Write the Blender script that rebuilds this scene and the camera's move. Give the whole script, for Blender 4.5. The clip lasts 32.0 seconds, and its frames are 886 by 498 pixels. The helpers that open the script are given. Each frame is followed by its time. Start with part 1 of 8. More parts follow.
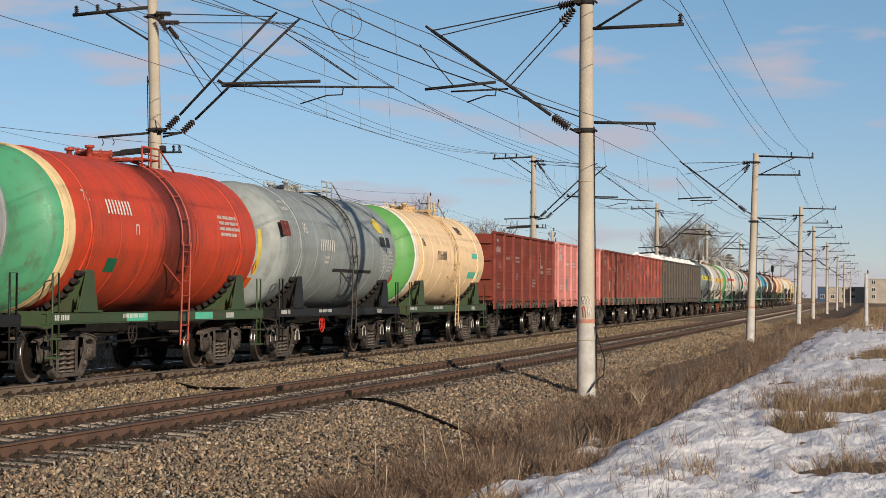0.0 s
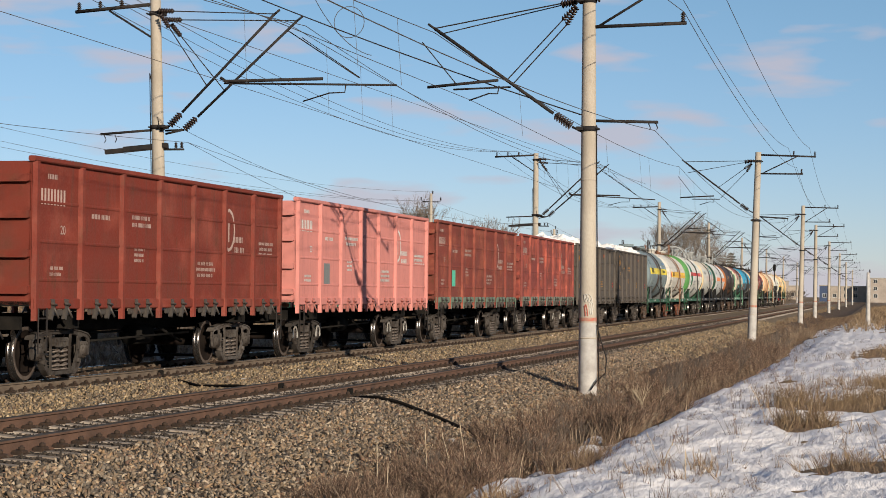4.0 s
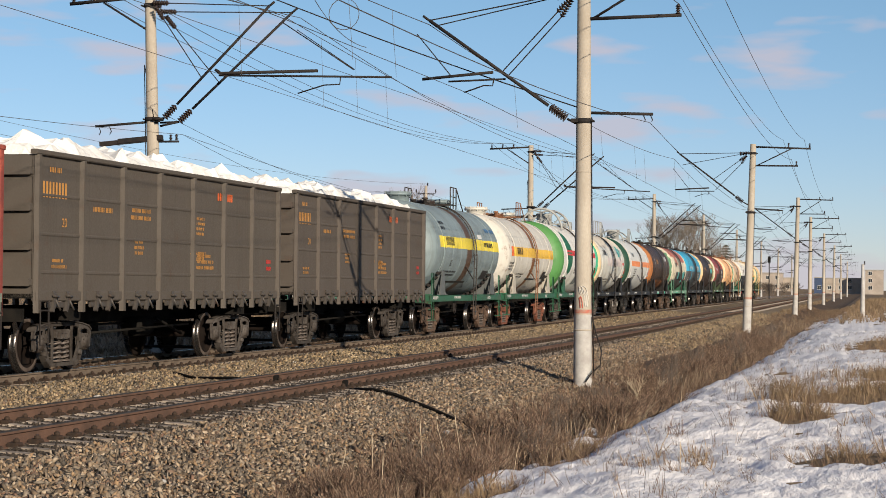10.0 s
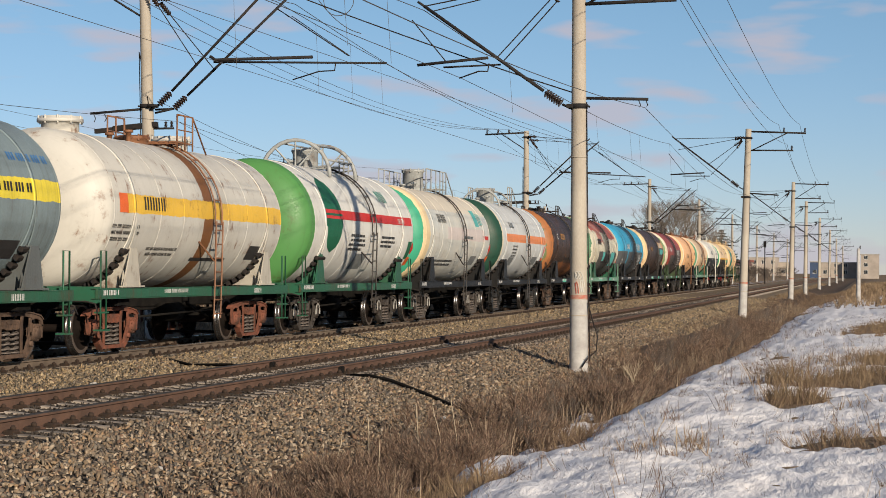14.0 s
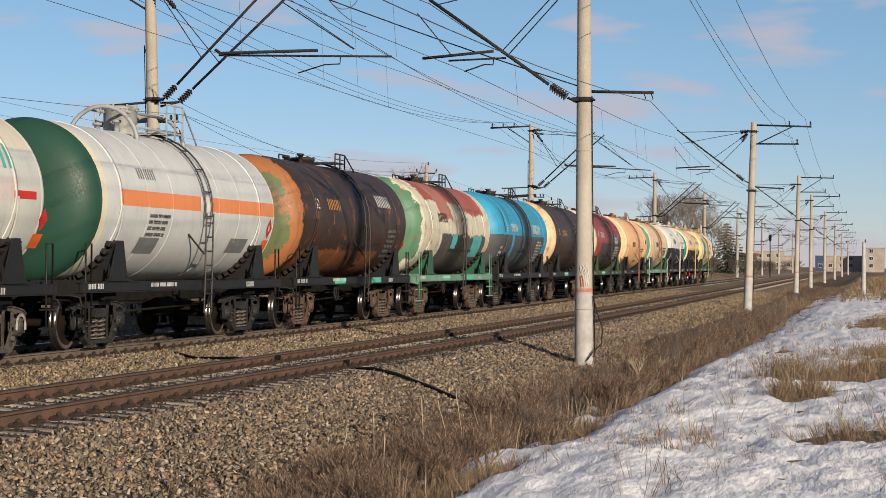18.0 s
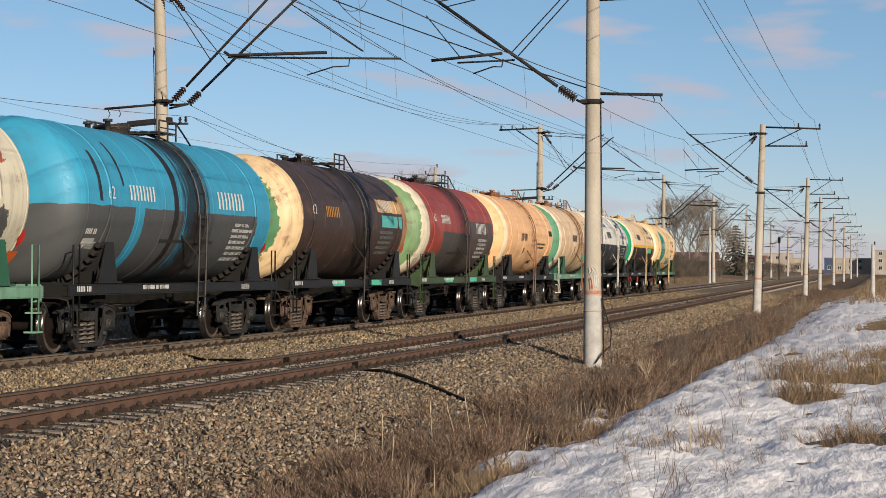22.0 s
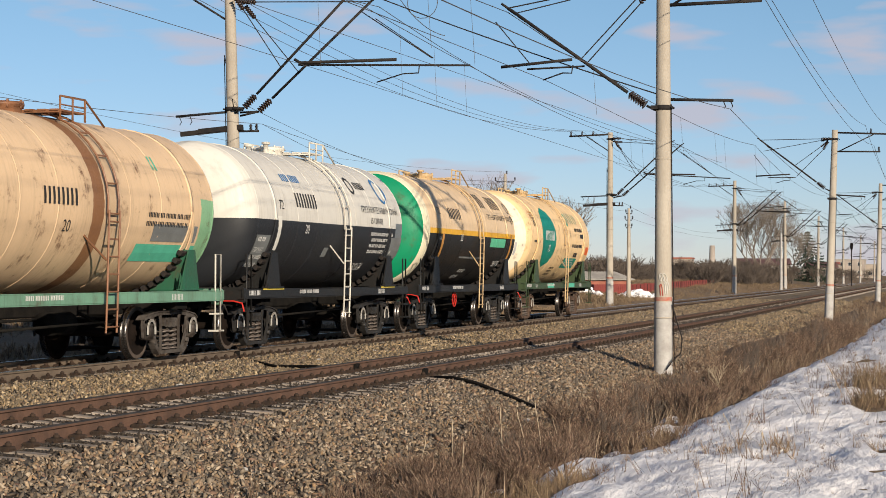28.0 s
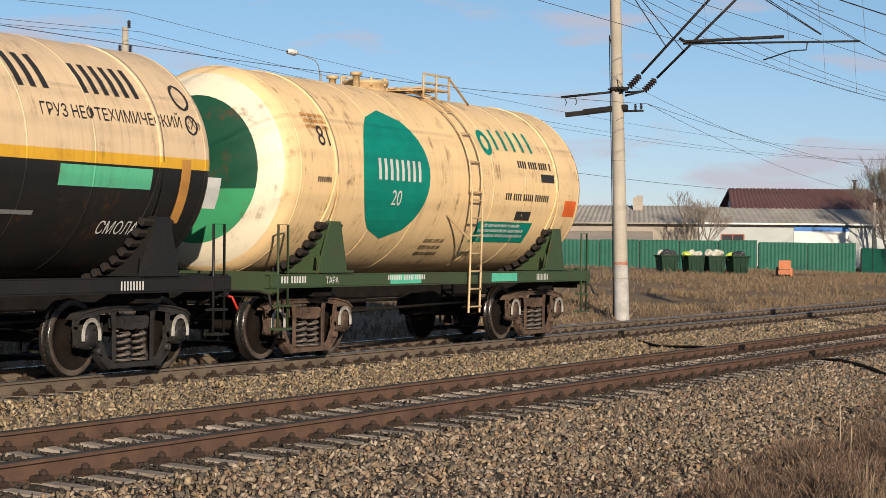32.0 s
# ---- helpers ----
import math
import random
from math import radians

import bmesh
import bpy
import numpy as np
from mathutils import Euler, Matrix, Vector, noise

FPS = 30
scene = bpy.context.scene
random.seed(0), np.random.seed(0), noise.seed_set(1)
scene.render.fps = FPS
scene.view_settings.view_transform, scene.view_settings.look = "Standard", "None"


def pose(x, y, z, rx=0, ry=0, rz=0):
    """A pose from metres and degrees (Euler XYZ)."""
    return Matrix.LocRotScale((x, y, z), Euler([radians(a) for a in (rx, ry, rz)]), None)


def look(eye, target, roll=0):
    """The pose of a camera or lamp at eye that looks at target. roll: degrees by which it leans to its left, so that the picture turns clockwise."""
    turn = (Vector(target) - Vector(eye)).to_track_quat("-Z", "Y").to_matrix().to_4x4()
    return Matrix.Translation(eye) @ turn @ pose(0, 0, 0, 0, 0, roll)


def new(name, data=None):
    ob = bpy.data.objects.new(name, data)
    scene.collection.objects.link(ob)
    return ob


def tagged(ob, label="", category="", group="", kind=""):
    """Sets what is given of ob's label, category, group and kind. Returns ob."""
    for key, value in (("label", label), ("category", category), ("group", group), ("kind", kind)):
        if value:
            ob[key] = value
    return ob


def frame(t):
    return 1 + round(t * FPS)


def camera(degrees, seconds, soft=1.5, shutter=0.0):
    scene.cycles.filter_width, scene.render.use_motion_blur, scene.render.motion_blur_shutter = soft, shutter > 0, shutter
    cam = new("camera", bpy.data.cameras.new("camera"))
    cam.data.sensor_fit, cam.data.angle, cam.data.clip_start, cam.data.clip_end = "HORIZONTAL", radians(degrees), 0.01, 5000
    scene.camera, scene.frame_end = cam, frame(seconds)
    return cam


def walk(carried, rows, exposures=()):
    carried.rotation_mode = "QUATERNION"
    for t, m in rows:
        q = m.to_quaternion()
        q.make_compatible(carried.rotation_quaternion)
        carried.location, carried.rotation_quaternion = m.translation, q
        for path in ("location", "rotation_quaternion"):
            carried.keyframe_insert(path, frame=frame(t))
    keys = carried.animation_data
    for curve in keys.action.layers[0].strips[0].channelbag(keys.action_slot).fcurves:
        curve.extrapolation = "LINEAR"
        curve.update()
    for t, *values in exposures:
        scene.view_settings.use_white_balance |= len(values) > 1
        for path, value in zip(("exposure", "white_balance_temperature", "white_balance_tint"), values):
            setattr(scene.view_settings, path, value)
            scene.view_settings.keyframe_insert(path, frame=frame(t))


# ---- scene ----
EXPOSURE, SKY_STRENGTH, SUN_STRENGTH, CLOUD = 0.23, 0.0765, 5.0, (5.7, 5.3, 6.0, 1)
EYE = 1.58          # camera above the rail heads (z = 0 is the top of the rails)
SPEED = 9.235       # the train, metres a second

cam = camera(25.63, 32.0, soft=0.6)
PATH = [
    (0.0, 91.377, -0.343, 13.958),
    (0.5, 91.381, -0.433, 13.962),
    (1.0, 91.381, -0.433, 13.964),
    (1.5, 91.382, -0.439, 13.972),
    (2.0, 91.381, -0.431, 13.970),
    (2.5, 91.376, -0.476, 13.981),
    (3.0, 91.360, -0.519, 13.996),
    (3.5, 91.341, -0.504, 14.007),
    (5.5, 91.235, -0.555, 14.047),
    (6.0, 91.220, -0.509, 14.038),
    (6.5, 91.214, -0.500, 14.005),
    (7.0, 91.189, -0.501, 13.971),
    (7.5, 91.175, -0.487, 13.942),
    (8.0, 91.158, -0.507, 13.908),
    (8.5, 91.135, -0.525, 13.894),
    (9.0, 91.110, -0.541, 13.872),
    (9.5, 91.089, -0.497, 13.862),
    (10.0, 91.085, -0.488, 13.866),
    (10.5, 91.058, -0.460, 13.865),
    (11.0, 91.012, -0.472, 13.850),
    (11.5, 90.989, -0.418, 13.832),
    (12.0, 90.954, -0.360, 13.816),
    (12.5, 90.889, -0.314, 13.799),
    (13.0, 90.813, -0.302, 13.775),
    (13.5, 90.741, -0.235, 13.764),
    (14.0, 90.671, -0.263, 13.744),
    (14.5, 90.614, -0.242, 13.734),
    (16.5, 90.492, -0.222, 13.817),
    (17.0, 90.490, -0.243, 13.838),
    (17.5, 90.483, -0.271, 13.858),
    (18.0, 90.477, -0.289, 13.894),
    (18.5, 90.458, -0.316, 13.922),
    (19.0, 90.438, -0.332, 13.954),
    (19.5, 90.429, -0.310, 13.984),
    (20.0, 90.427, -0.305, 14.000),
    (20.5, 90.455, -0.302, 14.049),
    (21.0, 90.491, -0.271, 14.077),
    (21.5, 90.516, -0.284, 14.121),
    (22.0, 90.537, -0.311, 14.152),
    (22.5, 90.567, -0.283, 14.226),
    (23.0, 90.585, -0.297, 14.302),
    (23.5, 90.627, -0.274, 14.416),
    (24.0, 90.655, -0.244, 14.510),
    (24.5, 90.667, -0.261, 14.621),
    (26.5, 90.739, -0.273, 15.097),
    (27.0, 90.736, -0.300, 15.235),
    (27.5, 90.736, -0.295, 15.585),
    (28.0, 90.720, -0.277, 16.207),
    (28.5, 90.706, -0.288, 16.854),
    (29.0, 90.634, -0.303, 17.760),
    (29.5, 90.558, -0.290, 18.404),
    (30.0, 90.453, -0.274, 19.383),
    (30.5, 90.356, -0.314, 21.128),
    (31.0, 90.261, -0.352, 22.566),
    (31.5, 90.165, -0.422, 24.093),
    (32.0, 90.049, -0.515, 27.475),]
walk(cam, [(t, pose(0, 0, EYE, rx, ry, rz)) for t, rx, ry, rz in PATH], exposures=[(t, EXPOSURE + e) for t, e in ((0.0, 0.0), (3.0, 0.03), (5.5, 0.18), (10.0, 0.16), (12.0, 0.07), (14.0, 0.03), (24.0, 0.03), (27.0, 0.12), (32.0, 0.10))])

# ---- light: low afternoon sun from behind the camera, over its right shoulder ----
SUN_EL, SUN_AZ = 17.0, (0.645, -0.764)
world = bpy.data.worlds.new("sky")
world.use_nodes = True
scene.world = world
wn, wl = world.node_tree.nodes, world.node_tree.links
bg = wn["Background"]
sky = wn.new("ShaderNodeTexSky")
sky.sky_type, sky.sun_disc = "NISHITA", False
sky.sun_elevation, sky.sun_rotation = radians(SUN_EL), math.atan2(SUN_AZ[0], SUN_AZ[1])
sky.air_density, sky.dust_density, sky.ozone_density = 0.8, 0.05, 3.0
bg.inputs[1].default_value = SKY_STRENGTH
# thin clouds low over the horizon
tc = wn.new("ShaderNodeTexCoord")
mp = wn.new("ShaderNodeMapping")
mp.inputs["Scale"].default_value = (1.0, 1.0, 4.5)
mp.inputs["Location"].default_value = (0.35, 0.1, 0.0)
cl = wn.new("ShaderNodeTexNoise")
cl.inputs["Scale"].default_value, cl.inputs["Detail"].default_value, cl.inputs["Roughness"].default_value = 12.0, 4.0, 0.45
rp = wn.new("ShaderNodeMapRange")
rp.inputs["From Min"].default_value, rp.inputs["From Max"].default_value = 0.545, 0.66
rp.inputs["To Min"].default_value, rp.inputs["To Max"].default_value = 0.0, 0.75
mx = wn.new("ShaderNodeMix")
mx.data_type = "RGBA"
mx.inputs["B"].default_value = CLOUD
wl.new(tc.outputs["Generated"], mp.inputs["Vector"])
wl.new(mp.outputs["Vector"], cl.inputs["Vector"])
wl.new(cl.outputs["Fac"], rp.inputs["Value"])
wl.new(rp.outputs["Result"], mx.inputs["Factor"])
tint = wn.new("ShaderNodeMix")
tint.data_type, tint.blend_type = "RGBA", "MULTIPLY"
tint.inputs["Factor"].default_value = 1.0
# the winter air: a cooler, dimmer horizon under a clear blue
sep_z = wn.new("ShaderNodeSeparateXYZ")
rise = wn.new("ShaderNodeMapRange")
rise.inputs["From Min"].default_value, rise.inputs["From Max"].default_value = 0.0, 0.16
air = wn.new("ShaderNodeMix")
air.data_type = "RGBA"
air.inputs["A"].default_value, air.inputs["B"].default_value = (0.85, 0.81, 0.99, 1), (0.95, 1.0, 0.97, 1)
wl.new(tc.outputs["Generated"], sep_z.inputs[0])
wl.new(sep_z.outputs[2], rise.inputs["Value"])
wl.new(rise.outputs["Result"], air.inputs["Factor"])
wl.new(air.outputs["Result"], tint.inputs["B"])
wl.new(sky.outputs["Color"], tint.inputs["A"])
wl.new(tint.outputs["Result"], mx.inputs["A"])
wl.new(mx.outputs["Result"], bg.inputs["Color"])

sun_data = bpy.data.lights.new("sun", "SUN")
sun_data.energy, sun_data.angle, sun_data.color = SUN_STRENGTH, radians(0.55), (1.0, 0.86, 0.68)
sun = new("sun", sun_data)
flat = math.cos(radians(SUN_EL))
sun.matrix_world = look((SUN_AZ[0] * flat * 60, SUN_AZ[1] * flat * 60, math.sin(radians(SUN_EL)) * 60), (0, 0, 0))


# ---- the line of the track ----
def bend(y):
    """Sideways shift of the track from its tangent at the camera: straight, then a wide curve, then straight."""
    if y < 28:
        return 0.0
    if y < 78:
        return -(y - 28) ** 2 / 3846.0
    return -0.65 - 0.026 * (y - 78)


def slope(y):
    return 0.0 if y < 28 else (-(y - 28) / 1923.0 if y < 78 else -0.026)


def rise(y):
    """The line climbs gently away from the camera."""
    return 0.0015 * max(0.0, min(y, 260.0) - 15.0)


def on_line(a, y, z=0.0):
    """A point a metres to the left of the camera's line, along the track."""
    return (bend(y) - a, y, z)


T1, T2 = 10.23, 15.80    # the middles of the two tracks


# ---- materials ----
def nodes_of(m):
    m.use_nodes = True
    return m.node_tree.nodes, m.node_tree.links, m.node_tree.nodes["Principled BSDF"]


def coords(n, l, scale=(1, 1, 1), kind="Object"):
    t = n.new("ShaderNodeTexCoord")
    m = n.new("ShaderNodeMapping")
    m.inputs["Scale"].default_value = scale
    l.new(t.outputs[kind], m.inputs["Vector"])
    return m.outputs["Vector"]


def noise_tex(n, l, vec, scale, detail=4.0, rough=0.6):
    t = n.new("ShaderNodeTexNoise")
    t.inputs["Scale"].default_value, t.inputs["Detail"].default_value, t.inputs["Roughness"].default_value = scale, detail, rough
    l.new(vec, t.inputs["Vector"])
    return t.outputs["Fac"]


def ramp(n, l, fac, lo, hi, a=0.0, b=1.0):
    r = n.new("ShaderNodeMapRange")
    r.inputs["From Min"].default_value, r.inputs["From Max"].default_value = lo, hi
    r.inputs["To Min"].default_value, r.inputs["To Max"].default_value = a, b
    l.new(fac, r.inputs["Value"])
    return r.outputs["Result"]


def blend(n, l, fac, a, b, how="MIX"):
    m = n.new("ShaderNodeMix")
    m.data_type, m.blend_type = "RGBA", how
    for name, v in (("A", a), ("B", b)):
        if isinstance(v, tuple):
            m.inputs[name].default_value = (*v[:3], 1)
        else:
            l.new(v, m.inputs[name])
    if isinstance(fac, float):
        m.inputs["Factor"].default_value = fac
    else:
        l.new(fac, m.inputs["Factor"])
    return m.outputs["Result"]


def calc(n, l, op, a, b=0.0):
    m = n.new("ShaderNodeMath")
    m.operation = op
    for i, v in enumerate((a, b)):
        if isinstance(v, (int, float)):
            m.inputs[i].default_value = v
        else:
            l.new(v, m.inputs[i])
    return m.outputs[0]


def bump(n, l, bsdf, height, strength, distance):
    b = n.new("ShaderNodeBump")
    b.inputs["Strength"].default_value, b.inputs["Distance"].default_value = strength, distance
    l.new(height, b.inputs["Height"])
    l.new(b.outputs["Normal"], bsdf.inputs["Normal"])


def mat(name, a, b=None, rough=0.7, metal=0.0, scale=6.0, fine=60.0, relief=0.3, size=0.01, stretch=(1, 1, 1), each=0.0, kind="Object", spec=0.3):
    """A two-scale surface: colour a goes over into b in patches, with fine grain and relief; each: variation from piece to piece."""
    m = bpy.data.materials.new(name)
    n, l, p = nodes_of(m)
    vec = coords(n, l, stretch, kind)
    big, small = noise_tex(n, l, vec, scale, 5.0), noise_tex(n, l, vec, fine, 3.0)
    b = b or tuple(c * 0.7 for c in a)
    col = blend(n, l, ramp(n, l, big, 0.38, 0.66), a, b)
    col = blend(n, l, ramp(n, l, small, 0.35, 0.75, 0.0, 0.35), col, tuple(c * 0.55 for c in a))
    if each:
        oi = n.new("ShaderNodeObjectInfo")
        hsv = n.new("ShaderNodeHueSaturation")
        l.new(ramp(n, l, oi.outputs["Random"], 0, 1, 1 - each, 1 + each), hsv.inputs["Value"])
        l.new(col, hsv.inputs["Color"])
        col = hsv.outputs["Color"]
    l.new(col, p.inputs["Base Color"])
    l.new(ramp(n, l, small, 0.3, 0.7, max(0.05, rough - 0.12), min(1, rough + 0.12)), p.inputs["Roughness"])
    p.inputs["Metallic"].default_value, p.inputs["Specular IOR Level"].default_value = metal, spec
    if relief:
        bump(n, l, p, small, relief, size)
    return m


def island_mat(name, colours, rough=0.9, fine=40.0, relief=0.4, size=0.004):
    """For crowds of small pieces in one mesh: each piece takes a colour of its own."""
    m = bpy.data.materials.new(name)
    n, l, p = nodes_of(m)
    g = n.new("ShaderNodeNewGeometry")
    r = n.new("ShaderNodeValToRGB")
    r.color_ramp.elements.remove(r.color_ramp.elements[1])
    for i, c in enumerate(colours):
        e = r.color_ramp.elements[0] if i == 0 else r.color_ramp.elements.new(i / (len(colours) - 1))
        e.color = (*c, 1)
    l.new(g.outputs["Random Per Island"], r.inputs["Fac"])
    small = noise_tex(n, l, coords(n, l), fine, 3.0)
    l.new(blend(n, l, ramp(n, l, small, 0.35, 0.7, 0.0, 0.3), r.outputs["Color"], (0.03, 0.026, 0.02)), p.inputs["Base Color"])
    p.inputs["Roughness"].default_value = rough
    if relief:
        bump(n, l, p, small, relief, size)
    return m


def plain(name, c, rough=0.6, metal=0.0):
    return mat(name, c, tuple(v * 0.8 for v in c), rough, metal, 3.0, 90.0, 0.1, 0.003)


def paint(name, base, zones=(), dirt=0.35, rust=0.15, streak=0.4, rough=0.5, rust_col=(0.10, 0.035, 0.014), dirt_col=(0.05, 0.042, 0.033), spill=0.0, fade=None, fade_at=(0.45, 0.62), ragged=0.0):
    """Wagon paint: coloured zones laid out along the wagon (y) and up it (z), then faded patches, runs of dirt, rust and spilt cargo."""
    m = bpy.data.materials.new(name)
    n, l, p = nodes_of(m)
    t = n.new("ShaderNodeTexCoord")
    sep = n.new("ShaderNodeSeparateXYZ")
    if ragged:
        tex = n.new("ShaderNodeTexNoise")
        tex.inputs["Scale"].default_value, tex.inputs["Detail"].default_value, tex.inputs["Roughness"].default_value = 1.9, 10.0, 0.72
        cut = n.new("ShaderNodeVectorMath")
        cut.operation = "MULTIPLY_ADD"
        cut.inputs[1].default_value, cut.inputs[2].default_value = (ragged, ragged * 1.6, ragged), (-ragged * 0.5, -ragged * 0.8, -ragged * 0.5)
        both = n.new("ShaderNodeVectorMath")
        l.new(t.outputs["Object"], tex.inputs["Vector"])
        l.new(tex.outputs["Color"], cut.inputs[0])
        l.new(cut.outputs[0], both.inputs[0])
        l.new(t.outputs["Object"], both.inputs[1])
        l.new(both.outputs[0], sep.inputs[0])
    else:
        l.new(t.outputs["Object"], sep.inputs[0])
    wob = noise_tex(n, l, t.outputs["Object"], 1.3, 3.0)
    oi = n.new("ShaderNodeObjectInfo")
    off = n.new("ShaderNodeVectorMath")
    l.new(t.outputs["Object"], off.inputs[0])
    cmb = n.new("ShaderNodeCombineXYZ")
    l.new(ramp(n, l, oi.outputs["Random"], 0, 1, 0, 40), cmb.inputs[1])
    l.new(cmb.outputs[0], off.inputs[1])
    vec = off.outputs[0]
    col = base
    if fade:
        col = blend(n, l, ramp(n, l, noise_tex(n, l, vec, 0.9, 6.0, 0.65), *fade_at), base, fade)
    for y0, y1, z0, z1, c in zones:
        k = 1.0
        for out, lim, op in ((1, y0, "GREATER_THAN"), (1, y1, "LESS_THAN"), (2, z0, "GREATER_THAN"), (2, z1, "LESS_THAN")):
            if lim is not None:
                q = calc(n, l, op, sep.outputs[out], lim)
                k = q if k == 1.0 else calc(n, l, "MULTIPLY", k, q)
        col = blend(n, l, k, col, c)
    mp = n.new("ShaderNodeMapping")
    mp.inputs["Scale"].default_value = (1.0, 7.0, 0.45)
    l.new(vec, mp.inputs["Vector"])
    runs = noise_tex(n, l, mp.outputs["Vector"], 1.6, 6.0, 0.65)
    patch = noise_tex(n, l, vec, 1.1, 7.0, 0.68)
    fine = noise_tex(n, l, vec, 28.0, 4.0)
    col = blend(n, l, ramp(n, l, patch, 0.42, 0.75, 0.0, dirt), col, dirt_col)
    col = blend(n, l, ramp(n, l, runs, 0.5, 0.72, 0.0, streak), col, dirt_col)
    if rust:
        spots = calc(n, l, "MULTIPLY", ramp(n, l, noise_tex(n, l, vec, 2.2, 8.0, 0.72), 0.55, 0.66), ramp(n, l, runs, 0.4, 0.6))
        col = blend(n, l, calc(n, l, "MULTIPLY", spots, min(1.0, rust * 2)), col, rust_col)
    if spill:
        dist = calc(n, l, "ABSOLUTE", calc(n, l, "ADD", sep.outputs[1], -0.35))
        near = ramp(n, l, calc(n, l, "ADD", dist, ramp(n, l, runs, 0.3, 0.7, -0.7, 0.7)), 0.45, 1.05, 1.0, 0.0)
        col = blend(n, l, calc(n, l, "MULTIPLY", near, spill), col, (0.012, 0.009, 0.008))
    l.new(col, p.inputs["Base Color"])
    l.new(ramp(n, l, fine, 0.3, 0.7, rough - 0.12, rough + 0.15), p.inputs["Roughness"])
    p.inputs["Specular IOR Level"].default_value = 0.3
    bump(n, l, p, fine, 0.12, 0.004)
    return m


# near bed: colour lowered to hold the shade in gaps between stones
BED = mat("shade_dark_ballast_bed", (0.045, 0.034, 0.024), (0.028, 0.022, 0.017), 0.95, 0, 5.0, 26.0, 1.0, 0.05)
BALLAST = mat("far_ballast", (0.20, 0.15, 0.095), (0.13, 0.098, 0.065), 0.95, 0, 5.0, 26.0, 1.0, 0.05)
STONE = island_mat("crushed_stone", [(0.040, 0.031, 0.023), (0.330, 0.235, 0.125), (0.095, 0.073, 0.050), (0.500, 0.385, 0.235), (0.150, 0.090, 0.055), (0.215, 0.182, 0.142), (0.370, 0.258, 0.135), (0.070, 0.058, 0.047), (0.270, 0.207, 0.132), (0.045, 0.037, 0.029)])
STONE_NEAR = island_mat("grey_crushed_stone", [(0.042, 0.034, 0.027), (0.265, 0.185, 0.112), (0.090, 0.070, 0.051), (0.392, 0.295, 0.195), (0.180, 0.100, 0.063), (0.185, 0.158, 0.125), (0.318, 0.205, 0.112), (0.058, 0.049, 0.040), (0.239, 0.182, 0.125), (0.030, 0.024, 0.020), (0.159, 0.130, 0.097), (0.466, 0.370, 0.266), (0.117, 0.100, 0.081)])
# oil-dark stones, with the shade between sleepers and rails put into their colours
OILY_SHADED = island_mat("oily_shaded_stone", [(0.022, 0.017, 0.013), (0.042, 0.031, 0.022), (0.03, 0.022, 0.017), (0.06, 0.044, 0.03), (0.018, 0.014, 0.012)])
RAIL_RUST = mat("rail_rust", (0.13, 0.073, 0.050), (0.075, 0.045, 0.033), 0.9, 0.0, 3.0, 70.0, 0.4, 0.004)
RAIL_DUST = mat("dusty_rail_steel", (0.165, 0.125, 0.092), (0.10, 0.074, 0.055), 0.9, 0.0, 3.0, 70.0, 0.4, 0.004)
RAIL_TOP = mat("rail_steel", (0.33, 0.32, 0.31), (0.22, 0.21, 0.20), 0.28, 0.9, 2.0, 50.0, 0.05, 0.002)
RAIL_DULL = mat("dull_rail_steel", (0.045, 0.042, 0.042), (0.03, 0.027, 0.026), 0.8, 0.0, 2.0, 50.0, 0.1, 0.002, spec=0.15)
CONCRETE = mat("sleeper_concrete", (0.33, 0.285, 0.24), (0.19, 0.15, 0.115), 0.92, 0, 5.0, 60.0, 0.4, 0.006, each=0.2)
CLIP = mat("fastening_iron", (0.03, 0.021, 0.016), (0.06, 0.035, 0.022), 0.85, 0.1, 9.0, 70.0, 0.4, 0.005)
POLE = mat("pole_concrete", (0.43, 0.385, 0.32), (0.30, 0.26, 0.21), 0.92, 0, 1.4, 40.0, 0.35, 0.006, (1, 1, 0.35))
WHITEWASH = mat("whitewash", (0.45, 0.435, 0.415), (0.31, 0.295, 0.275), 0.9, 0, 4.0, 50.0, 0.3, 0.004)
REDBAND = mat("worn_red_band_paint", (0.40, 0.12, 0.085), (0.36, 0.28, 0.22), 0.85, 0, 6.0, 60.0, 0.2, 0.003)
STEEL = mat("dark_steel", (0.02, 0.019, 0.02), (0.035, 0.028, 0.024), 0.75, 0.0, 6.0, 60.0, 0.3, 0.003, spec=0.12)
WIRE = plain("weathered_wire", (0.10, 0.088, 0.078), 0.6, 0.3)
INSUL = plain("brown_porcelain", (0.028, 0.018, 0.015), 0.3)
# plain black; on bolsters and underframes it also carries the shade under wagons
BLACK = mat("plain_and_shade_black", (0.010, 0.0095, 0.009), (0.018, 0.016, 0.014), 0.9, 0, 4.0, 50.0, 0.3, 0.004, spec=0.06)
BOGIE = mat("bogie_iron", (0.085, 0.075, 0.068), (0.03, 0.023, 0.019), 0.85, 0.0, 5.0, 45.0, 0.6, 0.008, each=0.35, spec=0.1)
BOGIE_DARK = mat("sooty_bogie_iron", (0.032, 0.030, 0.029), (0.014, 0.013, 0.012), 0.6, 0.0, 5.0, 45.0, 0.6, 0.008, spec=0.3)
BOGIE_BROWN = mat("dusty_brown_bogie_iron", (0.13, 0.085, 0.062), (0.045, 0.032, 0.026), 0.85, 0.0, 5.0, 45.0, 0.6, 0.008, spec=0.15)
BOGIE_RUST = mat("bogie_rust", (0.20, 0.07, 0.042), (0.075, 0.04, 0.028), 0.88, 0.0, 5.0, 45.0, 0.5, 0.006)
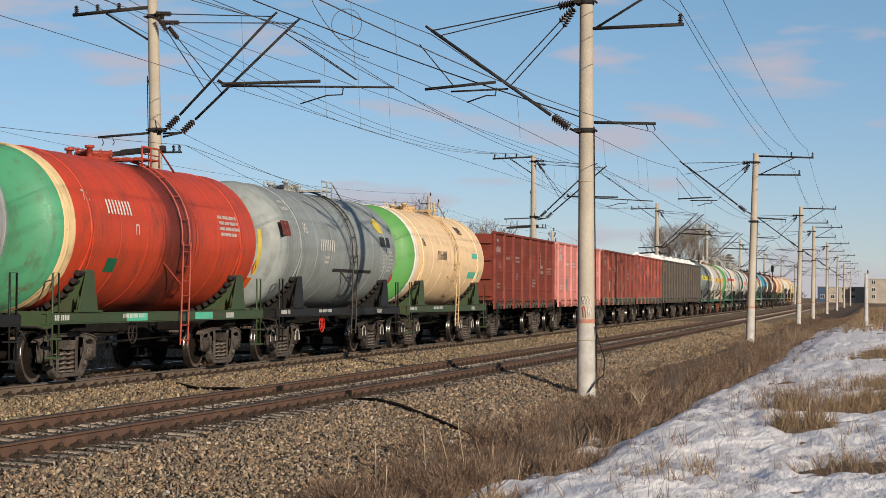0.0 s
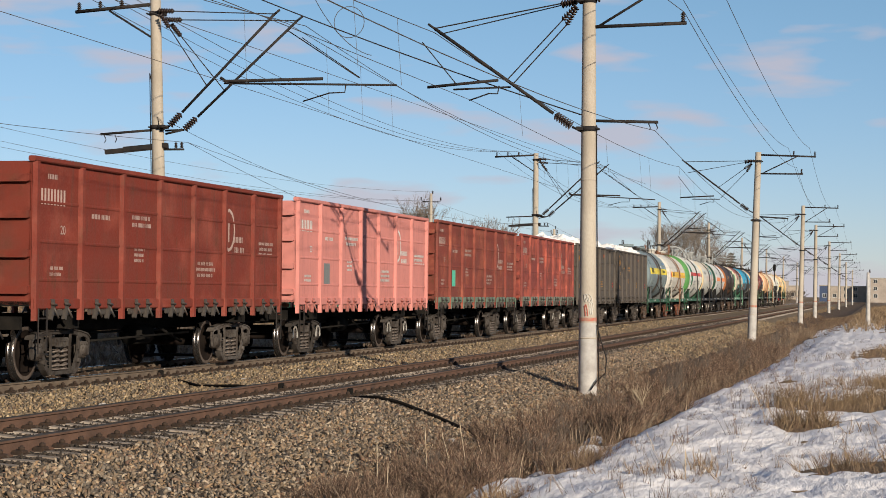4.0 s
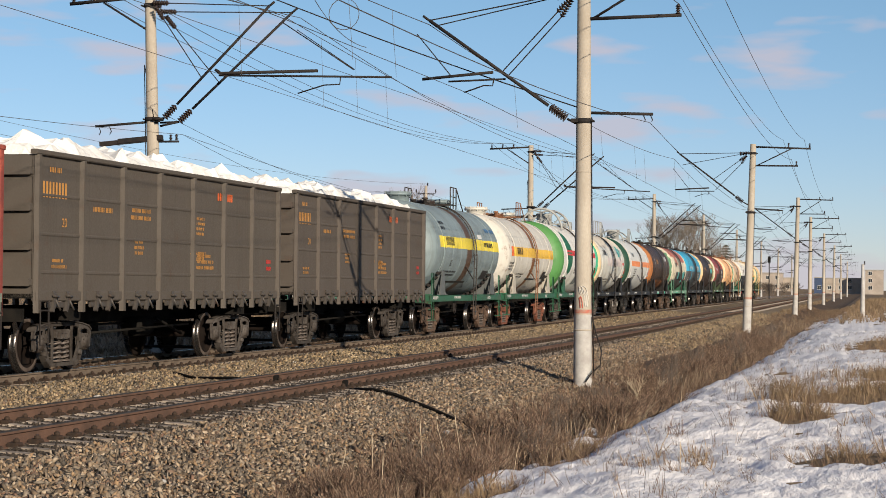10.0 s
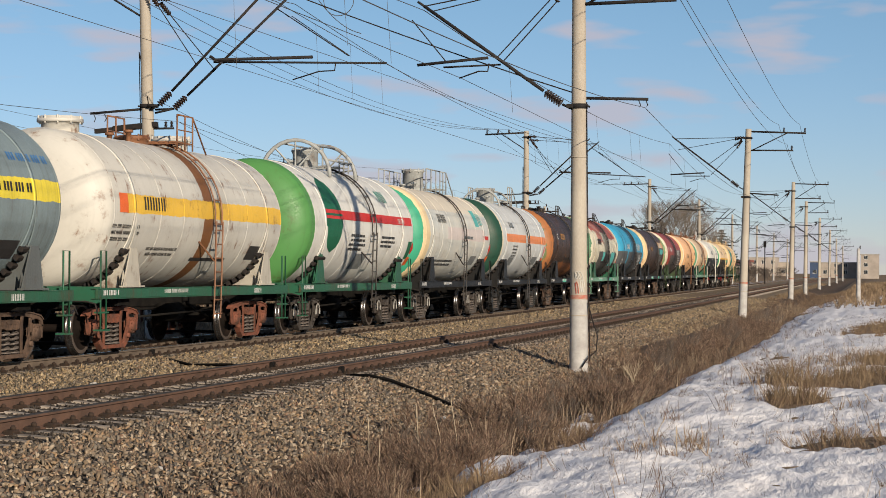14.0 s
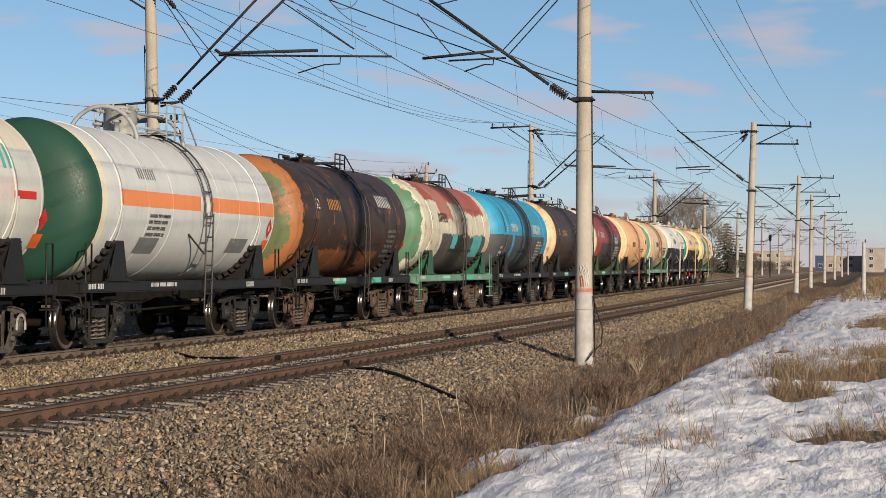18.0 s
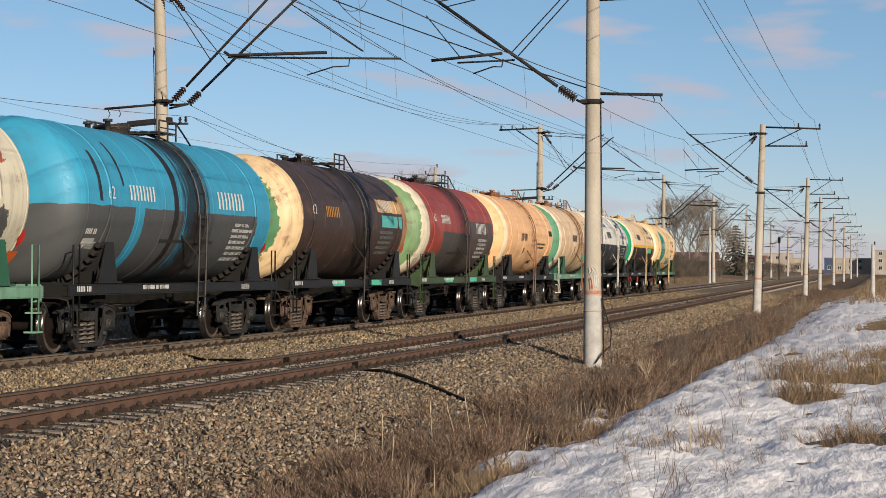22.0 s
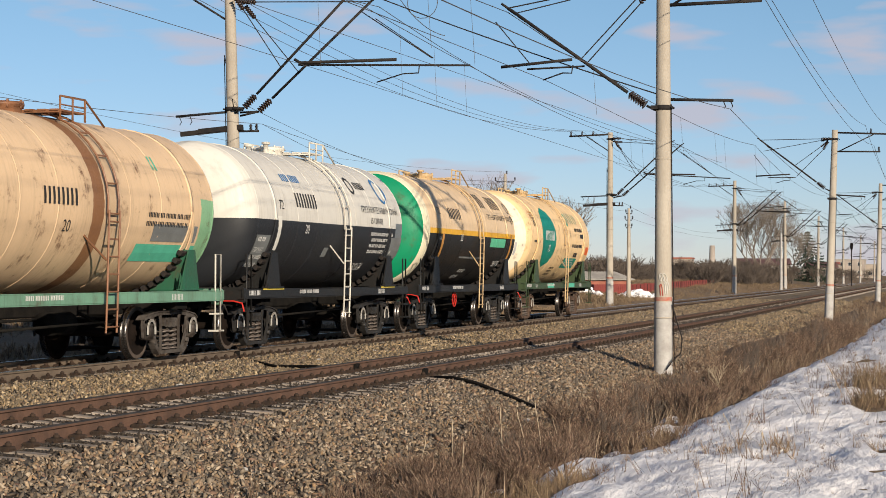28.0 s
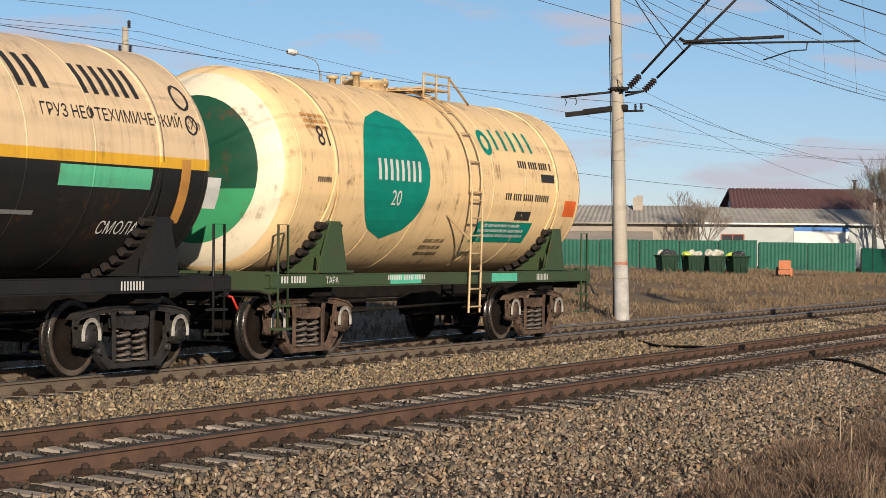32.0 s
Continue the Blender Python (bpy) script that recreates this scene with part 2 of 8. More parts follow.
RIM = mat("dusty_wheel_rim", (0.10, 0.078, 0.065), (0.05, 0.038, 0.032), 0.8, 0.0, 3.0, 40.0, 0.2, 0.003, spec=0.2)
WHEEL = mat("wheel_steel", (0.016, 0.011, 0.009), (0.010, 0.008, 0.007), 0.85, 0.0, 4.0, 40.0, 0.3, 0.004, spec=0.06)
TREAD = mat("wheel_tread", (0.15, 0.14, 0.135), (0.08, 0.072, 0.068), 0.24, 0.9, 3.0, 40.0, 0.05, 0.002)
WHITE = plain("white_paint", (0.72, 0.71, 0.68), 0.6)
SNOW = mat("old_snow", (0.91, 0.885, 0.88), (0.75, 0.725, 0.725), 0.75, 0, 2.2, 14.0, 0.6, 0.05, (1, 0.35, 1))
EARTH = mat("bare_earth", (0.085, 0.055, 0.034), (0.05, 0.034, 0.023), 0.97, 0, 0.8, 14.0, 0.9, 0.06)
FIELD = mat("dry_grass_ground", (0.23, 0.158, 0.09), (0.14, 0.098, 0.058), 0.97, 0, 0.35, 9.0, 0.9, 0.08)
STRAW = island_mat("dry_grass", [(0.12, 0.08, 0.05), (0.28, 0.19, 0.105), (0.20, 0.135, 0.08), (0.38, 0.28, 0.17), (0.10, 0.068, 0.045), (0.16, 0.10, 0.06)], 0.9, 20.0, 0)
WEED = island_mat("dry_weed", [(0.06, 0.038, 0.026), (0.17, 0.112, 0.072), (0.11, 0.066, 0.042), (0.30, 0.22, 0.145), (0.08, 0.044, 0.028), (0.15, 0.085, 0.05), (0.045, 0.03, 0.022)], 0.9, 20.0, 0)
PALE_WEED = island_mat("pale_dead_weed", [(0.34, 0.25, 0.17), (0.09, 0.055, 0.038), (0.46, 0.36, 0.25), (0.05, 0.034, 0.026), (0.26, 0.17, 0.11)], 0.9, 20.0, 0)
GREY_BARK = mat("grey_brown_bark", (0.24, 0.20, 0.165), (0.13, 0.105, 0.085), 0.95, 0, 3.0, 40.0, 0.4, 0.01)
TWIG = mat("bare_twigs", (0.135, 0.108, 0.088), (0.085, 0.068, 0.056), 0.9, 0, 3.0, 40.0, 0.2, 0.004)


# ---- mesh tools ----
def mesh(name, verts, faces, mats=(), mat_ids=None, smooth=False):
    me = bpy.data.meshes.new(name)
    me.from_pydata([tuple(v) for v in verts], [], [tuple(f) for f in faces])
    for m in mats:
        me.materials.append(m)
    if mat_ids is not None:
        me.polygons.foreach_set("material_index", mat_ids)
    if smooth:
        me.polygons.foreach_set("use_smooth", [True] * len(me.polygons))
    me.update()
    return me


class Shape:
    """Collects vertices and faces of one mesh part by part."""

    def __init__(self):
        self.v, self.f, self.m, self.s = [], [], [], []

    def add(self, verts, faces, mi=0, smooth=False):
        o = len(self.v)
        self.v += [tuple(q) for q in verts]
        for f in faces:
            self.f.append(tuple(i + o for i in f))
            self.m.append(mi)
            self.s.append(smooth)
        return self

    def box(self, c, s, mi=0, turn=None, bevel=0.0):
        """A box, its edges along y chamfered where bevel is given."""
        x, y, z = s[0] / 2, s[1] / 2, s[2] / 2
        if bevel:
            b = bevel
            ring = [(-x + b, -z), (x - b, -z), (x, -z + b), (x, z - b), (x - b, z), (-x + b, z), (-x, z - b), (-x, -z + b)]
        else:
            ring = [(-x, -z), (x, -z), (x, z), (-x, z)]
        k = len(ring)
        vs = [Vector((p, e, q)) for e in (-y, y) for p, q in ring]
        fs = [tuple(range(k)), tuple(range(2 * k - 1, k - 1, -1))] + [(i, i + k, (i + 1) % k + k, (i + 1) % k) for i in range(k)]
        if turn is not None:
            vs = [turn @ q for q in vs]
        return self.add([q + Vector(c) for q in vs], fs, mi)

    def rod(self, a, b, r, mi=0, k=8, r2=None, cap=True):
        a, b = Vector(a), Vector(b)
        d = b - a
        if d.length < 1e-6:
            return self
        q = d.to_track_quat("Z", "Y")
        r2 = r if r2 is None else r2
        vs = [p + q @ Vector((math.cos(6.28319 * i / k) * e, math.sin(6.28319 * i / k) * e, 0)) for p, e in ((a, r), (b, r2)) for i in range(k)]
        fs = [(i, (i + 1) % k, (i + 1) % k + k, i + k) for i in range(k)]
        self.add(vs, fs, mi, k > 5)
        if cap:
            o = len(self.v) - 2 * k
            self.f += [tuple(o + i for i in range(k - 1, -1, -1)), tuple(o + k + i for i in range(k))]
            self.m += [mi, mi]
            self.s += [False, False]
        return self

    def path(self, pts, r, mi=0, k=6):
        """One unbroken tube along a line of points."""
        pts = [Vector(p) for p in pts]
        vs, up = [], None
        for i, p in enumerate(pts):
            d = (pts[min(i + 1, len(pts) - 1)] - pts[max(i - 1, 0)]).normalized()
            if up is None:
                up = Vector((0, 0, 1)) if abs(d.z) < 0.8 else Vector((1, 0, 0))
            side = d.cross(up).normalized()
            up = side.cross(d).normalized()
            vs += [p + side * r * math.cos(6.28319 * j / k) + up * r * math.sin(6.28319 * j / k) for j in range(k)]
        n = len(pts)
        fs = [(i * k + j, i * k + (j + 1) % k, (i + 1) * k + (j + 1) % k, (i + 1) * k + j) for i in range(n - 1) for j in range(k)]
        fs += [tuple(range(k - 1, -1, -1)), tuple((n - 1) * k + j for j in range(k))]
        return self.add(vs, fs, mi, k > 5)

    def lathe(self, prof, axis="Y", c=(0, 0, 0), k=24, mi=0, mids=None, smooth=True):
        """prof: (along, radius) pairs turned round an axis."""
        vs = []
        for s, r in prof:
            for i in range(k):
                p, q = r * math.cos(6.28319 * i / k), r * math.sin(6.28319 * i / k)
                vs.append({"Y": (p, s, q), "X": (s, p, q), "Z": (p, q, s)}[axis])
        vs = [(a + c[0], b + c[1], d + c[2]) for a, b, d in vs]
        o = len(self.v)
        self.v += vs
        for j in range(len(prof) - 1):
            for i in range(k):
                i2 = (i + 1) % k
                q = (j * k + i, (j + 1) * k + i, (j + 1) * k + i2, j * k + i2)
                if axis == "X" or axis == "Z":
                    q = q[::-1]
                self.f.append(tuple(o + e for e in q))
                self.m.append(mids[j] if mids else mi)
                self.s.append(smooth)
        return self

    def prism(self, pts, a, b, axis="X", mi=0):
        """A flat outline (two coordinates) given thickness from a to b along an axis."""
        k = len(pts)
        put = {"X": lambda p, q, e: (e, p, q), "Y": lambda p, q, e: (p, e, q), "Z": lambda p, q, e: (p, q, e)}[axis]
        vs = [put(p, q, e) for e in (a, b) for p, q in pts]
        fs = [tuple(range(k - 1, -1, -1)), tuple(range(k, 2 * k))] + [(i, (i + 1) % k, (i + 1) % k + k, i + k) for i in range(k)]
        return self.add(vs, fs, mi)

    def mesh(self, name, *mats):
        me = mesh(name, self.v, self.f, mats, self.m)
        me.polygons.foreach_set("use_smooth", self.s)
        bm = bmesh.new()
        bm.from_mesh(me)
        bmesh.ops.recalc_face_normals(bm, faces=bm.faces)
        bm.to_mesh(me)
        bm.free()
        return me


def part(name, data, parent, label="", at=None):
    """Links a mesh as one part under a thing or a part."""
    ob = new(name, data)
    ob.parent = parent
    if at is not None:
        ob.matrix_basis = at
    if label:
        ob["label"] = label
    return ob


def thing(name, label, category, group="", kind="", at=None, data=None):
    ob = new(name, data)
    if at is not None:
        ob.matrix_basis = at
    return tagged(ob, label, category, group, kind)


def crowd(name, base_v, base_f, mats4, material):
    """Many copies of one small shape in one mesh: base vertices times an array of 3 x 4 matrices."""
    bv, bf = np.array(base_v, float), np.array(base_f, int)
    M = np.asarray(mats4, float)
    v = np.einsum("nij,kj->nki", M[:, :, :3], bv) + M[:, None, :, 3]
    n, k = len(M), len(bv)
    f = bf[None] + (np.arange(n) * k)[:, None, None]
    me = bpy.data.meshes.new(name)
    me.vertices.add(n * k)
    me.vertices.foreach_set("co", v.reshape(-1))
    fl = f.reshape(-1, bf.shape[1])
    me.loops.add(fl.size)
    me.loops.foreach_set("vertex_index", fl.reshape(-1))
    me.polygons.add(len(fl))
    me.polygons.foreach_set("loop_start", np.arange(len(fl)) * bf.shape[1])
    me.polygons.foreach_set("loop_total", np.full(len(fl), bf.shape[1]))
    me.materials.append(material)
    me.update(calc_edges=True)
    me.validate()
    return me


def turns(rng, n, tilt=3.2):
    """n random rotation matrices."""
    q = rng.normal(size=(n, 4))
    q /= np.linalg.norm(q, axis=1)[:, None]
    w, x, y, z = q.T
    return np.stack([np.stack([1 - 2 * (y * y + z * z), 2 * (x * y - z * w), 2 * (x * z + y * w)], -1),
                     np.stack([2 * (x * y + z * w), 1 - 2 * (x * x + z * z), 2 * (y * z - x * w)], -1),
                     np.stack([2 * (x * z - y * w), 2 * (y * z + x * w), 1 - 2 * (x * x + y * y)], -1)], 1)


# ---- ground ----
SECTION = [(-400, 2.0), (-60, 0.6), (-10, 0.12), (0, 0.0), (1.5, -0.10), (2.8, -0.22), (3.6, -0.34), (4.5, -0.62), (5.2, -0.72), (6.0, -0.70), (6.9, -0.52),
           (7.5, -0.45), (8.5, -0.24), (8.8, -0.205), (9.1, -0.19), (9.3, -0.176), (9.75, -0.198), (10.7, -0.198), (11.2, -0.176), (11.45, -0.18), (12.2, -0.25), (13.8, -0.25), (14.3, -0.185), (14.82, -0.175), (14.95, -0.176), (15.4, -0.198), (16.2, -0.198), (16.65, -0.176), (16.85, -0.18), (17.25, -0.215), (17.7, -0.26), (18.7, -0.42),
           (19.3, -0.22), (24, 0.15), (30, 0.5), (45, 0.75), (80, 0.9), (200, 1.2), (900, 6.0)]


def level(a):
    for (a0, z0), (a1, z1) in zip(SECTION, SECTION[1:]):
        if a <= a1:
            return z0 + (z1 - z0) * (a - a0) / (a1 - a0)
    return SECTION[-1][1]


def rough_ground(a, y):
    """Height of the ground a metres left of the camera's line."""
    z = level(a) + rise(y) * max(0.0, min(1.0, (a - 5.5) / 2.0))
    if 7.4 < a < 18.8:
        return z + (0.006 if 9.0 < a < 11.5 or 14.7 < a < 16.9 else 0.025) * noise.noise((a * 1.7, y * 1.7, 0))
    amp = 0.09 if a < 7.4 else 0.12
    return z + amp * noise.noise((a * 0.35, y * 0.16, 3.1)) + 0.05 * noise.noise((a * 1.3, y * 0.9, 7.7))


def stepped(*runs):
    out = []
    for lo, hi, d in runs:
        k = max(1, round((hi - lo) / d))
        out += [lo + (hi - lo) * i / k for i in range(k)]
    return out + [runs[-1][1]]


def ground():
    aa = stepped((-400, -60, 60), (-60, -10, 8), (-10, 0, 1.0), (0, 7.4, 0.3), (7.4, 8.9, 0.25), (8.9, 9.3, 0.08), (9.3, 11.2, 0.24), (11.2, 11.6, 0.08), (11.6, 14.8, 0.2), (14.8, 15.1, 0.1), (15.1, 16.5, 0.28), (16.5, 20, 0.2), (20, 34, 1.4), (34, 100, 8), (100, 900, 80))
    yy = stepped((-80, 6, 8), (6, 60, 0.45), (60, 130, 1.5), (130, 330, 8), (330, 2600, 120))
    vs = [(bend(y) - a, y, rough_ground(a, y)) for y in yy for a in aa]
    w = len(aa)
    fs, ids = [], []
    for j in range(len(yy) - 1):
        for i in range(w - 1):
            fs.append((j * w + i, (j + 1) * w + i, (j + 1) * w + i + 1, j * w + i + 1))
            m = (aa[i] + aa[i + 1]) / 2
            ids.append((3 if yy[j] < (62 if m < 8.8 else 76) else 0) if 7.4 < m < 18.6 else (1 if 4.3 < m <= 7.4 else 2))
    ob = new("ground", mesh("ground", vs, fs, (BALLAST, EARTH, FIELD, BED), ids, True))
    tagged(ob, "gravel ballast bed, bare earth ditch and dry winter grassland", "ground", kind="structure")


def snow_depth(a, y):
    """How far the old snow lies above the ground; below zero it has melted."""
    d = 0.10 - 0.12 * max(0.0, (a - 3.5 - 0.012 * y + 0.32 * max(0.0, min(1.0, (25 - y) / 7)))) * 2.2
    d += 0.10 * noise.noise((a * 0.55, y * 0.20, 11.0)) + 0.05 * noise.noise((a * 1.9, y * 0.8, 5.0)) + 0.05 * noise.noise((a * 3.4, y * 1.8, 2.0)) + 0.03 * noise.noise((a * 8.0, y * 5.0, 4.0))
    for ca, cy, ra, ry, k in ((0.7, 30.5, 1.1, 1.8, 0.32), (0.6, 19.2, 0.8, 0.55, 0.2), (0.4, 38.0, 1.2, 3.2, 0.22), (0.3, 58.0, 1.8, 7.0, 0.22), (4.75, 26.8, 0.4, 1.0, -0.30), (4.5, 20.6, 0.45, 1.6, -0.36), (4.7, 23.6, 0.4, 1.2, -0.26), (5.3, 22.6, 0.3, 0.6, -0.40), (5.2, 19.3, 0.35, 0.7, -0.36), (5.0, 29.6, 0.3, 0.7, -0.3), (1.6, 26.0, 0.5, 1.2, 0.24)):
        d -= k * math.exp(-((a - ca) / ra) ** 2 - ((y - cy) / ry) ** 2)
    if a < 0:
        d -= 0.05 * min(4, -a)
    if y > 70:
        d -= (y - 70) * 0.0016
    return d


def crust(a, y):
    """Lumps and pits of the thawed and refrozen surface."""
    return 0.028 * noise.noise((a * 3.2, y * 0.9, 31.0)) + 0.030 * noise.noise((a * 5.5, y * 2.2, 17.0)) + 0.014 * noise.noise((a * 9.0 + y * 2.0, y * 5.0, 9.0)) + 0.035 * noise.noise((a * 1.2, y * 0.5, 41.0))


def snow():
    aa = stepped((-12, -2, 1.0), (-2, 6.4, 0.075))
    yy = stepped((4, 13, 0.5), (13, 42, 0.09), (42, 80, 0.4), (80, 190, 2.0))
    w = len(aa)
    dep = [[snow_depth(a, y) for a in aa] for y in yy]
    vs = [(bend(y) - a, y, rough_ground(a, y) + (dep[j][i] if dep[j][i] > -0.06 else -0.06) * (0.7 if dep[j][i] > 0 else 1) + (crust(a, y) if y < 80 else 0)) for j, y in enumerate(yy) for i, a in enumerate(aa)]
    fs = []
    for j in range(len(yy) - 1):
        for i in range(w - 1):
            if max(dep[j][i], dep[j + 1][i], dep[j][i + 1], dep[j + 1][i + 1]) > -0.04:
                fs.append((j * w + i, (j + 1) * w + i, (j + 1) * w + i + 1, j * w + i + 1))
    ob = new("snow", mesh("snow", vs, fs, (SNOW,), None, True))
    tagged(ob, "crusted old snow bank, thawing between tufts of dry grass", "snow", kind="stuff")


ground()
snow()


# ---- the two tracks ----
RAIL = [(-0.075, -0.18), (0.075, -0.18), (0.075, -0.168), (0.012, -0.145), (0.009, -0.05), (0.0365, -0.036), (0.0365, -0.012), (0.026, -0.001), (-0.026, -0.001),
        (-0.0365, -0.012), (-0.0365, -0.036), (-0.009, -0.05), (-0.012, -0.145), (-0.075, -0.168)]


def rail(a, name, label, head, web):
    yy = stepped((-60, 15, 15), (15, 28, 6.5), (28, 84, 2), (84, 260, 22), (260, 600, 25))
    k = len(RAIL)
    vs = [(bend(y) - a + p, y, q + rise(y)) for y in yy for p, q in RAIL]
    fs, ids = [], []
    for j in range(len(yy) - 1):
        for i in range(k):
            i2 = (i + 1) % k
            fs.append((j * k + i, j * k + i2, (j + 1) * k + i2, (j + 1) * k + i))
            ids.append(1 if i in (6, 7, 8) else 0)
    return tagged(new(name, mesh(name, vs, fs, (web, head), ids)), label, "rail", group="rails", kind="structure")


def sleeper_mesh():
    s = Shape()
    tops = [(-1.35, -0.182), (-1.0, -0.165), (-0.62, -0.157), (-0.42, -0.182), (0.0, -0.19), (0.42, -0.182), (0.62, -0.157), (1.0, -0.165), (1.35, -0.182)]
    vs = []
    for x, z in tops:
        vs += [(x, -0.14, -0.36), (x, -0.076, z), (x, 0.076, z), (x, 0.14, -0.36)]
    fs = [(0, 1, 2, 3), tuple(len(vs) - 1 - i for i in range(4))]
    for j in range(len(tops) - 1):
        for i in range(3):
            fs.append((4 * j + i, 4 * j + 4 + i, 4 * j + 5 + i, 4 * j + 1 + i))
    return s.add(vs, fs).mesh("sleeper", CONCRETE)


def fastening_mesh():
    s = Shape()
    for x in (-0.7975, 0.7975):
        s.box((x, 0, -0.160), (0.36, 0.16, 0.016))
        for e in (-1, 1):
            s.box((x + e * 0.125, 0, -0.14), (0.10, 0.13, 0.045), bevel=0.015)
            s.box((x + e * 0.075, 0, -0.135), (0.07, 0.11, 0.035), bevel=0.012)
            s.rod((x + e * 0.13, 0, -0.16), (x + e * 0.13, 0, -0.07), 0.022, k=6)
            s.rod((x + e * 0.13, 0, -0.12), (x + e * 0.13, 0, -0.085), 0.038, k=6)
    return s.mesh("fastening", CLIP)


def track(t, word):
    dull = word == "empty"
    look_of = "rusty steel rail with a %s head on the %s track" % ("dull dark" if dull else "worn bright", word)
    near = rail(t - 0.7975, "rail", look_of, *((RAIL_DULL, RAIL_RUST) if dull else (RAIL_TOP, RAIL_DUST)))
    far = rail(t + 0.7975, "rail", look_of, *((RAIL_DULL, RAIL_RUST) if dull else (RAIL_TOP, RAIL_DUST)))
    return near, far


SLEEPER, FASTENING = sleeper_mesh(), fastening_mesh()


def sleepers(t, word):
    row = thing("sleeper_row", "row of grey concrete sleepers under the %s track" % word, "sleepers", "sleeper rows", "structure", pose(0, 0, 0))
    far_s, far_f = [], []
    i, y = 0, 9.0
    while y < 260:
        c = on_line(t, y, rise(y))
        m = Matrix.Translation(c) @ Matrix.Rotation(math.atan(-slope(y)), 4, "Z")
        if i < 150:
            sl = part("sleeper", SLEEPER, row, at=m)
            part("fastening", FASTENING, sl)
        else:
            far_s.append(np.array(m)[:3]), far_f.append(np.array(m)[:3])
        y += 0.497
        i += 1
    for nm, base, ms, mt in (("sleeper_run", SLEEPER, far_s, CONCRETE), ("fastening_run", FASTENING, far_f, CLIP)):
        tri = []
        for p in base.polygons:
            q = list(p.vertices)
            tri += [(q[0], q[k], q[k + 1]) for k in range(1, len(q) - 1)]
        ob = part(nm, crowd(nm, [v.co[:] for v in base.vertices], tri, ms, mt), row)
        ob["kind"] = "stuff"


for t_mid, word in ((T1, "empty"), (T2, "train's")):
    track(t_mid, word)
    sleepers(t_mid, word)


# ---- bogies and wheels, shared by all wagons ----
SPRING_IRON = mat("spring_steel", (0.15, 0.125, 0.11), (0.07, 0.055, 0.047), 0.6, 0.1, 6.0, 50.0, 0.3, 0.004)


def wheelset_mesh():
    s = Shape()
    s.lathe([(-1.05, 0.0), (-1.05, 0.065), (-0.9, 0.075), (0.9, 0.075), (1.05, 0.065), (1.05, 0.0)], "X", k=12)
    for e in (-1, 1):
        prof = [(0.71, 0.0), (0.71, 0.12), (0.745, 0.15), (0.755, 0.38), (0.722, 0.40), (0.722, 0.50), (0.738, 0.503), (0.752, 0.485), (0.80, 0.474), (0.848, 0.47), (0.852, 0.462), (0.852, 0.395), (0.80, 0.375), (0.79, 0.16), (0.83, 0.13), (0.83, 0.0)]
        s.lathe([(e * a, r) for a, r in prof][::e], "X", k=40, mids=[0, 0, 0, 0, 0, 1, 0, 1, 1, 1, 2, 0, 0, 0, 0][::e])
    return s.mesh("wheelset", WHEEL, TREAD, RIM)


def side_frame_mesh(e, iron):
    """Cast side frame, three-windowed, with jaws over the axle boxes, on the side e."""
    s = Shape()
    xi, xo = e * 1.045, e * 1.08

    def both(pts, a=xi, b=xo):
        for k in (-1, 1):
            s.prism([(k * p, q) for p, q in pts][::k], a, b)
    chord = [(0.0, 0.845), (0.52, 0.845), (0.80, 0.82), (1.08, 0.775), (1.19, 0.70), (1.21, 0.60), (1.14, 0.585), (1.09, 0.695), (0.93, 0.73), (0.79, 0.71), (0.70, 0.755), (0.42, 0.785), (0.0, 0.785)]
    both(chord)
    both([(1.21, 0.62), (1.14, 0.62), (1.13, 0.42), (1.17, 0.39)])
    both([(0.77, 0.73), (0.71, 0.76), (0.69, 0.47), (0.73, 0.41), (0.76, 0.42)])
    both([(0.76, 0.47), (0.70, 0.50), (0.53, 0.22), (0.37, 0.15), (0.35, 0.09), (0.50, 0.09), (0.62, 0.20)])
    both([(0.45, 0.79), (0.39, 0.79), (0.37, 0.60), (0.375, 0.14), (0.41, 0.14), (0.415, 0.60)])
    s.prism([(-0.46, 0.085), (0.46, 0.085), (0.40, 0.15), (-0.40, 0.15)], e * 0.93, e * 1.11)
    # lips of the casting
    both([(0.0, 0.862), (0.52, 0.862), (0.80, 0.835), (1.08, 0.79), (1.20, 0.71), (1.18, 0.70), (1.08, 0.765), (0.80, 0.815), (0.52, 0.84), (0.0, 0.84)], e * 0.94, e * 1.105)
    both([(0.76, 0.28), (0.64, 0.20), (0.50, 0.09), (0.52, 0.07), (0.66, 0.175)], e * 0.98, e * 1.10)
    for k in (-1, 1):
        s.rod((e * 1.0, k * 0.70, 0.31), (e * 1.12, k * 0.70, 0.31), 0.045, 0, 8)
        s.box((e * 1.09, k * 0.71, 0.58), (0.04, 0.05, 0.16), bevel=0.01)
    for k in range(6):
        s.box((e * 1.118, -0.2 + 0.08 * k, 0.847), (0.012, 0.035, 0.02))
    return s.mesh("side_frame", iron)


def bolster_end_mesh(iron):
    """The bolster's end, riding on the springs in the side frame's middle window."""
    s = Shape()
    s.prism([(-0.30, 0.70), (-0.25, 0.725), (0.25, 0.725), (0.30, 0.70), (0.28, 0.58), (0.20, 0.555), (-0.20, 0.555), (-0.28, 0.58)], 0.9, 1.09)
    s.prism([(-0.24, 0.70), (0.24, 0.70), (0.20, 0.655), (-0.20, 0.655)], 1.09, 1.105)
    for k in (-0.18, 0.0, 0.18):
        s.box((1.10, k, 0.615), (0.03, 0.035, 0.09))
    return s.mesh("bolster_end", iron)


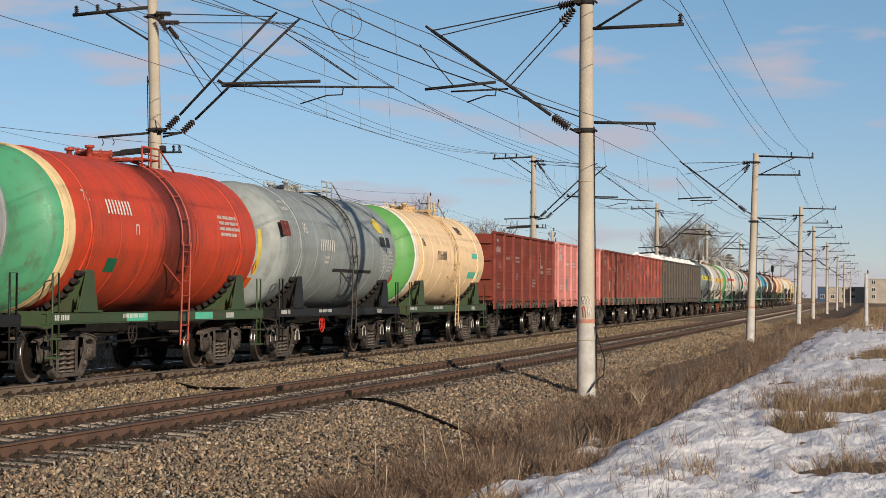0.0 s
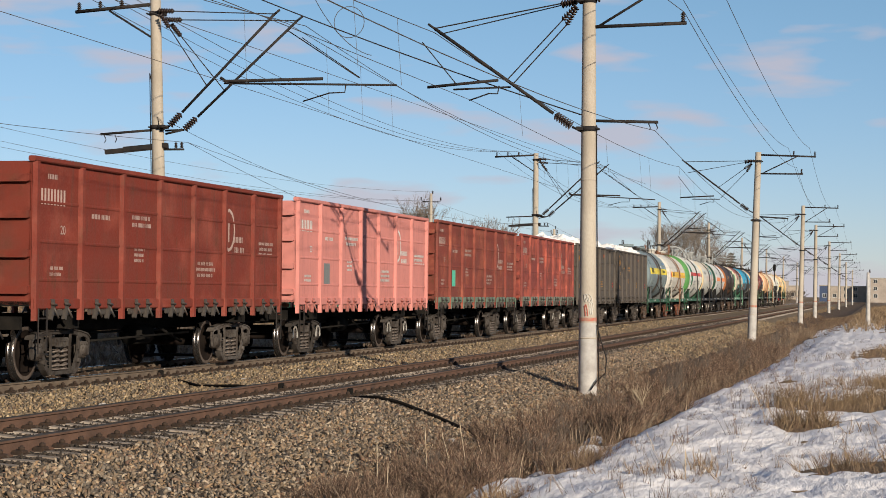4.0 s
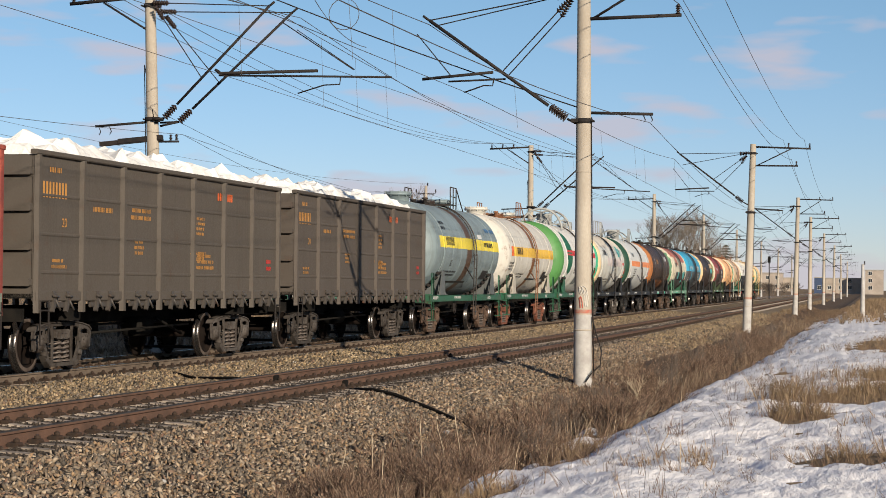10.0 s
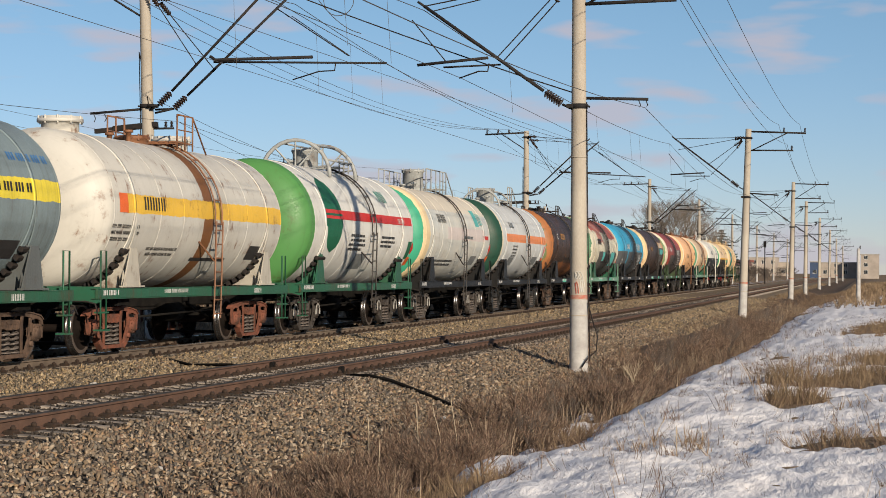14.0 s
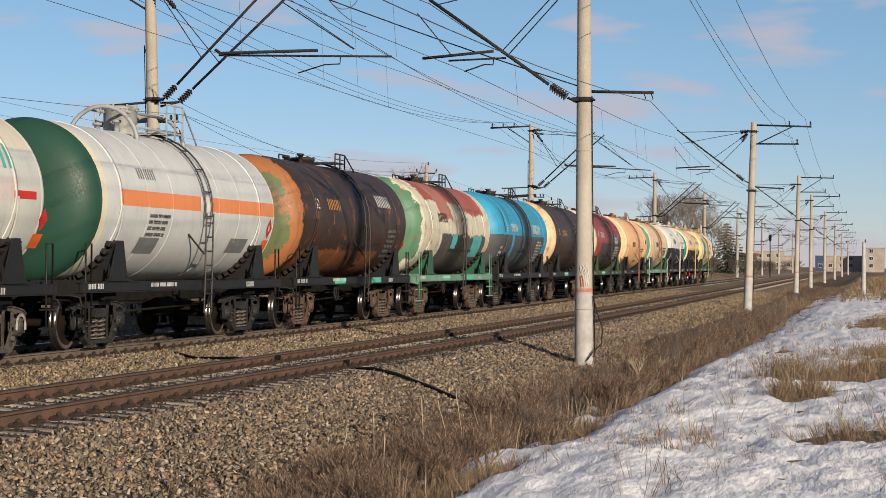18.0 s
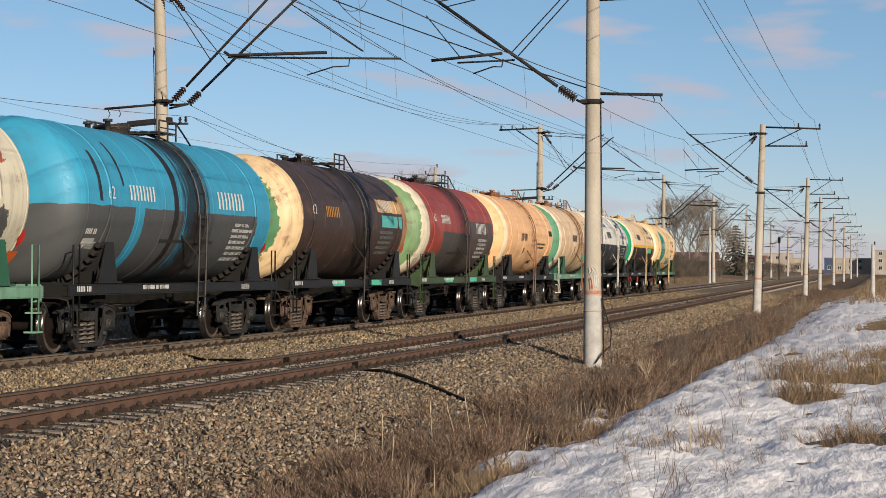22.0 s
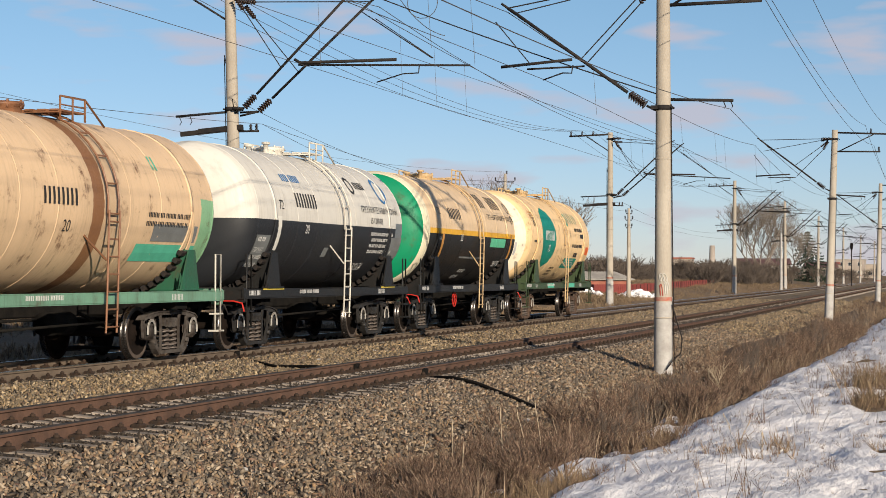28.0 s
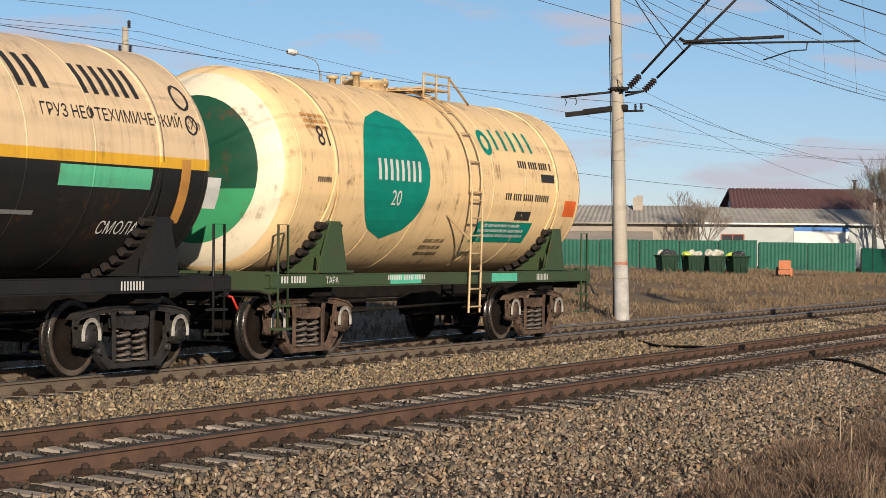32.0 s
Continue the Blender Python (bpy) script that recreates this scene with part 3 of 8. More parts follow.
def spring_mesh():
    """An open coil spring."""
    s = Shape()
    n = 56
    s.path([(0.078 * math.cos(6.28319 * 4.6 * i / n), 0.078 * math.sin(6.28319 * 4.6 * i / n), 0.175 + 0.37 * i / n) for i in range(n + 1)], 0.020, k=5)
    s.lathe([(0.165, 0.0), (0.165, 0.11), (0.19, 0.11), (0.19, 0.0)], "Z", k=10)
    return s.mesh("spring", SPRING_IRON)


def axle_box_mesh(iron):
    s = Shape()
    s.lathe([(0.96, 0.14), (1.09, 0.14), (1.105, 0.125), (1.105, 0.10), (1.13, 0.095), (1.14, 0.07), (1.14, 0.0)], "X", k=18)
    s.box((1.04, 0, 0.13), (0.13, 0.26, 0.07), bevel=0.02)
    for q in range(6):
        a = 0.5 + q * 1.0472
        s.rod((1.10, 0.113 * math.cos(a), 0.113 * math.sin(a)), (1.125, 0.113 * math.cos(a), 0.113 * math.sin(a)), 0.015, k=6)
    for k in (-1, 1):
        s.box((1.03, k * 0.165, 0.0), (0.09, 0.05, 0.22), bevel=0.015)
    return s.mesh("axle_box", iron)


def arch_mesh():
    s = Shape()
    n = 10
    out = [(-0.185, -0.03)] + [(-0.185 * math.cos(math.pi * j / n), 0.05 + 0.20 * math.sin(math.pi * j / n)) for j in range(n + 1)] + [(0.185, -0.03)]
    inn = [(-0.135, -0.03)] + [(-0.135 * math.cos(math.pi * j / n), 0.05 + 0.15 * math.sin(math.pi * j / n)) for j in range(n + 1)] + [(0.135, -0.03)]
    s.prism(out + inn[::-1], 1.088, 1.102)
    return s.mesh("box_arch", WORN_WHITE)


WORN_WHITE = mat("worn_white_paint", (0.45, 0.43, 0.39), (0.09, 0.075, 0.065), 0.8, 0, 7.0, 40.0, 0.2, 0.003)
WHEELSET, SPRING, ARCH = wheelset_mesh(), spring_mesh(), arch_mesh()
IRONS = {"dark": BOGIE_DARK, "grey": BOGIE, "brown": BOGIE_BROWN, "rust": BOGIE_RUST}
AXLE_BOX = {k: axle_box_mesh(m) for k, m in IRONS.items()}
SIDE = {k: (side_frame_mesh(1, m), side_frame_mesh(-1, m), bolster_end_mesh(m)) for k, m in IRONS.items()}
# bolster in black, so the bogie's windows look deep in shade
BOLSTER = Shape().box((0, 0, 0.62), (2.0, 0.34, 0.2), bevel=0.03).box((0, 0, 0.16), (1.9, 0.5, 0.05)).mesh("bolster", BLACK)
BLOCK = Shape().box((0, 0, 0), (0.10, 0.62, 0.085), bevel=0.012).mesh("bearing_block", STEEL)
RUNGS, SLATS = {}, {}
WHEELS = []          # (wheelset, its place on the wagon), turned in motions()
WAGONS = []          # (wagon, its place along the train)


def bogie(wagon, y, painted, iron):
    near, far, end = SIDE[iron]
    b = part("bogie", near, wagon, "cast iron bogie with coil springs", pose(0, y, 0))
    part("side_frame", far, b)
    part("bolster", BOLSTER, b, "bolster beam, blackened for the shade inside the bogie")
    part("bolster_end", end, b)
    for x, k in ((1.03, -0.16), (0.84, 0.0), (1.03, 0.16)):
        part("spring", SPRING, b, at=pose(x, k, 0))
    for k in (-0.925, 0.925):
        part("axle_box", AXLE_BOX[iron], b, at=pose(0, k, 0.475))
        if painted:
            part("box_arch", ARCH, b, "white painted arch over the axle box", pose(0.035, k, 0.475))
        w = part("wheelset", WHEELSET, wagon, at=pose(0, y + k, 0.475))
        WHEELS.append((w, y + k))


def coupler(s, y, e):
    """Knuckle coupler head and shank at the wagon end."""
    s.box((0, y + e * 0.2, 1.05), (0.22, 0.5, 0.24), bevel=0.04)
    s.box((0.05, y + e * 0.5, 1.05), (0.34, 0.26, 0.30), bevel=0.06)
    s.rod((0.3, y + e * 0.05, 0.95), (0.3, y + e * 0.4, 0.45), 0.03, k=6)


def underframe_mesh(name, half, kind):
    s = Shape()
    s.box((0, 0, 0.96), (0.42, 2 * half, 0.36), bevel=0.03)
    for e in (-1, 1):
        coupler(s, e * half, e)
        s.box((0, e * (half - 0.12), 1.0), (2.5, 0.12, 0.22))
        s.box((0, e * 3.9 if kind == "tank" else e * 4.33, 1.0), (2.6, 0.5, 0.22))
    s.lathe([(-0.5, 0.0), (-0.5, 0.2), (0.35, 0.2), (0.35, 0.0)], "Y", (0.35, 0.9, 0.68), 14)
    s.box((-0.2, -0.7, 0.7), (0.5, 0.5, 0.3))
    s.rod((0.2, -3.0, 0.75), (0.2, 3.0, 0.75), 0.03, k=6)
    s.rod((0.75, -2.4, 0.62), (0.75, 2.6, 0.70), 0.025, k=6)
    s.rod((0.55, 1.3, 0.85), (0.55, 2.7, 0.5), 0.03, k=6)
    return s.mesh(name, BLACK)


UNDER_TANK, UNDER_BOX = underframe_mesh("underframe", 5.45, "tank"), underframe_mesh("underframe", 6.4, "box")


def tank_body_mesh(name, material, radius, half, zc, dish=0.55):
    s = Shape()
    prof = [(-half + dish * (1 - math.cos(i / 10 * math.pi / 2)), radius * math.sin(i / 10 * math.pi / 2) ** 0.75) for i in range(11)]
    mid = [-half + dish + (2 * half - 2 * dish) * i / 10 for i in range(1, 10)]
    full = prof + [(y, radius) for y in mid] + [(-y, r) for y, r in reversed(prof)]
    s.lathe(full, "Y", (0, 0, zc), 56)
    return s.mesh(name, material)


def top_gear(w, gear, top, fittings, neck_mat=None):
    """Hatch, valves, walkway and guard rails on the tank's top."""
    q = Shape()
    tall = {"dome": 0.62, "hoops": 0.45, "cage": 0.5}.get(gear, 0.10)
    q.lathe([(top - 0.08, 0.34), (top + tall - 0.04, 0.34), (top + tall - 0.02, 0.38), (top + tall + 0.02, 0.38), (top + tall + 0.05, 0.28), (top + tall + 0.06, 0.0)], "Z", (0, -0.45, 0), 20)
    for k in range(8):
        a = k * 0.785
        q.rod((0.36 * math.cos(a), -0.45 + 0.36 * math.sin(a), top + tall - 0.06), (0.36 * math.cos(a), -0.45 + 0.36 * math.sin(a), top + tall + 0.07), 0.022, k=5)
    part("manhole", q.mesh("manhole", fittings), w, "bolted manhole cover on the tank top")
    for x, y, h in ((0.2, -1.1, 0.2), (-0.15, -1.25, 0.14), (0.0, 0.12, 0.18)):
        q = Shape()
        q.lathe([(top - 0.06, 0.06), (top + h - 0.03, 0.06), (top + h - 0.03, 0.1), (top + h + 0.02, 0.1), (top + h + 0.03, 0.0)], "Z", (x, y, 0), 8)
        part("valve", q.mesh("valve", fittings), w)
    q = Shape()
    q.box((0, 0.1, top + 0.03), (1.55, 0.05, 0.05))
    walk_way = part("walkway", q.mesh("walkway", fittings), w)
    slat = SLATS.setdefault(fittings.name, Shape().box((0, 0, 0), (0.15, 1.0, 0.03)).mesh("slat", fittings))
    for k in range(7):
        part("slat", slat, walk_way, at=pose(-0.69 + 0.23 * k, 0.55, top + 0.05))
    high = 0.62 if gear in ("dome", "cage", "rails") else 0.28
    for x in (-0.78, 0.78):
        q = Shape()
        for y in (0.1, 0.55, 1.0):
            q.rod((x, y, top - 0.1), (x, y, top + high), 0.02, k=6)
        q.path([(x, 0.1, top + high), (x, 1.0, top + high), (x * 1.18, 1.45, top - 0.15)], 0.02, k=6)
        q.rod((x, 0.1, top + high / 2), (x, 1.0, top + high / 2), 0.014, k=5)
        part("guard_rail", q.mesh("guard_rail", fittings), w)
    if gear == "rails":
        for y in (-3.95, 1.75):
            q = Shape()
            q.lathe([(top - 0.15, 0.36), (top + 0.16, 0.36), (top + 0.16, 0.44), (top + 0.22, 0.44), (top + 0.22, 0.40), (top + 0.27, 0.40), (top + 0.29, 0.0)], "Z", (0, y, 0), 20)
            for k in range(10):
                a = k * 0.6283
                q.rod((0.41 * math.cos(a), y + 0.41 * math.sin(a), top + 0.13), (0.41 * math.cos(a), y + 0.41 * math.sin(a), top + 0.28), 0.02, k=5)
            part("neck", q.mesh("neck", neck_mat or fittings), w, "flanged and bolted neck on the tank top")
    if gear == "dome":
        for x in (-0.78, 0.78):
            q = Shape()
            for y in (-1.9, -1.2, -0.5):
                q.rod((x, y, top - 0.1), (x, y, top + high), 0.02, k=6)
            q.rod((x, -1.9, top + high), (x, 0.1, top + high), 0.02, k=6)
            part("guard_rail", q.mesh("guard_rail", fittings), w)
    if gear in ("hoops", "cage"):
        for y in (-1.35, 1.15):
            q = Shape()
            n = 14
            r = 0.95 if gear == "hoops" else 0.75
            q.path([(r * math.cos(math.pi * a / n), y, top - 0.28 + 1.02 * r * math.sin(math.pi * a / n)) for a in range(n + 1)], 0.055 if gear == "hoops" else 0.045, k=6)
            if gear == "hoops":
                for k in range(5):
                    t = math.pi * (k + 0.5) / 5
                    q.rod((0, y, top - 0.1), (r * math.cos(t), y, top - 0.28 + r * math.sin(t)), 0.025, k=5)
            part("guard_hoop", q.mesh("guard_hoop", fittings), w, "steel hoop guarding the valves")
        for t in (0.5, 1.2, 1.94, 2.64):
            q = Shape()
            r = 0.95 if gear == "hoops" else 0.75
            q.rod((r * math.cos(t), -1.35, top - 0.28 + r * math.sin(t)), (r * math.cos(t), 1.15, top - 0.28 + r * math.sin(t)), 0.03, k=6)
            part("guard_rail", q.mesh("guard_rail", fittings), w)


def build_tank(label, material, fittings, frame_mat, radius=1.5, half=5.38, zc=2.68, painted=True, style="plain", ladder=0.5, saddle_mat=None, gear="hatch", ladder_mat=None, wheel_mat=None, iron="grey", lever=None, rail_mat=None):
    steps = ladder_mat or fittings
    rail_paint = rail_mat or frame_mat
    w = thing("tank_wagon", label, "tank wagon", "wagons of the train")
    part("tank", tank_body_mesh("tank", material, radius, half, zc), w)
    part("underframe", UNDER_TANK, w, "black underframe with brake gear")
    for y in (-3.9, 3.9):
        bogie(w, y, painted, iron)
    s = Shape()
    for e in (-1, 1):
        s.box((e * 1.44, 0, 1.12), (0.05, 11.0, 0.17), bevel=0.01)
        s.box((e * 1.40, 0, 1.21), (0.13, 11.0, 0.015))
        s.box((e * 1.40, 0, 1.03), (0.13, 11.0, 0.015))
        part("side_sill", s.mesh("side_sill", frame_mat), w)
        s = Shape()
    for e in (-1, 1):
        s.box((0, e * 5.42, 1.10), (2.9, 0.10, 0.30), bevel=0.02)
        part("end_sill", s.mesh("end_sill", frame_mat), w)
        s = Shape()
    sad = [(1.43, 1.22), (1.44, 1.85), (1.37, 1.95)] + [((radius + 0.012) * math.cos(t), zc + (radius + 0.012) * math.sin(t)) for t in [-0.48 - 0.13 * k for k in range(7)]] + [(0.45, 1.22)]
    for y in (-3.9, 3.9):
        for e in (-1, 1):
            q = Shape()
            q.prism([(e * p, z) for p, z in sad][::e], y - 0.05, y + 0.17, "Y")
            q.prism([(y - 0.42, 1.22), (y + 0.42, 1.22), (y + 0.22, 1.97), (y - 0.06, 1.97)], e * 1.435, e * 1.46)
            for d in (-0.30, 0.36):
                q.prism([(e * 1.36, 1.22), (e * 1.475, 1.22), (e * 1.475, 1.30), (e * 1.40, 1.55)][::e], y + d - 0.012, y + d + 0.012, "Y")
            q.box((e * 1.445, y + 0.04, 1.245), (0.12, 0.95, 0.03))
            sd = part("saddle", q.mesh("saddle", saddle_mat or frame_mat), w, "steel saddle bearing the tank")
            for k in range(8 if e > 0 else 0):
                t = -0.52 - 0.105 * k
                part("bearing_block", BLOCK, sd, at=Matrix.Translation((e * (radius + 0.055) * math.cos(t), y + 0.06, zc + (radius + 0.055) * math.sin(t))) @ Matrix.Rotation(-e * t, 4, "Y"))
    for y in (-3.87, 3.87):
        q = Shape()
        q.lathe([(y - 0.04, radius), (y - 0.04, radius + 0.016), (y + 0.04, radius + 0.016), (y + 0.04, radius)], "Y", (0, 0, zc), 56)
        st = part("strap", q.mesh("strap", material), w, "steel strap round the tank")
        for e in (-1, 1):
            for k in (-1, 1):
                q = Shape()
                rows = []
                for j in range(7):
                    t = -0.02 - 0.085 * j
                    c, d = y + k * (0.03 + 0.018 * j), 0.025 + 0.006 * j
                    for r in (radius + 0.012, radius + 0.035):
                        rows += [(e * r * math.cos(t), c - d, zc + r * math.sin(t)), (e * r * math.cos(t), c + d, zc + r * math.sin(t))]
                fs = []
                for j in range(6):
                    o = 4 * j
                    fs += [(o, o + 1, o + 5, o + 4), (o + 2, o + 6, o + 7, o + 3), (o, o + 4, o + 6, o + 2), (o + 1, o + 3, o + 7, o + 5)]
                fs += [(0, 2, 3, 1), (24, 25, 27, 26)]
                q.add(rows, fs)
                part("tension_plate", q.mesh("tension_plate", material), st)
    for y in (-4.83, -2.55, -1.3, 1.3, 2.55, 4.83):
        q = Shape()
        q.lathe([(y - 0.016, radius - 0.002), (y - 0.009, radius + 0.006), (y + 0.009, radius + 0.006), (y + 0.016, radius - 0.002)], "Y", (0, 0, zc), 56)
        part("weld_seam", q.mesh("weld_seam", material), w)
    q = Shape()
    q.prism([(-0.9, 1.20), (1.5, 1.20), (1.4, 1.14), (-0.8, 1.14)], 1.15, 1.3)
    part("drip_tray", q.mesh("drip_tray", frame_mat), w)
    for e in (-1, 1):
        q = Shape()
        q.path([(0.35, e * 5.52, 0.98), (1.25, e * 5.52, 0.98), (1.44, e * 5.56, 0.94), (1.50, e * 5.6, 0.78)], 0.018, k=6)
        part("uncoupling_lever", q.mesh("uncoupling_lever", lever or STEEL), w)
        q = Shape()
        q.path([(0.62, e * 5.58, 0.95), (0.60, e * 5.75, 0.72), (0.50, e * 5.95, 0.55), (0.42, e * 6.0, 0.62)], 0.035, k=7)
        part("brake_hose", q.mesh("brake_hose", BLACK), w)
    top_gear(w, gear, zc + radius, fittings, material if gear == "rails" else None)
    if wheel_mat:
        q = Shape()
        q.path([(1.33, -1.6 + 0.2 * math.cos(0.524 * i), 0.82 + 0.2 * math.sin(0.524 * i)) for i in range(13)], 0.018, k=6)
        hw = part("brake_wheel", q.mesh("brake_wheel", wheel_mat), w, "spoked hand-brake wheel")
        for a in (0.0, 1.047, 2.094):
            q = Shape()
            q.rod((1.33, -1.6 - 0.2 * math.cos(a), 0.82 - 0.2 * math.sin(a)), (1.33, -1.6 + 0.2 * math.cos(a), 0.82 + 0.2 * math.sin(a)), 0.012, k=5)
            part("spoke", q.mesh("spoke", wheel_mat), hw)
        q = Shape()
        q.rod((1.33, -1.6, 0.82), (0.2, -1.6, 0.82), 0.02, k=6)
        part("shaft", q.mesh("shaft", BLACK), hw)
    for e in (-1, 1):
        q = Shape()
        arc = [(e * (radius + 0.07) * math.cos(t), (radius + 0.07) * math.sin(t) + zc) for t in [1.5 - 0.16 * k for k in range(11)]]
        side = arc + [(e * (radius + 0.09), zc - 0.1), (e * (radius + 0.06), 1.2), (e * (radius + 0.04), 0.55)]
        for y in (ladder - 0.2, ladder + 0.2):
            q.path([(x, y, z) for x, z in side], 0.02, k=5)
        q.rod((e * (radius + 0.04), ladder - 0.2, 1.75), (e * 1.40, ladder - 0.75, 2.15), 0.02, k=5)
        ld = part("ladder", q.mesh("ladder", steps), w)
        rung = RUNGS.setdefault(steps.name, Shape().rod((0, -0.2, 0), (0, 0.2, 0), 0.016, 0, 5).mesh("rung", steps))
        z = 0.65
        while z < zc:
            part("rung", rung, ld, at=pose(e * (radius + 0.07), ladder, z))
            z += 0.29
        for x, z in arc[::2]:
            part("rung", rung, ld, at=pose(x, ladder, z))
        for y in (-5.35, 5.35):
            q = Shape()
            d = 0.25 if y < 0 else -0.25
            q.path([(e * 1.45, y, 0.45), (e * 1.45, y, 1.9), (e * 1.45, y + d, 1.9), (e * 1.45, y + d, 0.45)], 0.018, k=6)
            q.box((e * 1.42, y + d / 2, 0.46), (0.2, 0.3, 0.03)).box((e * 1.42, y + d / 2, 0.78), (0.16, 0.3, 0.03))
            part("hand_rail", q.mesh("hand_rail", rail_paint), w)
    return w


def build_gondola(label, material, load=None, painted=False, rail_mat=None, latch_mat=None):
    w = thing("gondola_wagon", label, "gondola wagon", "wagons of the train")
    part("underframe", UNDER_BOX, w, "black underframe with brake gear")
    for y in (-4.33, 4.33):
        bogie(w, y, painted, "grey")
    H0, H1, L, X = 1.30, 3.68, 6.35, 1.50
    for e in (-1, 1):
        s = Shape()
        face = [(X - 0.025, H0)]
        for z in (1.72, 2.36, 3.02):
            face += [(X - 0.025, z - 0.035), (X - 0.012, z - 0.012), (X - 0.012, z + 0.012), (X - 0.025, z + 0.035)]
        face += [(X - 0.025, H1), (X - 0.075, H1), (X - 0.075, H0)]
        s.prism([(e * p, z) for p, z in face][::e], -L, L, "Y")
        part("side_wall", s.mesh("side_wall", material), w)
        s = Shape()
        s.box((0, e * (L - 0.03), (H0 + H1) / 2), (2 * X - 0.12, 0.06, H1 - H0))
        part("end_wall", s.mesh("end_wall", material), w)
        for z in (1.55, 2.15, 2.8, 3.4):
            s = Shape()
            s.box((0, e * (L + 0.05), z), (2 * X - 0.1, 0.11, 0.13), bevel=0.02)
            part("end_rib", s.mesh("end_rib", material), w)
    s = Shape()
    s.box((0, 0, H0 + 0.02), (2 * X - 0.1, 2 * L, 0.08))
    part("floor", s.mesh("floor", BLACK), w)
    for e in (-1, 1):
        s = Shape()
        s.box((e * (X - 0.02), 0, H1 + 0.04), (0.13, 2 * L + 0.1, 0.09), bevel=0.02)
        part("top_rail", s.mesh("top_rail", material), w)
        s = Shape()
        s.box((e * (X - 0.02), 0, H0 + 0.02), (0.08, 2 * L, 0.18), bevel=0.02)
        part("bottom_rail", s.mesh("bottom_rail", rail_mat or material), w)
    post = Shape()
    post.prism([(-0.085, 0), (-0.05, 0.075), (0.05, 0.075), (0.085, 0)], 1.04, H1, "Z")
    pv = post
    base = Shape()
    vs = [(q[1], q[0], q[2]) for q in pv.v]
    base.add(vs, [f[::-1] for f in pv.f])
    pm = base.mesh("post", material)
    for e in (-1, 1):
        for i in range(8):
            y = -L + 0.07 + (2 * L - 0.14) * i / 7
            part("post", pm, w, at=Matrix.Translation((e * (X - 0.026), y, 0)) @ Matrix.Rotation(0 if e > 0 else math.pi, 4, "Z"))
    if rail_mat:
        foot = Shape().prism([(-0.065, 0.0), (0.065, 0.0), (0.065, 0.36), (-0.065, 0.36)], 0.0, 0.012).mesh("post_foot", rail_mat)
        for i in range(8):
            y = -L + 0.12 + (2 * L - 0.24) * i / 7
            part("post_foot", foot, w, "pale green painted post foot", pose(X + 0.048, y, 1.03))
    hatch = Shape()
    hatch.box((0.0, 0, 1.17), (0.05, 0.95, 0.10), bevel=0.015)
    for k in (-0.27, 0.27):
        hatch.prism([(k - 0.07, 1.40), (k + 0.06, 1.40), (k + 0.08, 1.24), (k - 0.02, 1.04), (k - 0.07, 1.06), (k - 0.03, 1.22)], 0.0, 0.07)
        hatch.rod((0.09, k - 0.10, 1.33), (0.09, k + 0.09, 1.30), 0.022, k=6)
        hatch.rod((0.06, k + 0.05, 1.26), (0.10, k + 0.15, 1.08), 0.02, k=6)
    hm = hatch.mesh("hatch_latch", latch_mat or STEEL)
    for e in (-1, 1):
        for i in range(7):
            y = -L + 0.07 + (2 * L - 0.14) * (i + 0.5) / 7
            part("hatch_latch", hm, w, at=Matrix.Translation((e * (X - 0.03), y, 0)) @ Matrix.Rotation(0 if e > 0 else math.pi, 4, "Z"))
    for e in (-1, 1):
        for y in (-L + 0.25, L - 0.25):
            s = Shape()
            s.path([(e * (X + 0.06), y - 0.16, 1.25), (e * (X + 0.06), y - 0.16, 0.5), (e * (X + 0.06), y + 0.16, 0.5), (e * (X + 0.06), y + 0.16, 1.25)], 0.016, k=5)
            for z in (0.8, 1.08):
                s.rod((e * (X + 0.06), y - 0.16, z), (e * (X + 0.06), y + 0.16, z), 0.016, k=5)
            part("step", s.mesh("step", STEEL), w)
    if load:
        s = Shape()
        nx, ny = 11, 76
        rise = 0.42 if load.name.startswith("white") else 0.05
        def heap(i, j):
            u, v = 2 * i / nx - 1, 2 * j / ny - 1
            edge = max(0.0, (1 - abs(u) ** 3) * (1 - abs(v) ** 16)) ** 0.45
            lumps = 0.9 + 0.55 * noise.noise((i * 0.6, j * 0.33, len(WAGONS) * 3.0)) + 0.35 * noise.noise((i * 1.7, j * 1.1, 2))
            return H1 - 0.15 + edge * (0.15 + rise) * lumps
        vs = [(-1.42 + 2.84 * i / nx, -L + 0.08 + (2 * L - 0.16) * j / ny, heap(i, j)) for j in range(ny + 1) for i in range(nx + 1)]
        fs = [(j * (nx + 1) + i, j * (nx + 1) + i + 1, (j + 1) * (nx + 1) + i + 1, (j + 1) * (nx + 1) + i) for j in range(ny) for i in range(nx)]
        s.add(vs, fs, 0, False)
        part("load", s.mesh("load", load), w, "white sheeted load heaped over the rim" if rise > 0.2 else "dark scrap load")
    return w


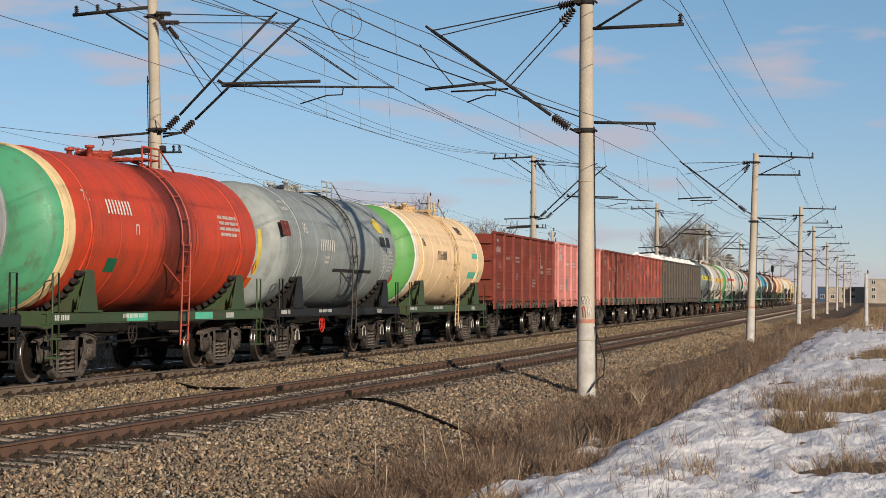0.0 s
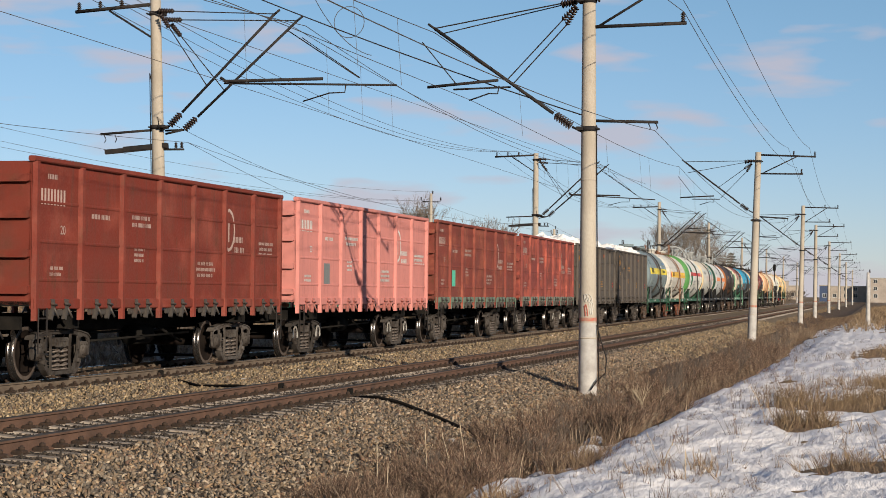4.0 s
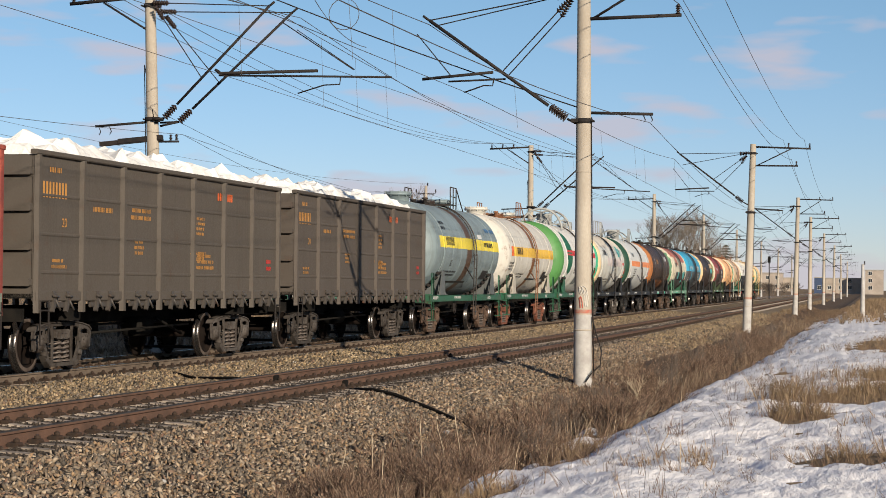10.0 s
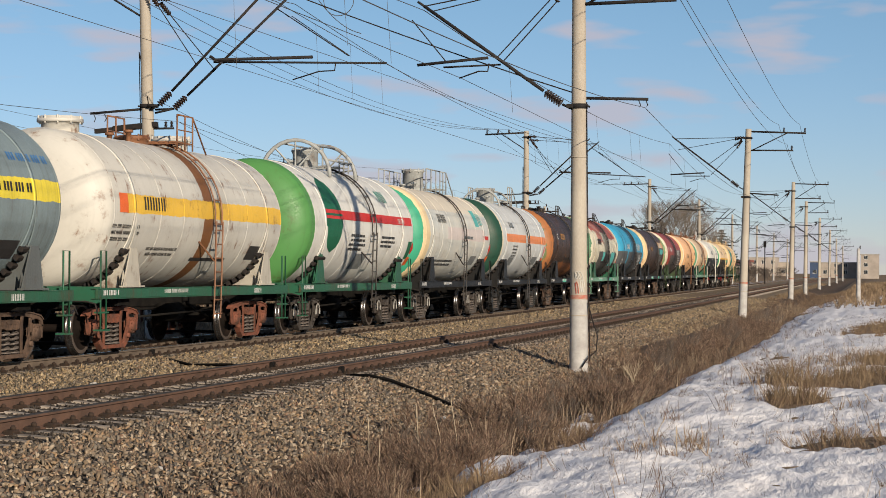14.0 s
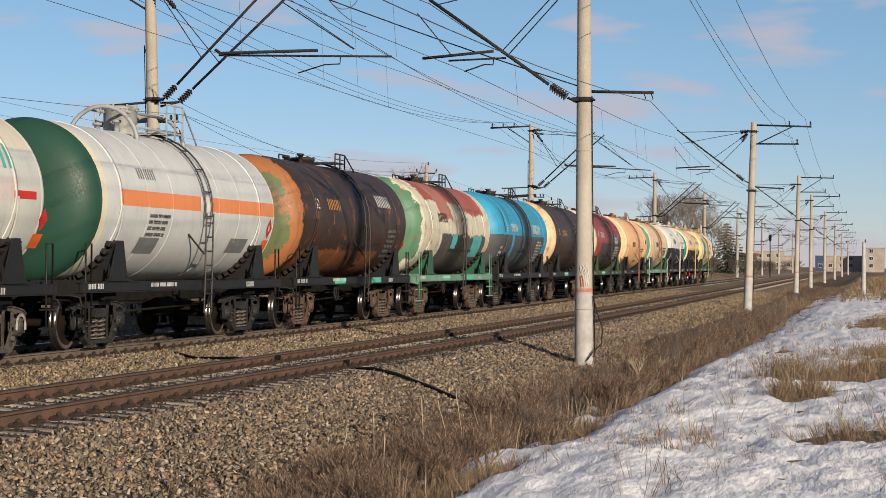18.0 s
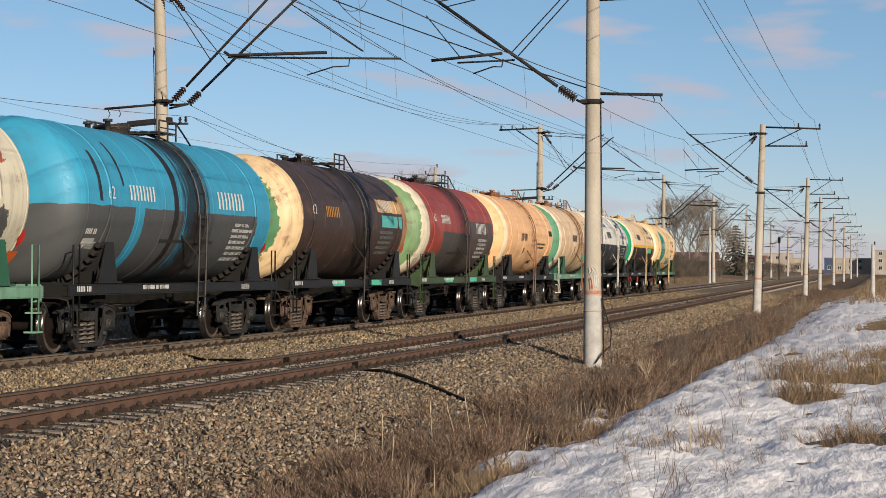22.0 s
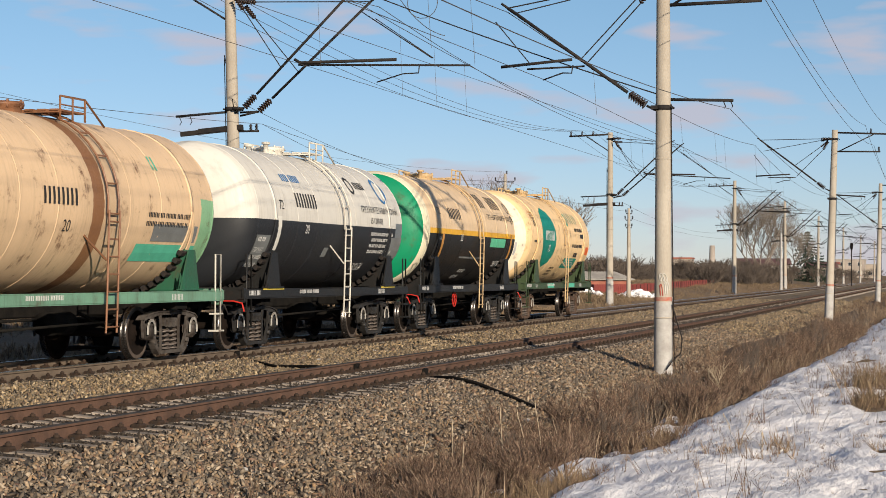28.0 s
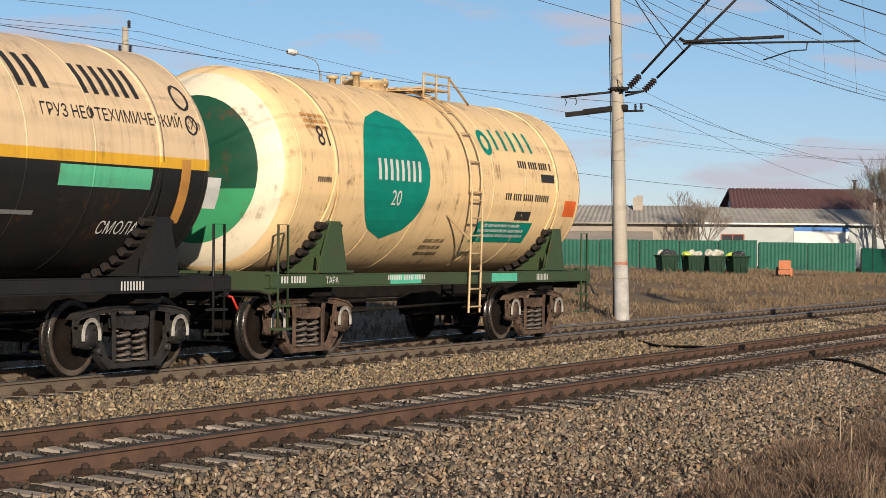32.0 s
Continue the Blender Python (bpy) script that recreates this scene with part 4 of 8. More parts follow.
# ---- lettering and painted signs ----
INK = {"white": plain("white_lettering", (0.66, 0.65, 0.62), 0.6), "black": plain("black_lettering", (0.03, 0.028, 0.028), 0.6), "teal": plain("teal_paint", (0.0, 0.23, 0.17), 0.5),
       "mint": plain("mint_paint", (0.10, 0.48, 0.33), 0.6), "orange": plain("orange_sign", (0.75, 0.14, 0.03), 0.5), "red": plain("red_sign", (0.55, 0.03, 0.02), 0.5), "blue": plain("blue_lettering", (0.05, 0.18, 0.42), 0.5),
       "dgreen": plain("dark_green_paint", (0.012, 0.12, 0.06), 0.6), "grey": plain("grey_patch_paint", (0.18, 0.19, 0.19), 0.6), "yellow": plain("yellow_lettering", (0.72, 0.55, 0.08), 0.6), "ochre": plain("ochre_lettering", (0.50, 0.24, 0.06), 0.6),
       "faded": plain("faded_lettering", (0.46, 0.33, 0.29), 0.8), "rust": plain("brown_plate", (0.16, 0.04, 0.025), 0.7), "cyan": plain("cyan_patch_paint", (0.10, 0.42, 0.40), 0.6)}


class Skin:
    """The near side of a wagon, on which signs lie: a tank's round side or a flat wall."""

    def __init__(self, wagon, radius=0.0, zc=0.0, flat=0.0):
        self.w, self.r, self.zc, self.flat = wagon, radius, zc, flat

    def on(self, y, z, off=0.005):
        if self.flat:
            return (self.flat + off, y, z)
        d = max(-0.98, min(0.98, (z - self.zc) / self.r))
        a = math.asin(d)
        return ((self.r + off) * math.cos(a), y, self.zc + (self.r + off) * math.sin(a))

    def patch(self, q, y0, y1, z0, z1, off=0.005):
        k = max(1, int(abs(z1 - z0) / 0.12))
        vs = []
        for i in range(k + 1):
            z = z0 + (z1 - z0) * i / k
            vs += [self.on(y0, z, off), self.on(y1, z, off)]
        q.add(vs, [(2 * i, 2 * i + 1, 2 * i + 3, 2 * i + 2) for i in range(k)])

    def rect(self, y0, y1, z0, z1, ink, name="panel", off=0.005):
        q = Shape()
        self.patch(q, y0, y1, z0, z1, off)
        return part(name, q.mesh(name, INK[ink]), self.w, "%s painted patch" % ink)

    def digits(self, y, z, h, n, ink, gap=0.0, off=0.008, pitch=0.56):
        """A number that stays unreadable: one upright bar a digit."""
        for i in range(n):
            a = y + i * h * pitch + (gap if i > 3 else 0)
            q = Shape()
            self.patch(q, a, a + h * 0.26, z, z + h, off)
            part("number_bar", q.mesh("number_bar", INK[ink]), self.w)

    def lines(self, y, z, wide, n, h, ink, seed=0, off=0.006):
        """Small print as broken lines."""
        rng = random.Random(seed)
        q = Shape()
        for i in range(n):
            a, end, top = y + rng.uniform(0, wide * 0.1), y + wide * rng.uniform(0.75, 1.0), z - i * h * 1.7
            while a < end:
                for c in range(rng.randint(3, 8)):
                    if a < end:
                        self.patch(q, a, a + h * 0.42, top - h * 0.95, top, off)
                    a += h * 0.70
                a += h * 0.5
        part("small_print", q.mesh("small_print", INK[ink]), self.w)["kind"] = "stuff"

    def words(self, text, y, z, h, ink, off=0.008):
        cu = bpy.data.curves.new("lettering", "FONT")
        cu.body, cu.size = text, h * 1.35
        ob = bpy.data.objects.new("lettering", cu)
        scene.collection.objects.link(ob)
        me = bpy.data.meshes.new_from_object(ob.evaluated_get(bpy.context.evaluated_depsgraph_get()))
        bpy.data.objects.remove(ob)
        for v in me.vertices:
            v.co = self.on(y + v.co.x, z + v.co.y, off)
        me.materials.clear()
        me.materials.append(INK[ink])
        part("lettering", me, self.w)

    def disc(self, y, z, ry, rz, ink, cut=None, off=0.006, inner=0.0):
        q = Shape()
        n = 40
        rows = 14
        for i in range(rows):
            za, zb = -rz + 2 * rz * i / rows, -rz + 2 * rz * (i + 1) / rows
            ha, hb = [ry * math.sqrt(max(0, 1 - (e / rz) ** 2)) for e in (za, zb)]
            cols = [(-1, 1)]
            if inner:
                ia, ib = [math.sqrt(max(0, inner ** 2 - (e / rz) ** 2)) * ry for e in (za, zb)]
                q.add([self.on(y - ha, z + za, off), self.on(y - ia, z + za, off), self.on(y - ib, z + zb, off), self.on(y - hb, z + zb, off)], [(0, 1, 2, 3)])
                q.add([self.on(y + ia, z + za, off), self.on(y + ha, z + za, off), self.on(y + hb, z + zb, off), self.on(y + ib, z + zb, off)], [(0, 1, 2, 3)])
            else:
                q.add([self.on(y - ha, z + za, off), self.on(y + ha, z + za, off), self.on(y + hb, z + zb, off), self.on(y - hb, z + zb, off)], [(0, 1, 2, 3)])
        part("emblem", q.mesh("emblem", INK[ink]), self.w, "%s painted oval" % ink)

    def hazard(self, y, z, s=0.2):
        q = Shape()
        q.add([self.on(y, z - s, 0.01), self.on(y + s * 0.8, z, 0.01), self.on(y, z + s, 0.01), self.on(y - s * 0.8, z, 0.01)], [(0, 1, 2, 3)])
        part("hazard_diamond", q.mesh("hazard_diamond", INK["red"]), self.w, "red hazard diamond")
        q = Shape()
        self.patch(q, y - 0.2, y + 0.16, z - s - 0.28, z - s - 0.04, 0.01)
        part("hazard_plate", q.mesh("hazard_plate", INK["orange"]), self.w, "orange hazard plate")


# ---- the train, wagon by wagon from its head ----
FR_GREEN = paint("green_frame_paint", (0.02, 0.10, 0.055), dirt=0.5, rust=0.3, streak=0.5)
FR_PALE = paint("pale_green_frame_paint", (0.15, 0.30, 0.21), dirt=0.5, rust=0.25, streak=0.4)
FR_DARK = paint("dark_frame_paint", (0.012, 0.012, 0.012), dirt=0.3, rust=0.15, streak=0.3, dirt_col=(0.022, 0.019, 0.016), rust_col=(0.05, 0.022, 0.012))
FR_OLIVE = paint("olive_frame_paint", (0.04, 0.07, 0.03), dirt=0.5, rust=0.3, streak=0.4)
LAD_RED = paint("red_ladder_paint", (0.32, 0.05, 0.03), rust=0.3)
LAD_DARK = paint("dark_ladder_paint", (0.03, 0.026, 0.024), rust=0.2)
LAD_CREAM = paint("cream_ladder_paint", (0.52, 0.37, 0.2), rust=0.5)
LAD_GREY = paint("grey_ladder_paint", (0.33, 0.34, 0.33), rust=0.3)
LAD_WHITE = paint("white_ladder_paint", (0.62, 0.59, 0.52), rust=0.35)
LAD_RUST = paint("rusty_ladder_paint", (0.22, 0.10, 0.05), rust=0.6)
SHEET = mat("white_sheeting", (0.80, 0.79, 0.77), (0.62, 0.61, 0.58), 0.7, 0, 2.0, 14.0, 0.6, 0.03)
COAL = mat("dark_scrap_load", (0.05, 0.045, 0.04), (0.09, 0.07, 0.055), 0.9, 0, 4.0, 20.0, 0.9, 0.04)

GREEN, CREAM, WHT = (0.10, 0.33, 0.13), (0.72, 0.56, 0.33), (0.70, 0.68, 0.62)

TANKS = {
    0: ("weathered grey tank wagon", ((0.36, 0.37, 0.37),), {}, LAD_GREY, FR_DARK, {}),
    1: ("red tank wagon with a green end and cream ring, green frame", ((0.50, 0.052, 0.018), [(None, -4.95, None, None, (0.06, 0.26, 0.14)), (-4.95, -4.55, None, None, (0.70, 0.52, 0.28)), (5.05, None, None, 2.9, (0.55, 0.48, 0.08))]), dict(rust=0.3, dirt=0.3, streak=0.5, spill=0.75), LAD_RED, FR_OLIVE, {}),
    2: ("plain grey tank wagon with a dark frame", ((0.25, 0.28, 0.28),), dict(rust=0.06, dirt=0.4), LAD_GREY, FR_DARK, {}),
    3: ("cream tank wagon with a green end and white ring", ((0.77, 0.555, 0.33), [(None, -4.9, None, None, (0.09, 0.27, 0.075)), (-4.9, -4.55, None, None, WHT)]), dict(rust=0.2, streak=0.12, dirt=0.1), LAD_CREAM, FR_OLIVE, {}),
    10: ("grey tank wagon with a yellow stripe on a green frame", ((0.185, 0.235, 0.25), [(-0.45, 0.3, None, None, (0.10, 0.058, 0.036)), (-4.4, 4.9, 2.72, 3.08, (0.72, 0.58, 0.05))]), dict(rust=0.1, spill=0.25, streak=0.3, ragged=0.12), LAD_DARK, FR_GREEN, {}),
    11: ("pale grey tank wagon with an orange-yellow stripe and brown spills", ((0.52, 0.50, 0.45), [(-0.15, 0.4, None, None, (0.20, 0.085, 0.03)), (-4.2, 4.9, 2.62, 2.98, (0.70, 0.43, 0.05))]), dict(rust=0.7, spill=0.15, streak=0.12, dirt=0.15, ragged=0.15, rust_col=(0.16, 0.06, 0.02)), LAD_RUST, FR_GREEN, {}),
    12: ("white gas tank wagon with a green end and red stripe", ((0.60, 0.59, 0.55), [(None, -4.8, None, None, (0.075, 0.225, 0.065))]), dict(rust=0.15, streak=0.15, dirt=0.15), LAD_GREY, FR_GREEN, dict(radius=1.6, half=5.6)),
    13: ("pale grey tank wagon with a cream end ring", ((0.50, 0.51, 0.48), [(None, None, 3.45, None, (0.60, 0.54, 0.44)), (-1.8, 4.0, 2.55, 2.95, (0.55, 0.48, 0.45)), (-5.0, -4.3, None, None, (0.70, 0.55, 0.33)), (None, -5.0, None, None, (0.04, 0.30, 0.18))]), dict(rust=0.12, streak=0.12, dirt=0.12, ragged=0.12, fade=(0.58, 0.55, 0.48), fade_at=(0.4, 0.7)), LAD_GREY, FR_DARK, {}),
    14: ("light grey tank wagon with an orange stripe and dark green end", ((0.52, 0.53, 0.52), [(None, -4.75, None, None, (0.016, 0.058, 0.038)), (-4.75, -4.5, None, None, (0.62, 0.56, 0.42)), (-3.9, 4.9, 2.62, 2.92, (0.66, 0.22, 0.08))]), dict(rust=0.08, streak=0.12, dirt=0.15), LAD_GREY, FR_DARK, {}),
    15: ("dark brown tank wagon, rusty, with an ochre and green end", ((0.035, 0.021, 0.016), [(None, -5.2, None, None, (0.11, 0.14, 0.06)), (-5.2, -4.85, None, None, (0.34, 0.13, 0.045)), (-4.6, 2.5, None, 1.9, (0.20, 0.07, 0.022))]), dict(rust=0.55, streak=0.45, rust_col=(0.34, 0.12, 0.035), spill=0.6, ragged=0.5, fade=(0.06, 0.028, 0.018), fade_at=(0.5, 0.7)), LAD_DARK, FR_DARK, {}),
    16: ("red and black tank wagon with cream and green end rings", ((0.62, 0.57, 0.44), [(-3.9, 4.0, 3.5, None, (0.36, 0.085, 0.05)), (-2.6, -0.9, 2.95, None, (0.40, 0.16, 0.11)), (1.2, 4.2, 3.2, None, (0.36, 0.09, 0.06)), (-2.4, 4.2, None, 2.5, (0.075, 0.077, 0.076)), (None, -4.98, None, None, (0.085, 0.20, 0.115))]), dict(rust=0.7, streak=0.45, spill=0.75, dirt=0.3, rust_col=(0.22, 0.09, 0.05), ragged=0.7), LAD_DARK, FR_PALE, {}),
    17: ("bright blue tank wagon, grey below, spilt black round the hatch", ((0.035, 0.275, 0.44), [(None, 3.9, None, 2.62, (0.068, 0.072, 0.076)), (-2.75, -2.3, None, 2.62, (0.035, 0.26, 0.42)), (-0.3, 0.2, None, 2.62, (0.035, 0.25, 0.40)), (4.9, None, None, None, (0.20, 0.33, 0.16)), (-0.85, -0.6, None, None, (0.014, 0.012, 0.011)), (-4.35, -4.22, 2.7, 3.6, (0.02, 0.02, 0.022)), (-3.3, -3.2, 3.0, 3.8, (0.02, 0.02, 0.022))]), dict(rust=0.06, streak=0.3, dirt=0.2, spill=0.92, ragged=0.12), LAD_DARK, FR_DARK, {}),
    18: ("dark brown tank wagon with a cream ring and green end", ((0.045, 0.028, 0.024), [(None, -5.25, None, None, (0.07, 0.20, 0.09)), (-5.25, -4.75, None, None, (0.66, 0.48, 0.28)), (1.9, 4.4, 3.0, 3.35, (0.58, 0.36, 0.16)), (4.4, None, 1.9, 3.5, (0.40, 0.20, 0.09))]), dict(rust=0.5, streak=0.4, rust_col=(0.18, 0.07, 0.03), spill=0.6, ragged=0.12), LAD_DARK, FR_DARK, {}),
    19: ("dark red tank wagon, with cream and green rings", ((0.27, 0.042, 0.032), [(-2.6, None, None, 2.6, (0.06, 0.055, 0.052)), (1.0, 4.6, None, 3.0, (0.075, 0.055, 0.052)), (None, -5.05, None, None, (0.16, 0.27, 0.13)), (-5.05, -4.4, None, None, (0.64, 0.56, 0.43))]), dict(rust=0.35, streak=0.4, spill=0.7, ragged=0.25, fade=(0.34, 0.10, 0.075), fade_at=(0.5, 0.7)), LAD_DARK, FR_OLIVE, {}),
    20: ("peach-coloured tank wagon with rust runs", ((0.74, 0.43, 0.22), [(-5.0, -4.6, None, None, (0.72, 0.60, 0.42))]), dict(rust=0.3, streak=0.2, dirt=0.15, spill=0.1), LAD_RUST, FR_DARK, {}),
    21: ("cream tank wagon with green ring, brown spills, pale green frame", ((0.64, 0.46, 0.29), [(-0.1, 0.3, None, None, (0.27, 0.13, 0.06)), (None, -5.0, None, None, (0.08, 0.235, 0.14)), (-5.0, -4.66, None, None, (0.62, 0.56, 0.44)), (4.3, None, None, 2.9, (0.22, 0.42, 0.24))]), dict(rust=0.8, streak=0.18, dirt=0.15, spill=0.2, ragged=0.1), LAD_RUST, FR_PALE, {}),
    22: ("white tank wagon with a black lower half", ((0.60, 0.575, 0.52), [(None, None, None, 2.62, (0.018, 0.02, 0.024)), (-3.78, -3.5, 2.0, 2.7, (0.70, 0.68, 0.62)), (4.35, 5.0, 1.9, 2.75, (0.16, 0.18, 0.19))]), dict(rust=0.06, streak=0.2, dirt=0.1, dirt_col=(0.025, 0.022, 0.018)), LAD_WHITE, FR_DARK, {}),
    23: ("beige and black tank wagon with an orange line and green end", ((0.66, 0.49, 0.31), [(None, None, None, 2.58, (0.012, 0.012, 0.012)), (None, None, 2.58, 2.72, (0.66, 0.36, 0.03)), (None, -5.02, None, None, (0.0, 0.22, 0.10)), (-5.02, -4.62, None, None, (0.66, 0.60, 0.44)), (1.9, 3.7, 2.3, 2.55, (0.10, 0.45, 0.26))]), dict(rust=0.2, streak=0.2, dirt=0.12, dirt_col=(0.03, 0.024, 0.018)), LAD_CREAM, FR_DARK, {}),
    # green end: very dark, with a brighter green from z 1.5 to 2.4
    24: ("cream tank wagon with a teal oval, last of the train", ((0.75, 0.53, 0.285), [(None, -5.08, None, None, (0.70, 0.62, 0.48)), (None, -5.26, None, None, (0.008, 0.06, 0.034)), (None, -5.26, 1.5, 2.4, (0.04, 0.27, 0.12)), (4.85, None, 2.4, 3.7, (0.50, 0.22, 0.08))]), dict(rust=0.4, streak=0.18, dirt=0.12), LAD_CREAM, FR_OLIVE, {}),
}
GONDOLAS = {
    4: ("dark red steel gondola wagon, scuffed", (0.16, 0.026, 0.015), None, dict(rust=0.3, dirt=0.35, fade=(0.24, 0.055, 0.035), fade_at=(0.5, 0.7))),
    5: ("pale red steel gondola wagon with white lettering", (0.52, 0.20, 0.175), None, dict(rust=0.12, dirt=0.2, streak=0.2)),
    6: ("brown-red steel gondola wagon with dark scrap", (0.18, 0.038, 0.026), COAL, dict(rust=0.35, dirt=0.3, fade=(0.30, 0.085, 0.05), fade_at=(0.5, 0.66))),
    7: ("worn red steel gondola wagon, scraped and faded", (0.19, 0.042, 0.034), COAL, dict(rust=0.5, dirt=0.4, streak=0.3, fade=(0.37, 0.085, 0.055), fade_at=(0.49, 0.60), dirt_col=(0.09, 0.035, 0.028))),
    8: ("dark grey steel gondola wagon heaped with white sheeted load", (0.080, 0.068, 0.057), SHEET, dict(rust=0.1, dirt=0.3)),
    9: ("dark grey steel gondola wagon with white sheeted load", (0.078, 0.065, 0.055), SHEET, dict(rust=0.1, dirt=0.3)),
}
GEAR = {10: dict(gear="rails"), 11: dict(gear="rails"), 12: dict(gear="hoops"), 13: dict(gear="dome"), 14: dict(gear="cage")}
LADDERS = {0: LAD_GREY, 2: LAD_DARK, 12: LAD_DARK, 13: LAD_DARK, 14: LAD_DARK}
IRON = {0: "dark", 1: "grey", 2: "grey", 3: "grey", 10: "brown", 11: "rust", 12: "grey", 13: "grey", 14: "dark", 15: "brown", 16: "brown", 17: "dark", 18: "brown", 19: "dark", 20: "dark", 21: "grey", 22: "dark", 23: "dark", 24: "brown"}
BRAKE = {1: STEEL, 2: INK["red"], 10: STEEL, 15: STEEL, 16: STEEL, 19: STEEL, 23: INK["red"]}
PLAIN_SADDLE = {16: "green", 18: "dark", 21: "green", 10: "grey", 11: "pale", 1: "olive", 22: "dark", 23: "dark"}
SADDLES = {"grey": paint("grey_saddle_paint", (0.10, 0.11, 0.11)), "pale": paint("pale_saddle_paint", (0.42, 0.39, 0.33), rust=0.4), "olive": FR_OLIVE, "dark": FR_DARK, "green": FR_GREEN}
LATCH_DIRTY = paint("dirty_latch_steel", (0.06, 0.052, 0.046), rust=0.4)
LATCH_PINK = paint("pale_red_latch_paint", (0.36, 0.13, 0.11), rust=0.3)
RAILS = {6: paint("pale_green_rail_paint", (0.14, 0.19, 0.14), rust=0.3), 7: paint("grey_green_rail_paint", (0.16, 0.19, 0.15), rust=0.4)}


def tank_signs(k, i):
    """What is painted on the near side of each tank."""
    zc = k.zc
    if i == 1:
        k.digits(-3.1, 3.0, 0.26, 8, "white"), k.words("72", -4.05, 3.2, 0.2, "white"), k.words("П", -1.9, 2.65, 0.2, "white"), k.rect(-3.0, -2.55, 1.95, 2.2, "dgreen"), k.lines(2.6, 3.2, 1.3, 4, 0.07, "white", 3), k.rect(5.0, 5.25, 2.0, 3.0, "yellow"), k.hazard(5.0, 2.15, 0.18)
    elif i == 2:
        k.digits(-2.3, 2.62, 0.28, 8, "white"), k.words("90", -3.6, 3.0, 0.26, "white"), k.lines(-4.6, 3.75, 0.6, 2, 0.09, "white", 2), k.rect(-5.2, -4.6, 2.9, 3.25, "rust"), k.lines(-1.9, 2.5, 0.4, 2, 0.07, "white", 5), k.disc(3.6, 3.42, 0.42, 0.2, "yellow"), k.rect(3.3, 4.3, 2.85, 3.12, "black"), k.lines(3.5, 2.75, 1.2, 6, 0.06, "white", 4), k.rect(-1.0, 2.6, 2.12, 2.2, "black"), k.hazard(4.85, 2.0, 0.18)
    elif i == 3:
        k.digits(-1.9, 2.62, 0.27, 8, "black"), k.words("106", -3.9, 3.0, 0.24, "black"), k.digits(1.9, 3.5, 0.25, 5, "black"), k.rect(3.0, 4.0, 2.75, 2.92, "mint"), k.rect(2.6, 4.3, 2.1, 2.3, "mint"), k.hazard(4.9, 1.95, 0.15)
    elif i == 10:
        k.digits(-3.5, 2.8, 0.26, 8, "black"), k.rect(-2.0, 0.9, 1.62, 1.68, "black"), k.lines(-3.9, 3.55, 0.8, 2, 0.1, "black", 6), k.lines(2.2, 3.0, 1.6, 1, 0.16, "black", 2), k.lines(-3.6, 2.0, 2.6, 2, 0.06, "black", 7), k.words("20", -2.8, 2.15, 0.2, "black"), k.rect(1.5, 2.2, 3.12, 3.25, "white"), k.lines(3.2, 3.5, 1.5, 1, 0.14, "blue", 1), k.rect(2.7, 3.6, 1.75, 2.05, "black")
    elif i == 11:
        k.digits(-3.4, 2.7, 0.25, 8, "black"), k.rect(-4.6, -4.2, 2.62, 2.98, "orange"), k.lines(-4.9, 2.4, 1.3, 3, 0.07, "black", 8), k.rect(-0.3, 1.8, 1.75, 1.82, "black"), k.lines(-3.0, 2.0, 2.0, 2, 0.06, "black", 9), k.rect(3.0, 3.7, 1.8, 2.1, "black")
    elif i == 12:
        k.disc(-3.1, 2.95, 0.75, 0.95, "dgreen"), k.rect(-3.9, 4.9, 2.85, 3.08, "red", "stripe", 0.009), k.words("ПРОПАН", 3.3, 2.89, 0.13, "white", 0.014), k.digits(2.0, 3.45, 0.3, 5, "teal"), k.lines(-1.6, 2.5, 1.6, 4, 0.07, "black", 10), k.lines(1.5, 2.5, 1.6, 3, 0.07, "black", 11), k.rect(-0.6, 0.5, 1.6, 2.0, "grey"), k.rect(4.6, 5.0, 1.9, 2.4, "dgreen"), k.hazard(5.1, 2.2, 0.2)
    elif i == 13:
        k.digits(-3.0, 3.05, 0.26, 8, "black"), k.rect(2.6, 3.2, 3.05, 3.6, "cyan"), k.digits(3.3, 3.1, 0.4, 3, "cyan"), k.lines(-3.0, 1.9, 3.0, 2, 0.07, "black", 12), k.rect(3.8, 4.6, 2.62, 2.75, "red"), k.rect(2.3, 3.2, 1.75, 2.05, "grey"), k.hazard(4.95, 2.3, 0.2), k.lines(0.6, 2.7, 1.5, 1, 0.1, "grey", 3)
    elif i == 14:
        k.lines(-2.5, 2.5, 1.2, 4, 0.07, "black", 13), k.rect(-2.7, -1.7, 1.75, 2.05, "grey"), k.rect(2.3, 3.4, 1.8, 2.1, "grey"), k.hazard(4.6, 2.35, 0.22), k.rect(0.2, 0.75, 2.62, 2.92, "white"), k.digits(-2.9, 3.15, 0.2, 8, "grey")
    elif i == 15:
        k.digits(-2.8, 2.9, 0.26, 8, "ochre"), k.words("62", -3.9, 2.9, 0.26, "white"), k.digits(2.0, 3.1, 0.32, 8, "white"), k.lines(2.9, 2.5, 1.4, 6, 0.08, "grey", 14), k.rect(-1.4, 2.4, 2.05, 2.12, "black"), k.hazard(4.8, 2.1, 0.2)
    elif i == 16:
        k.digits(-2.9, 2.85, 0.28, 8, "black"), k.words("82", -3.8, 2.85, 0.24, "white"), k.rect(-0.9, -0.2, 2.05, 2.5, "cyan"), k.rect(2.2, 3.6, 1.8, 2.5, "cyan"), k.rect(-1.0, 2.4, 1.95, 2.02, "black"), k.hazard(4.9, 2.0, 0.16)
    elif i == 17:
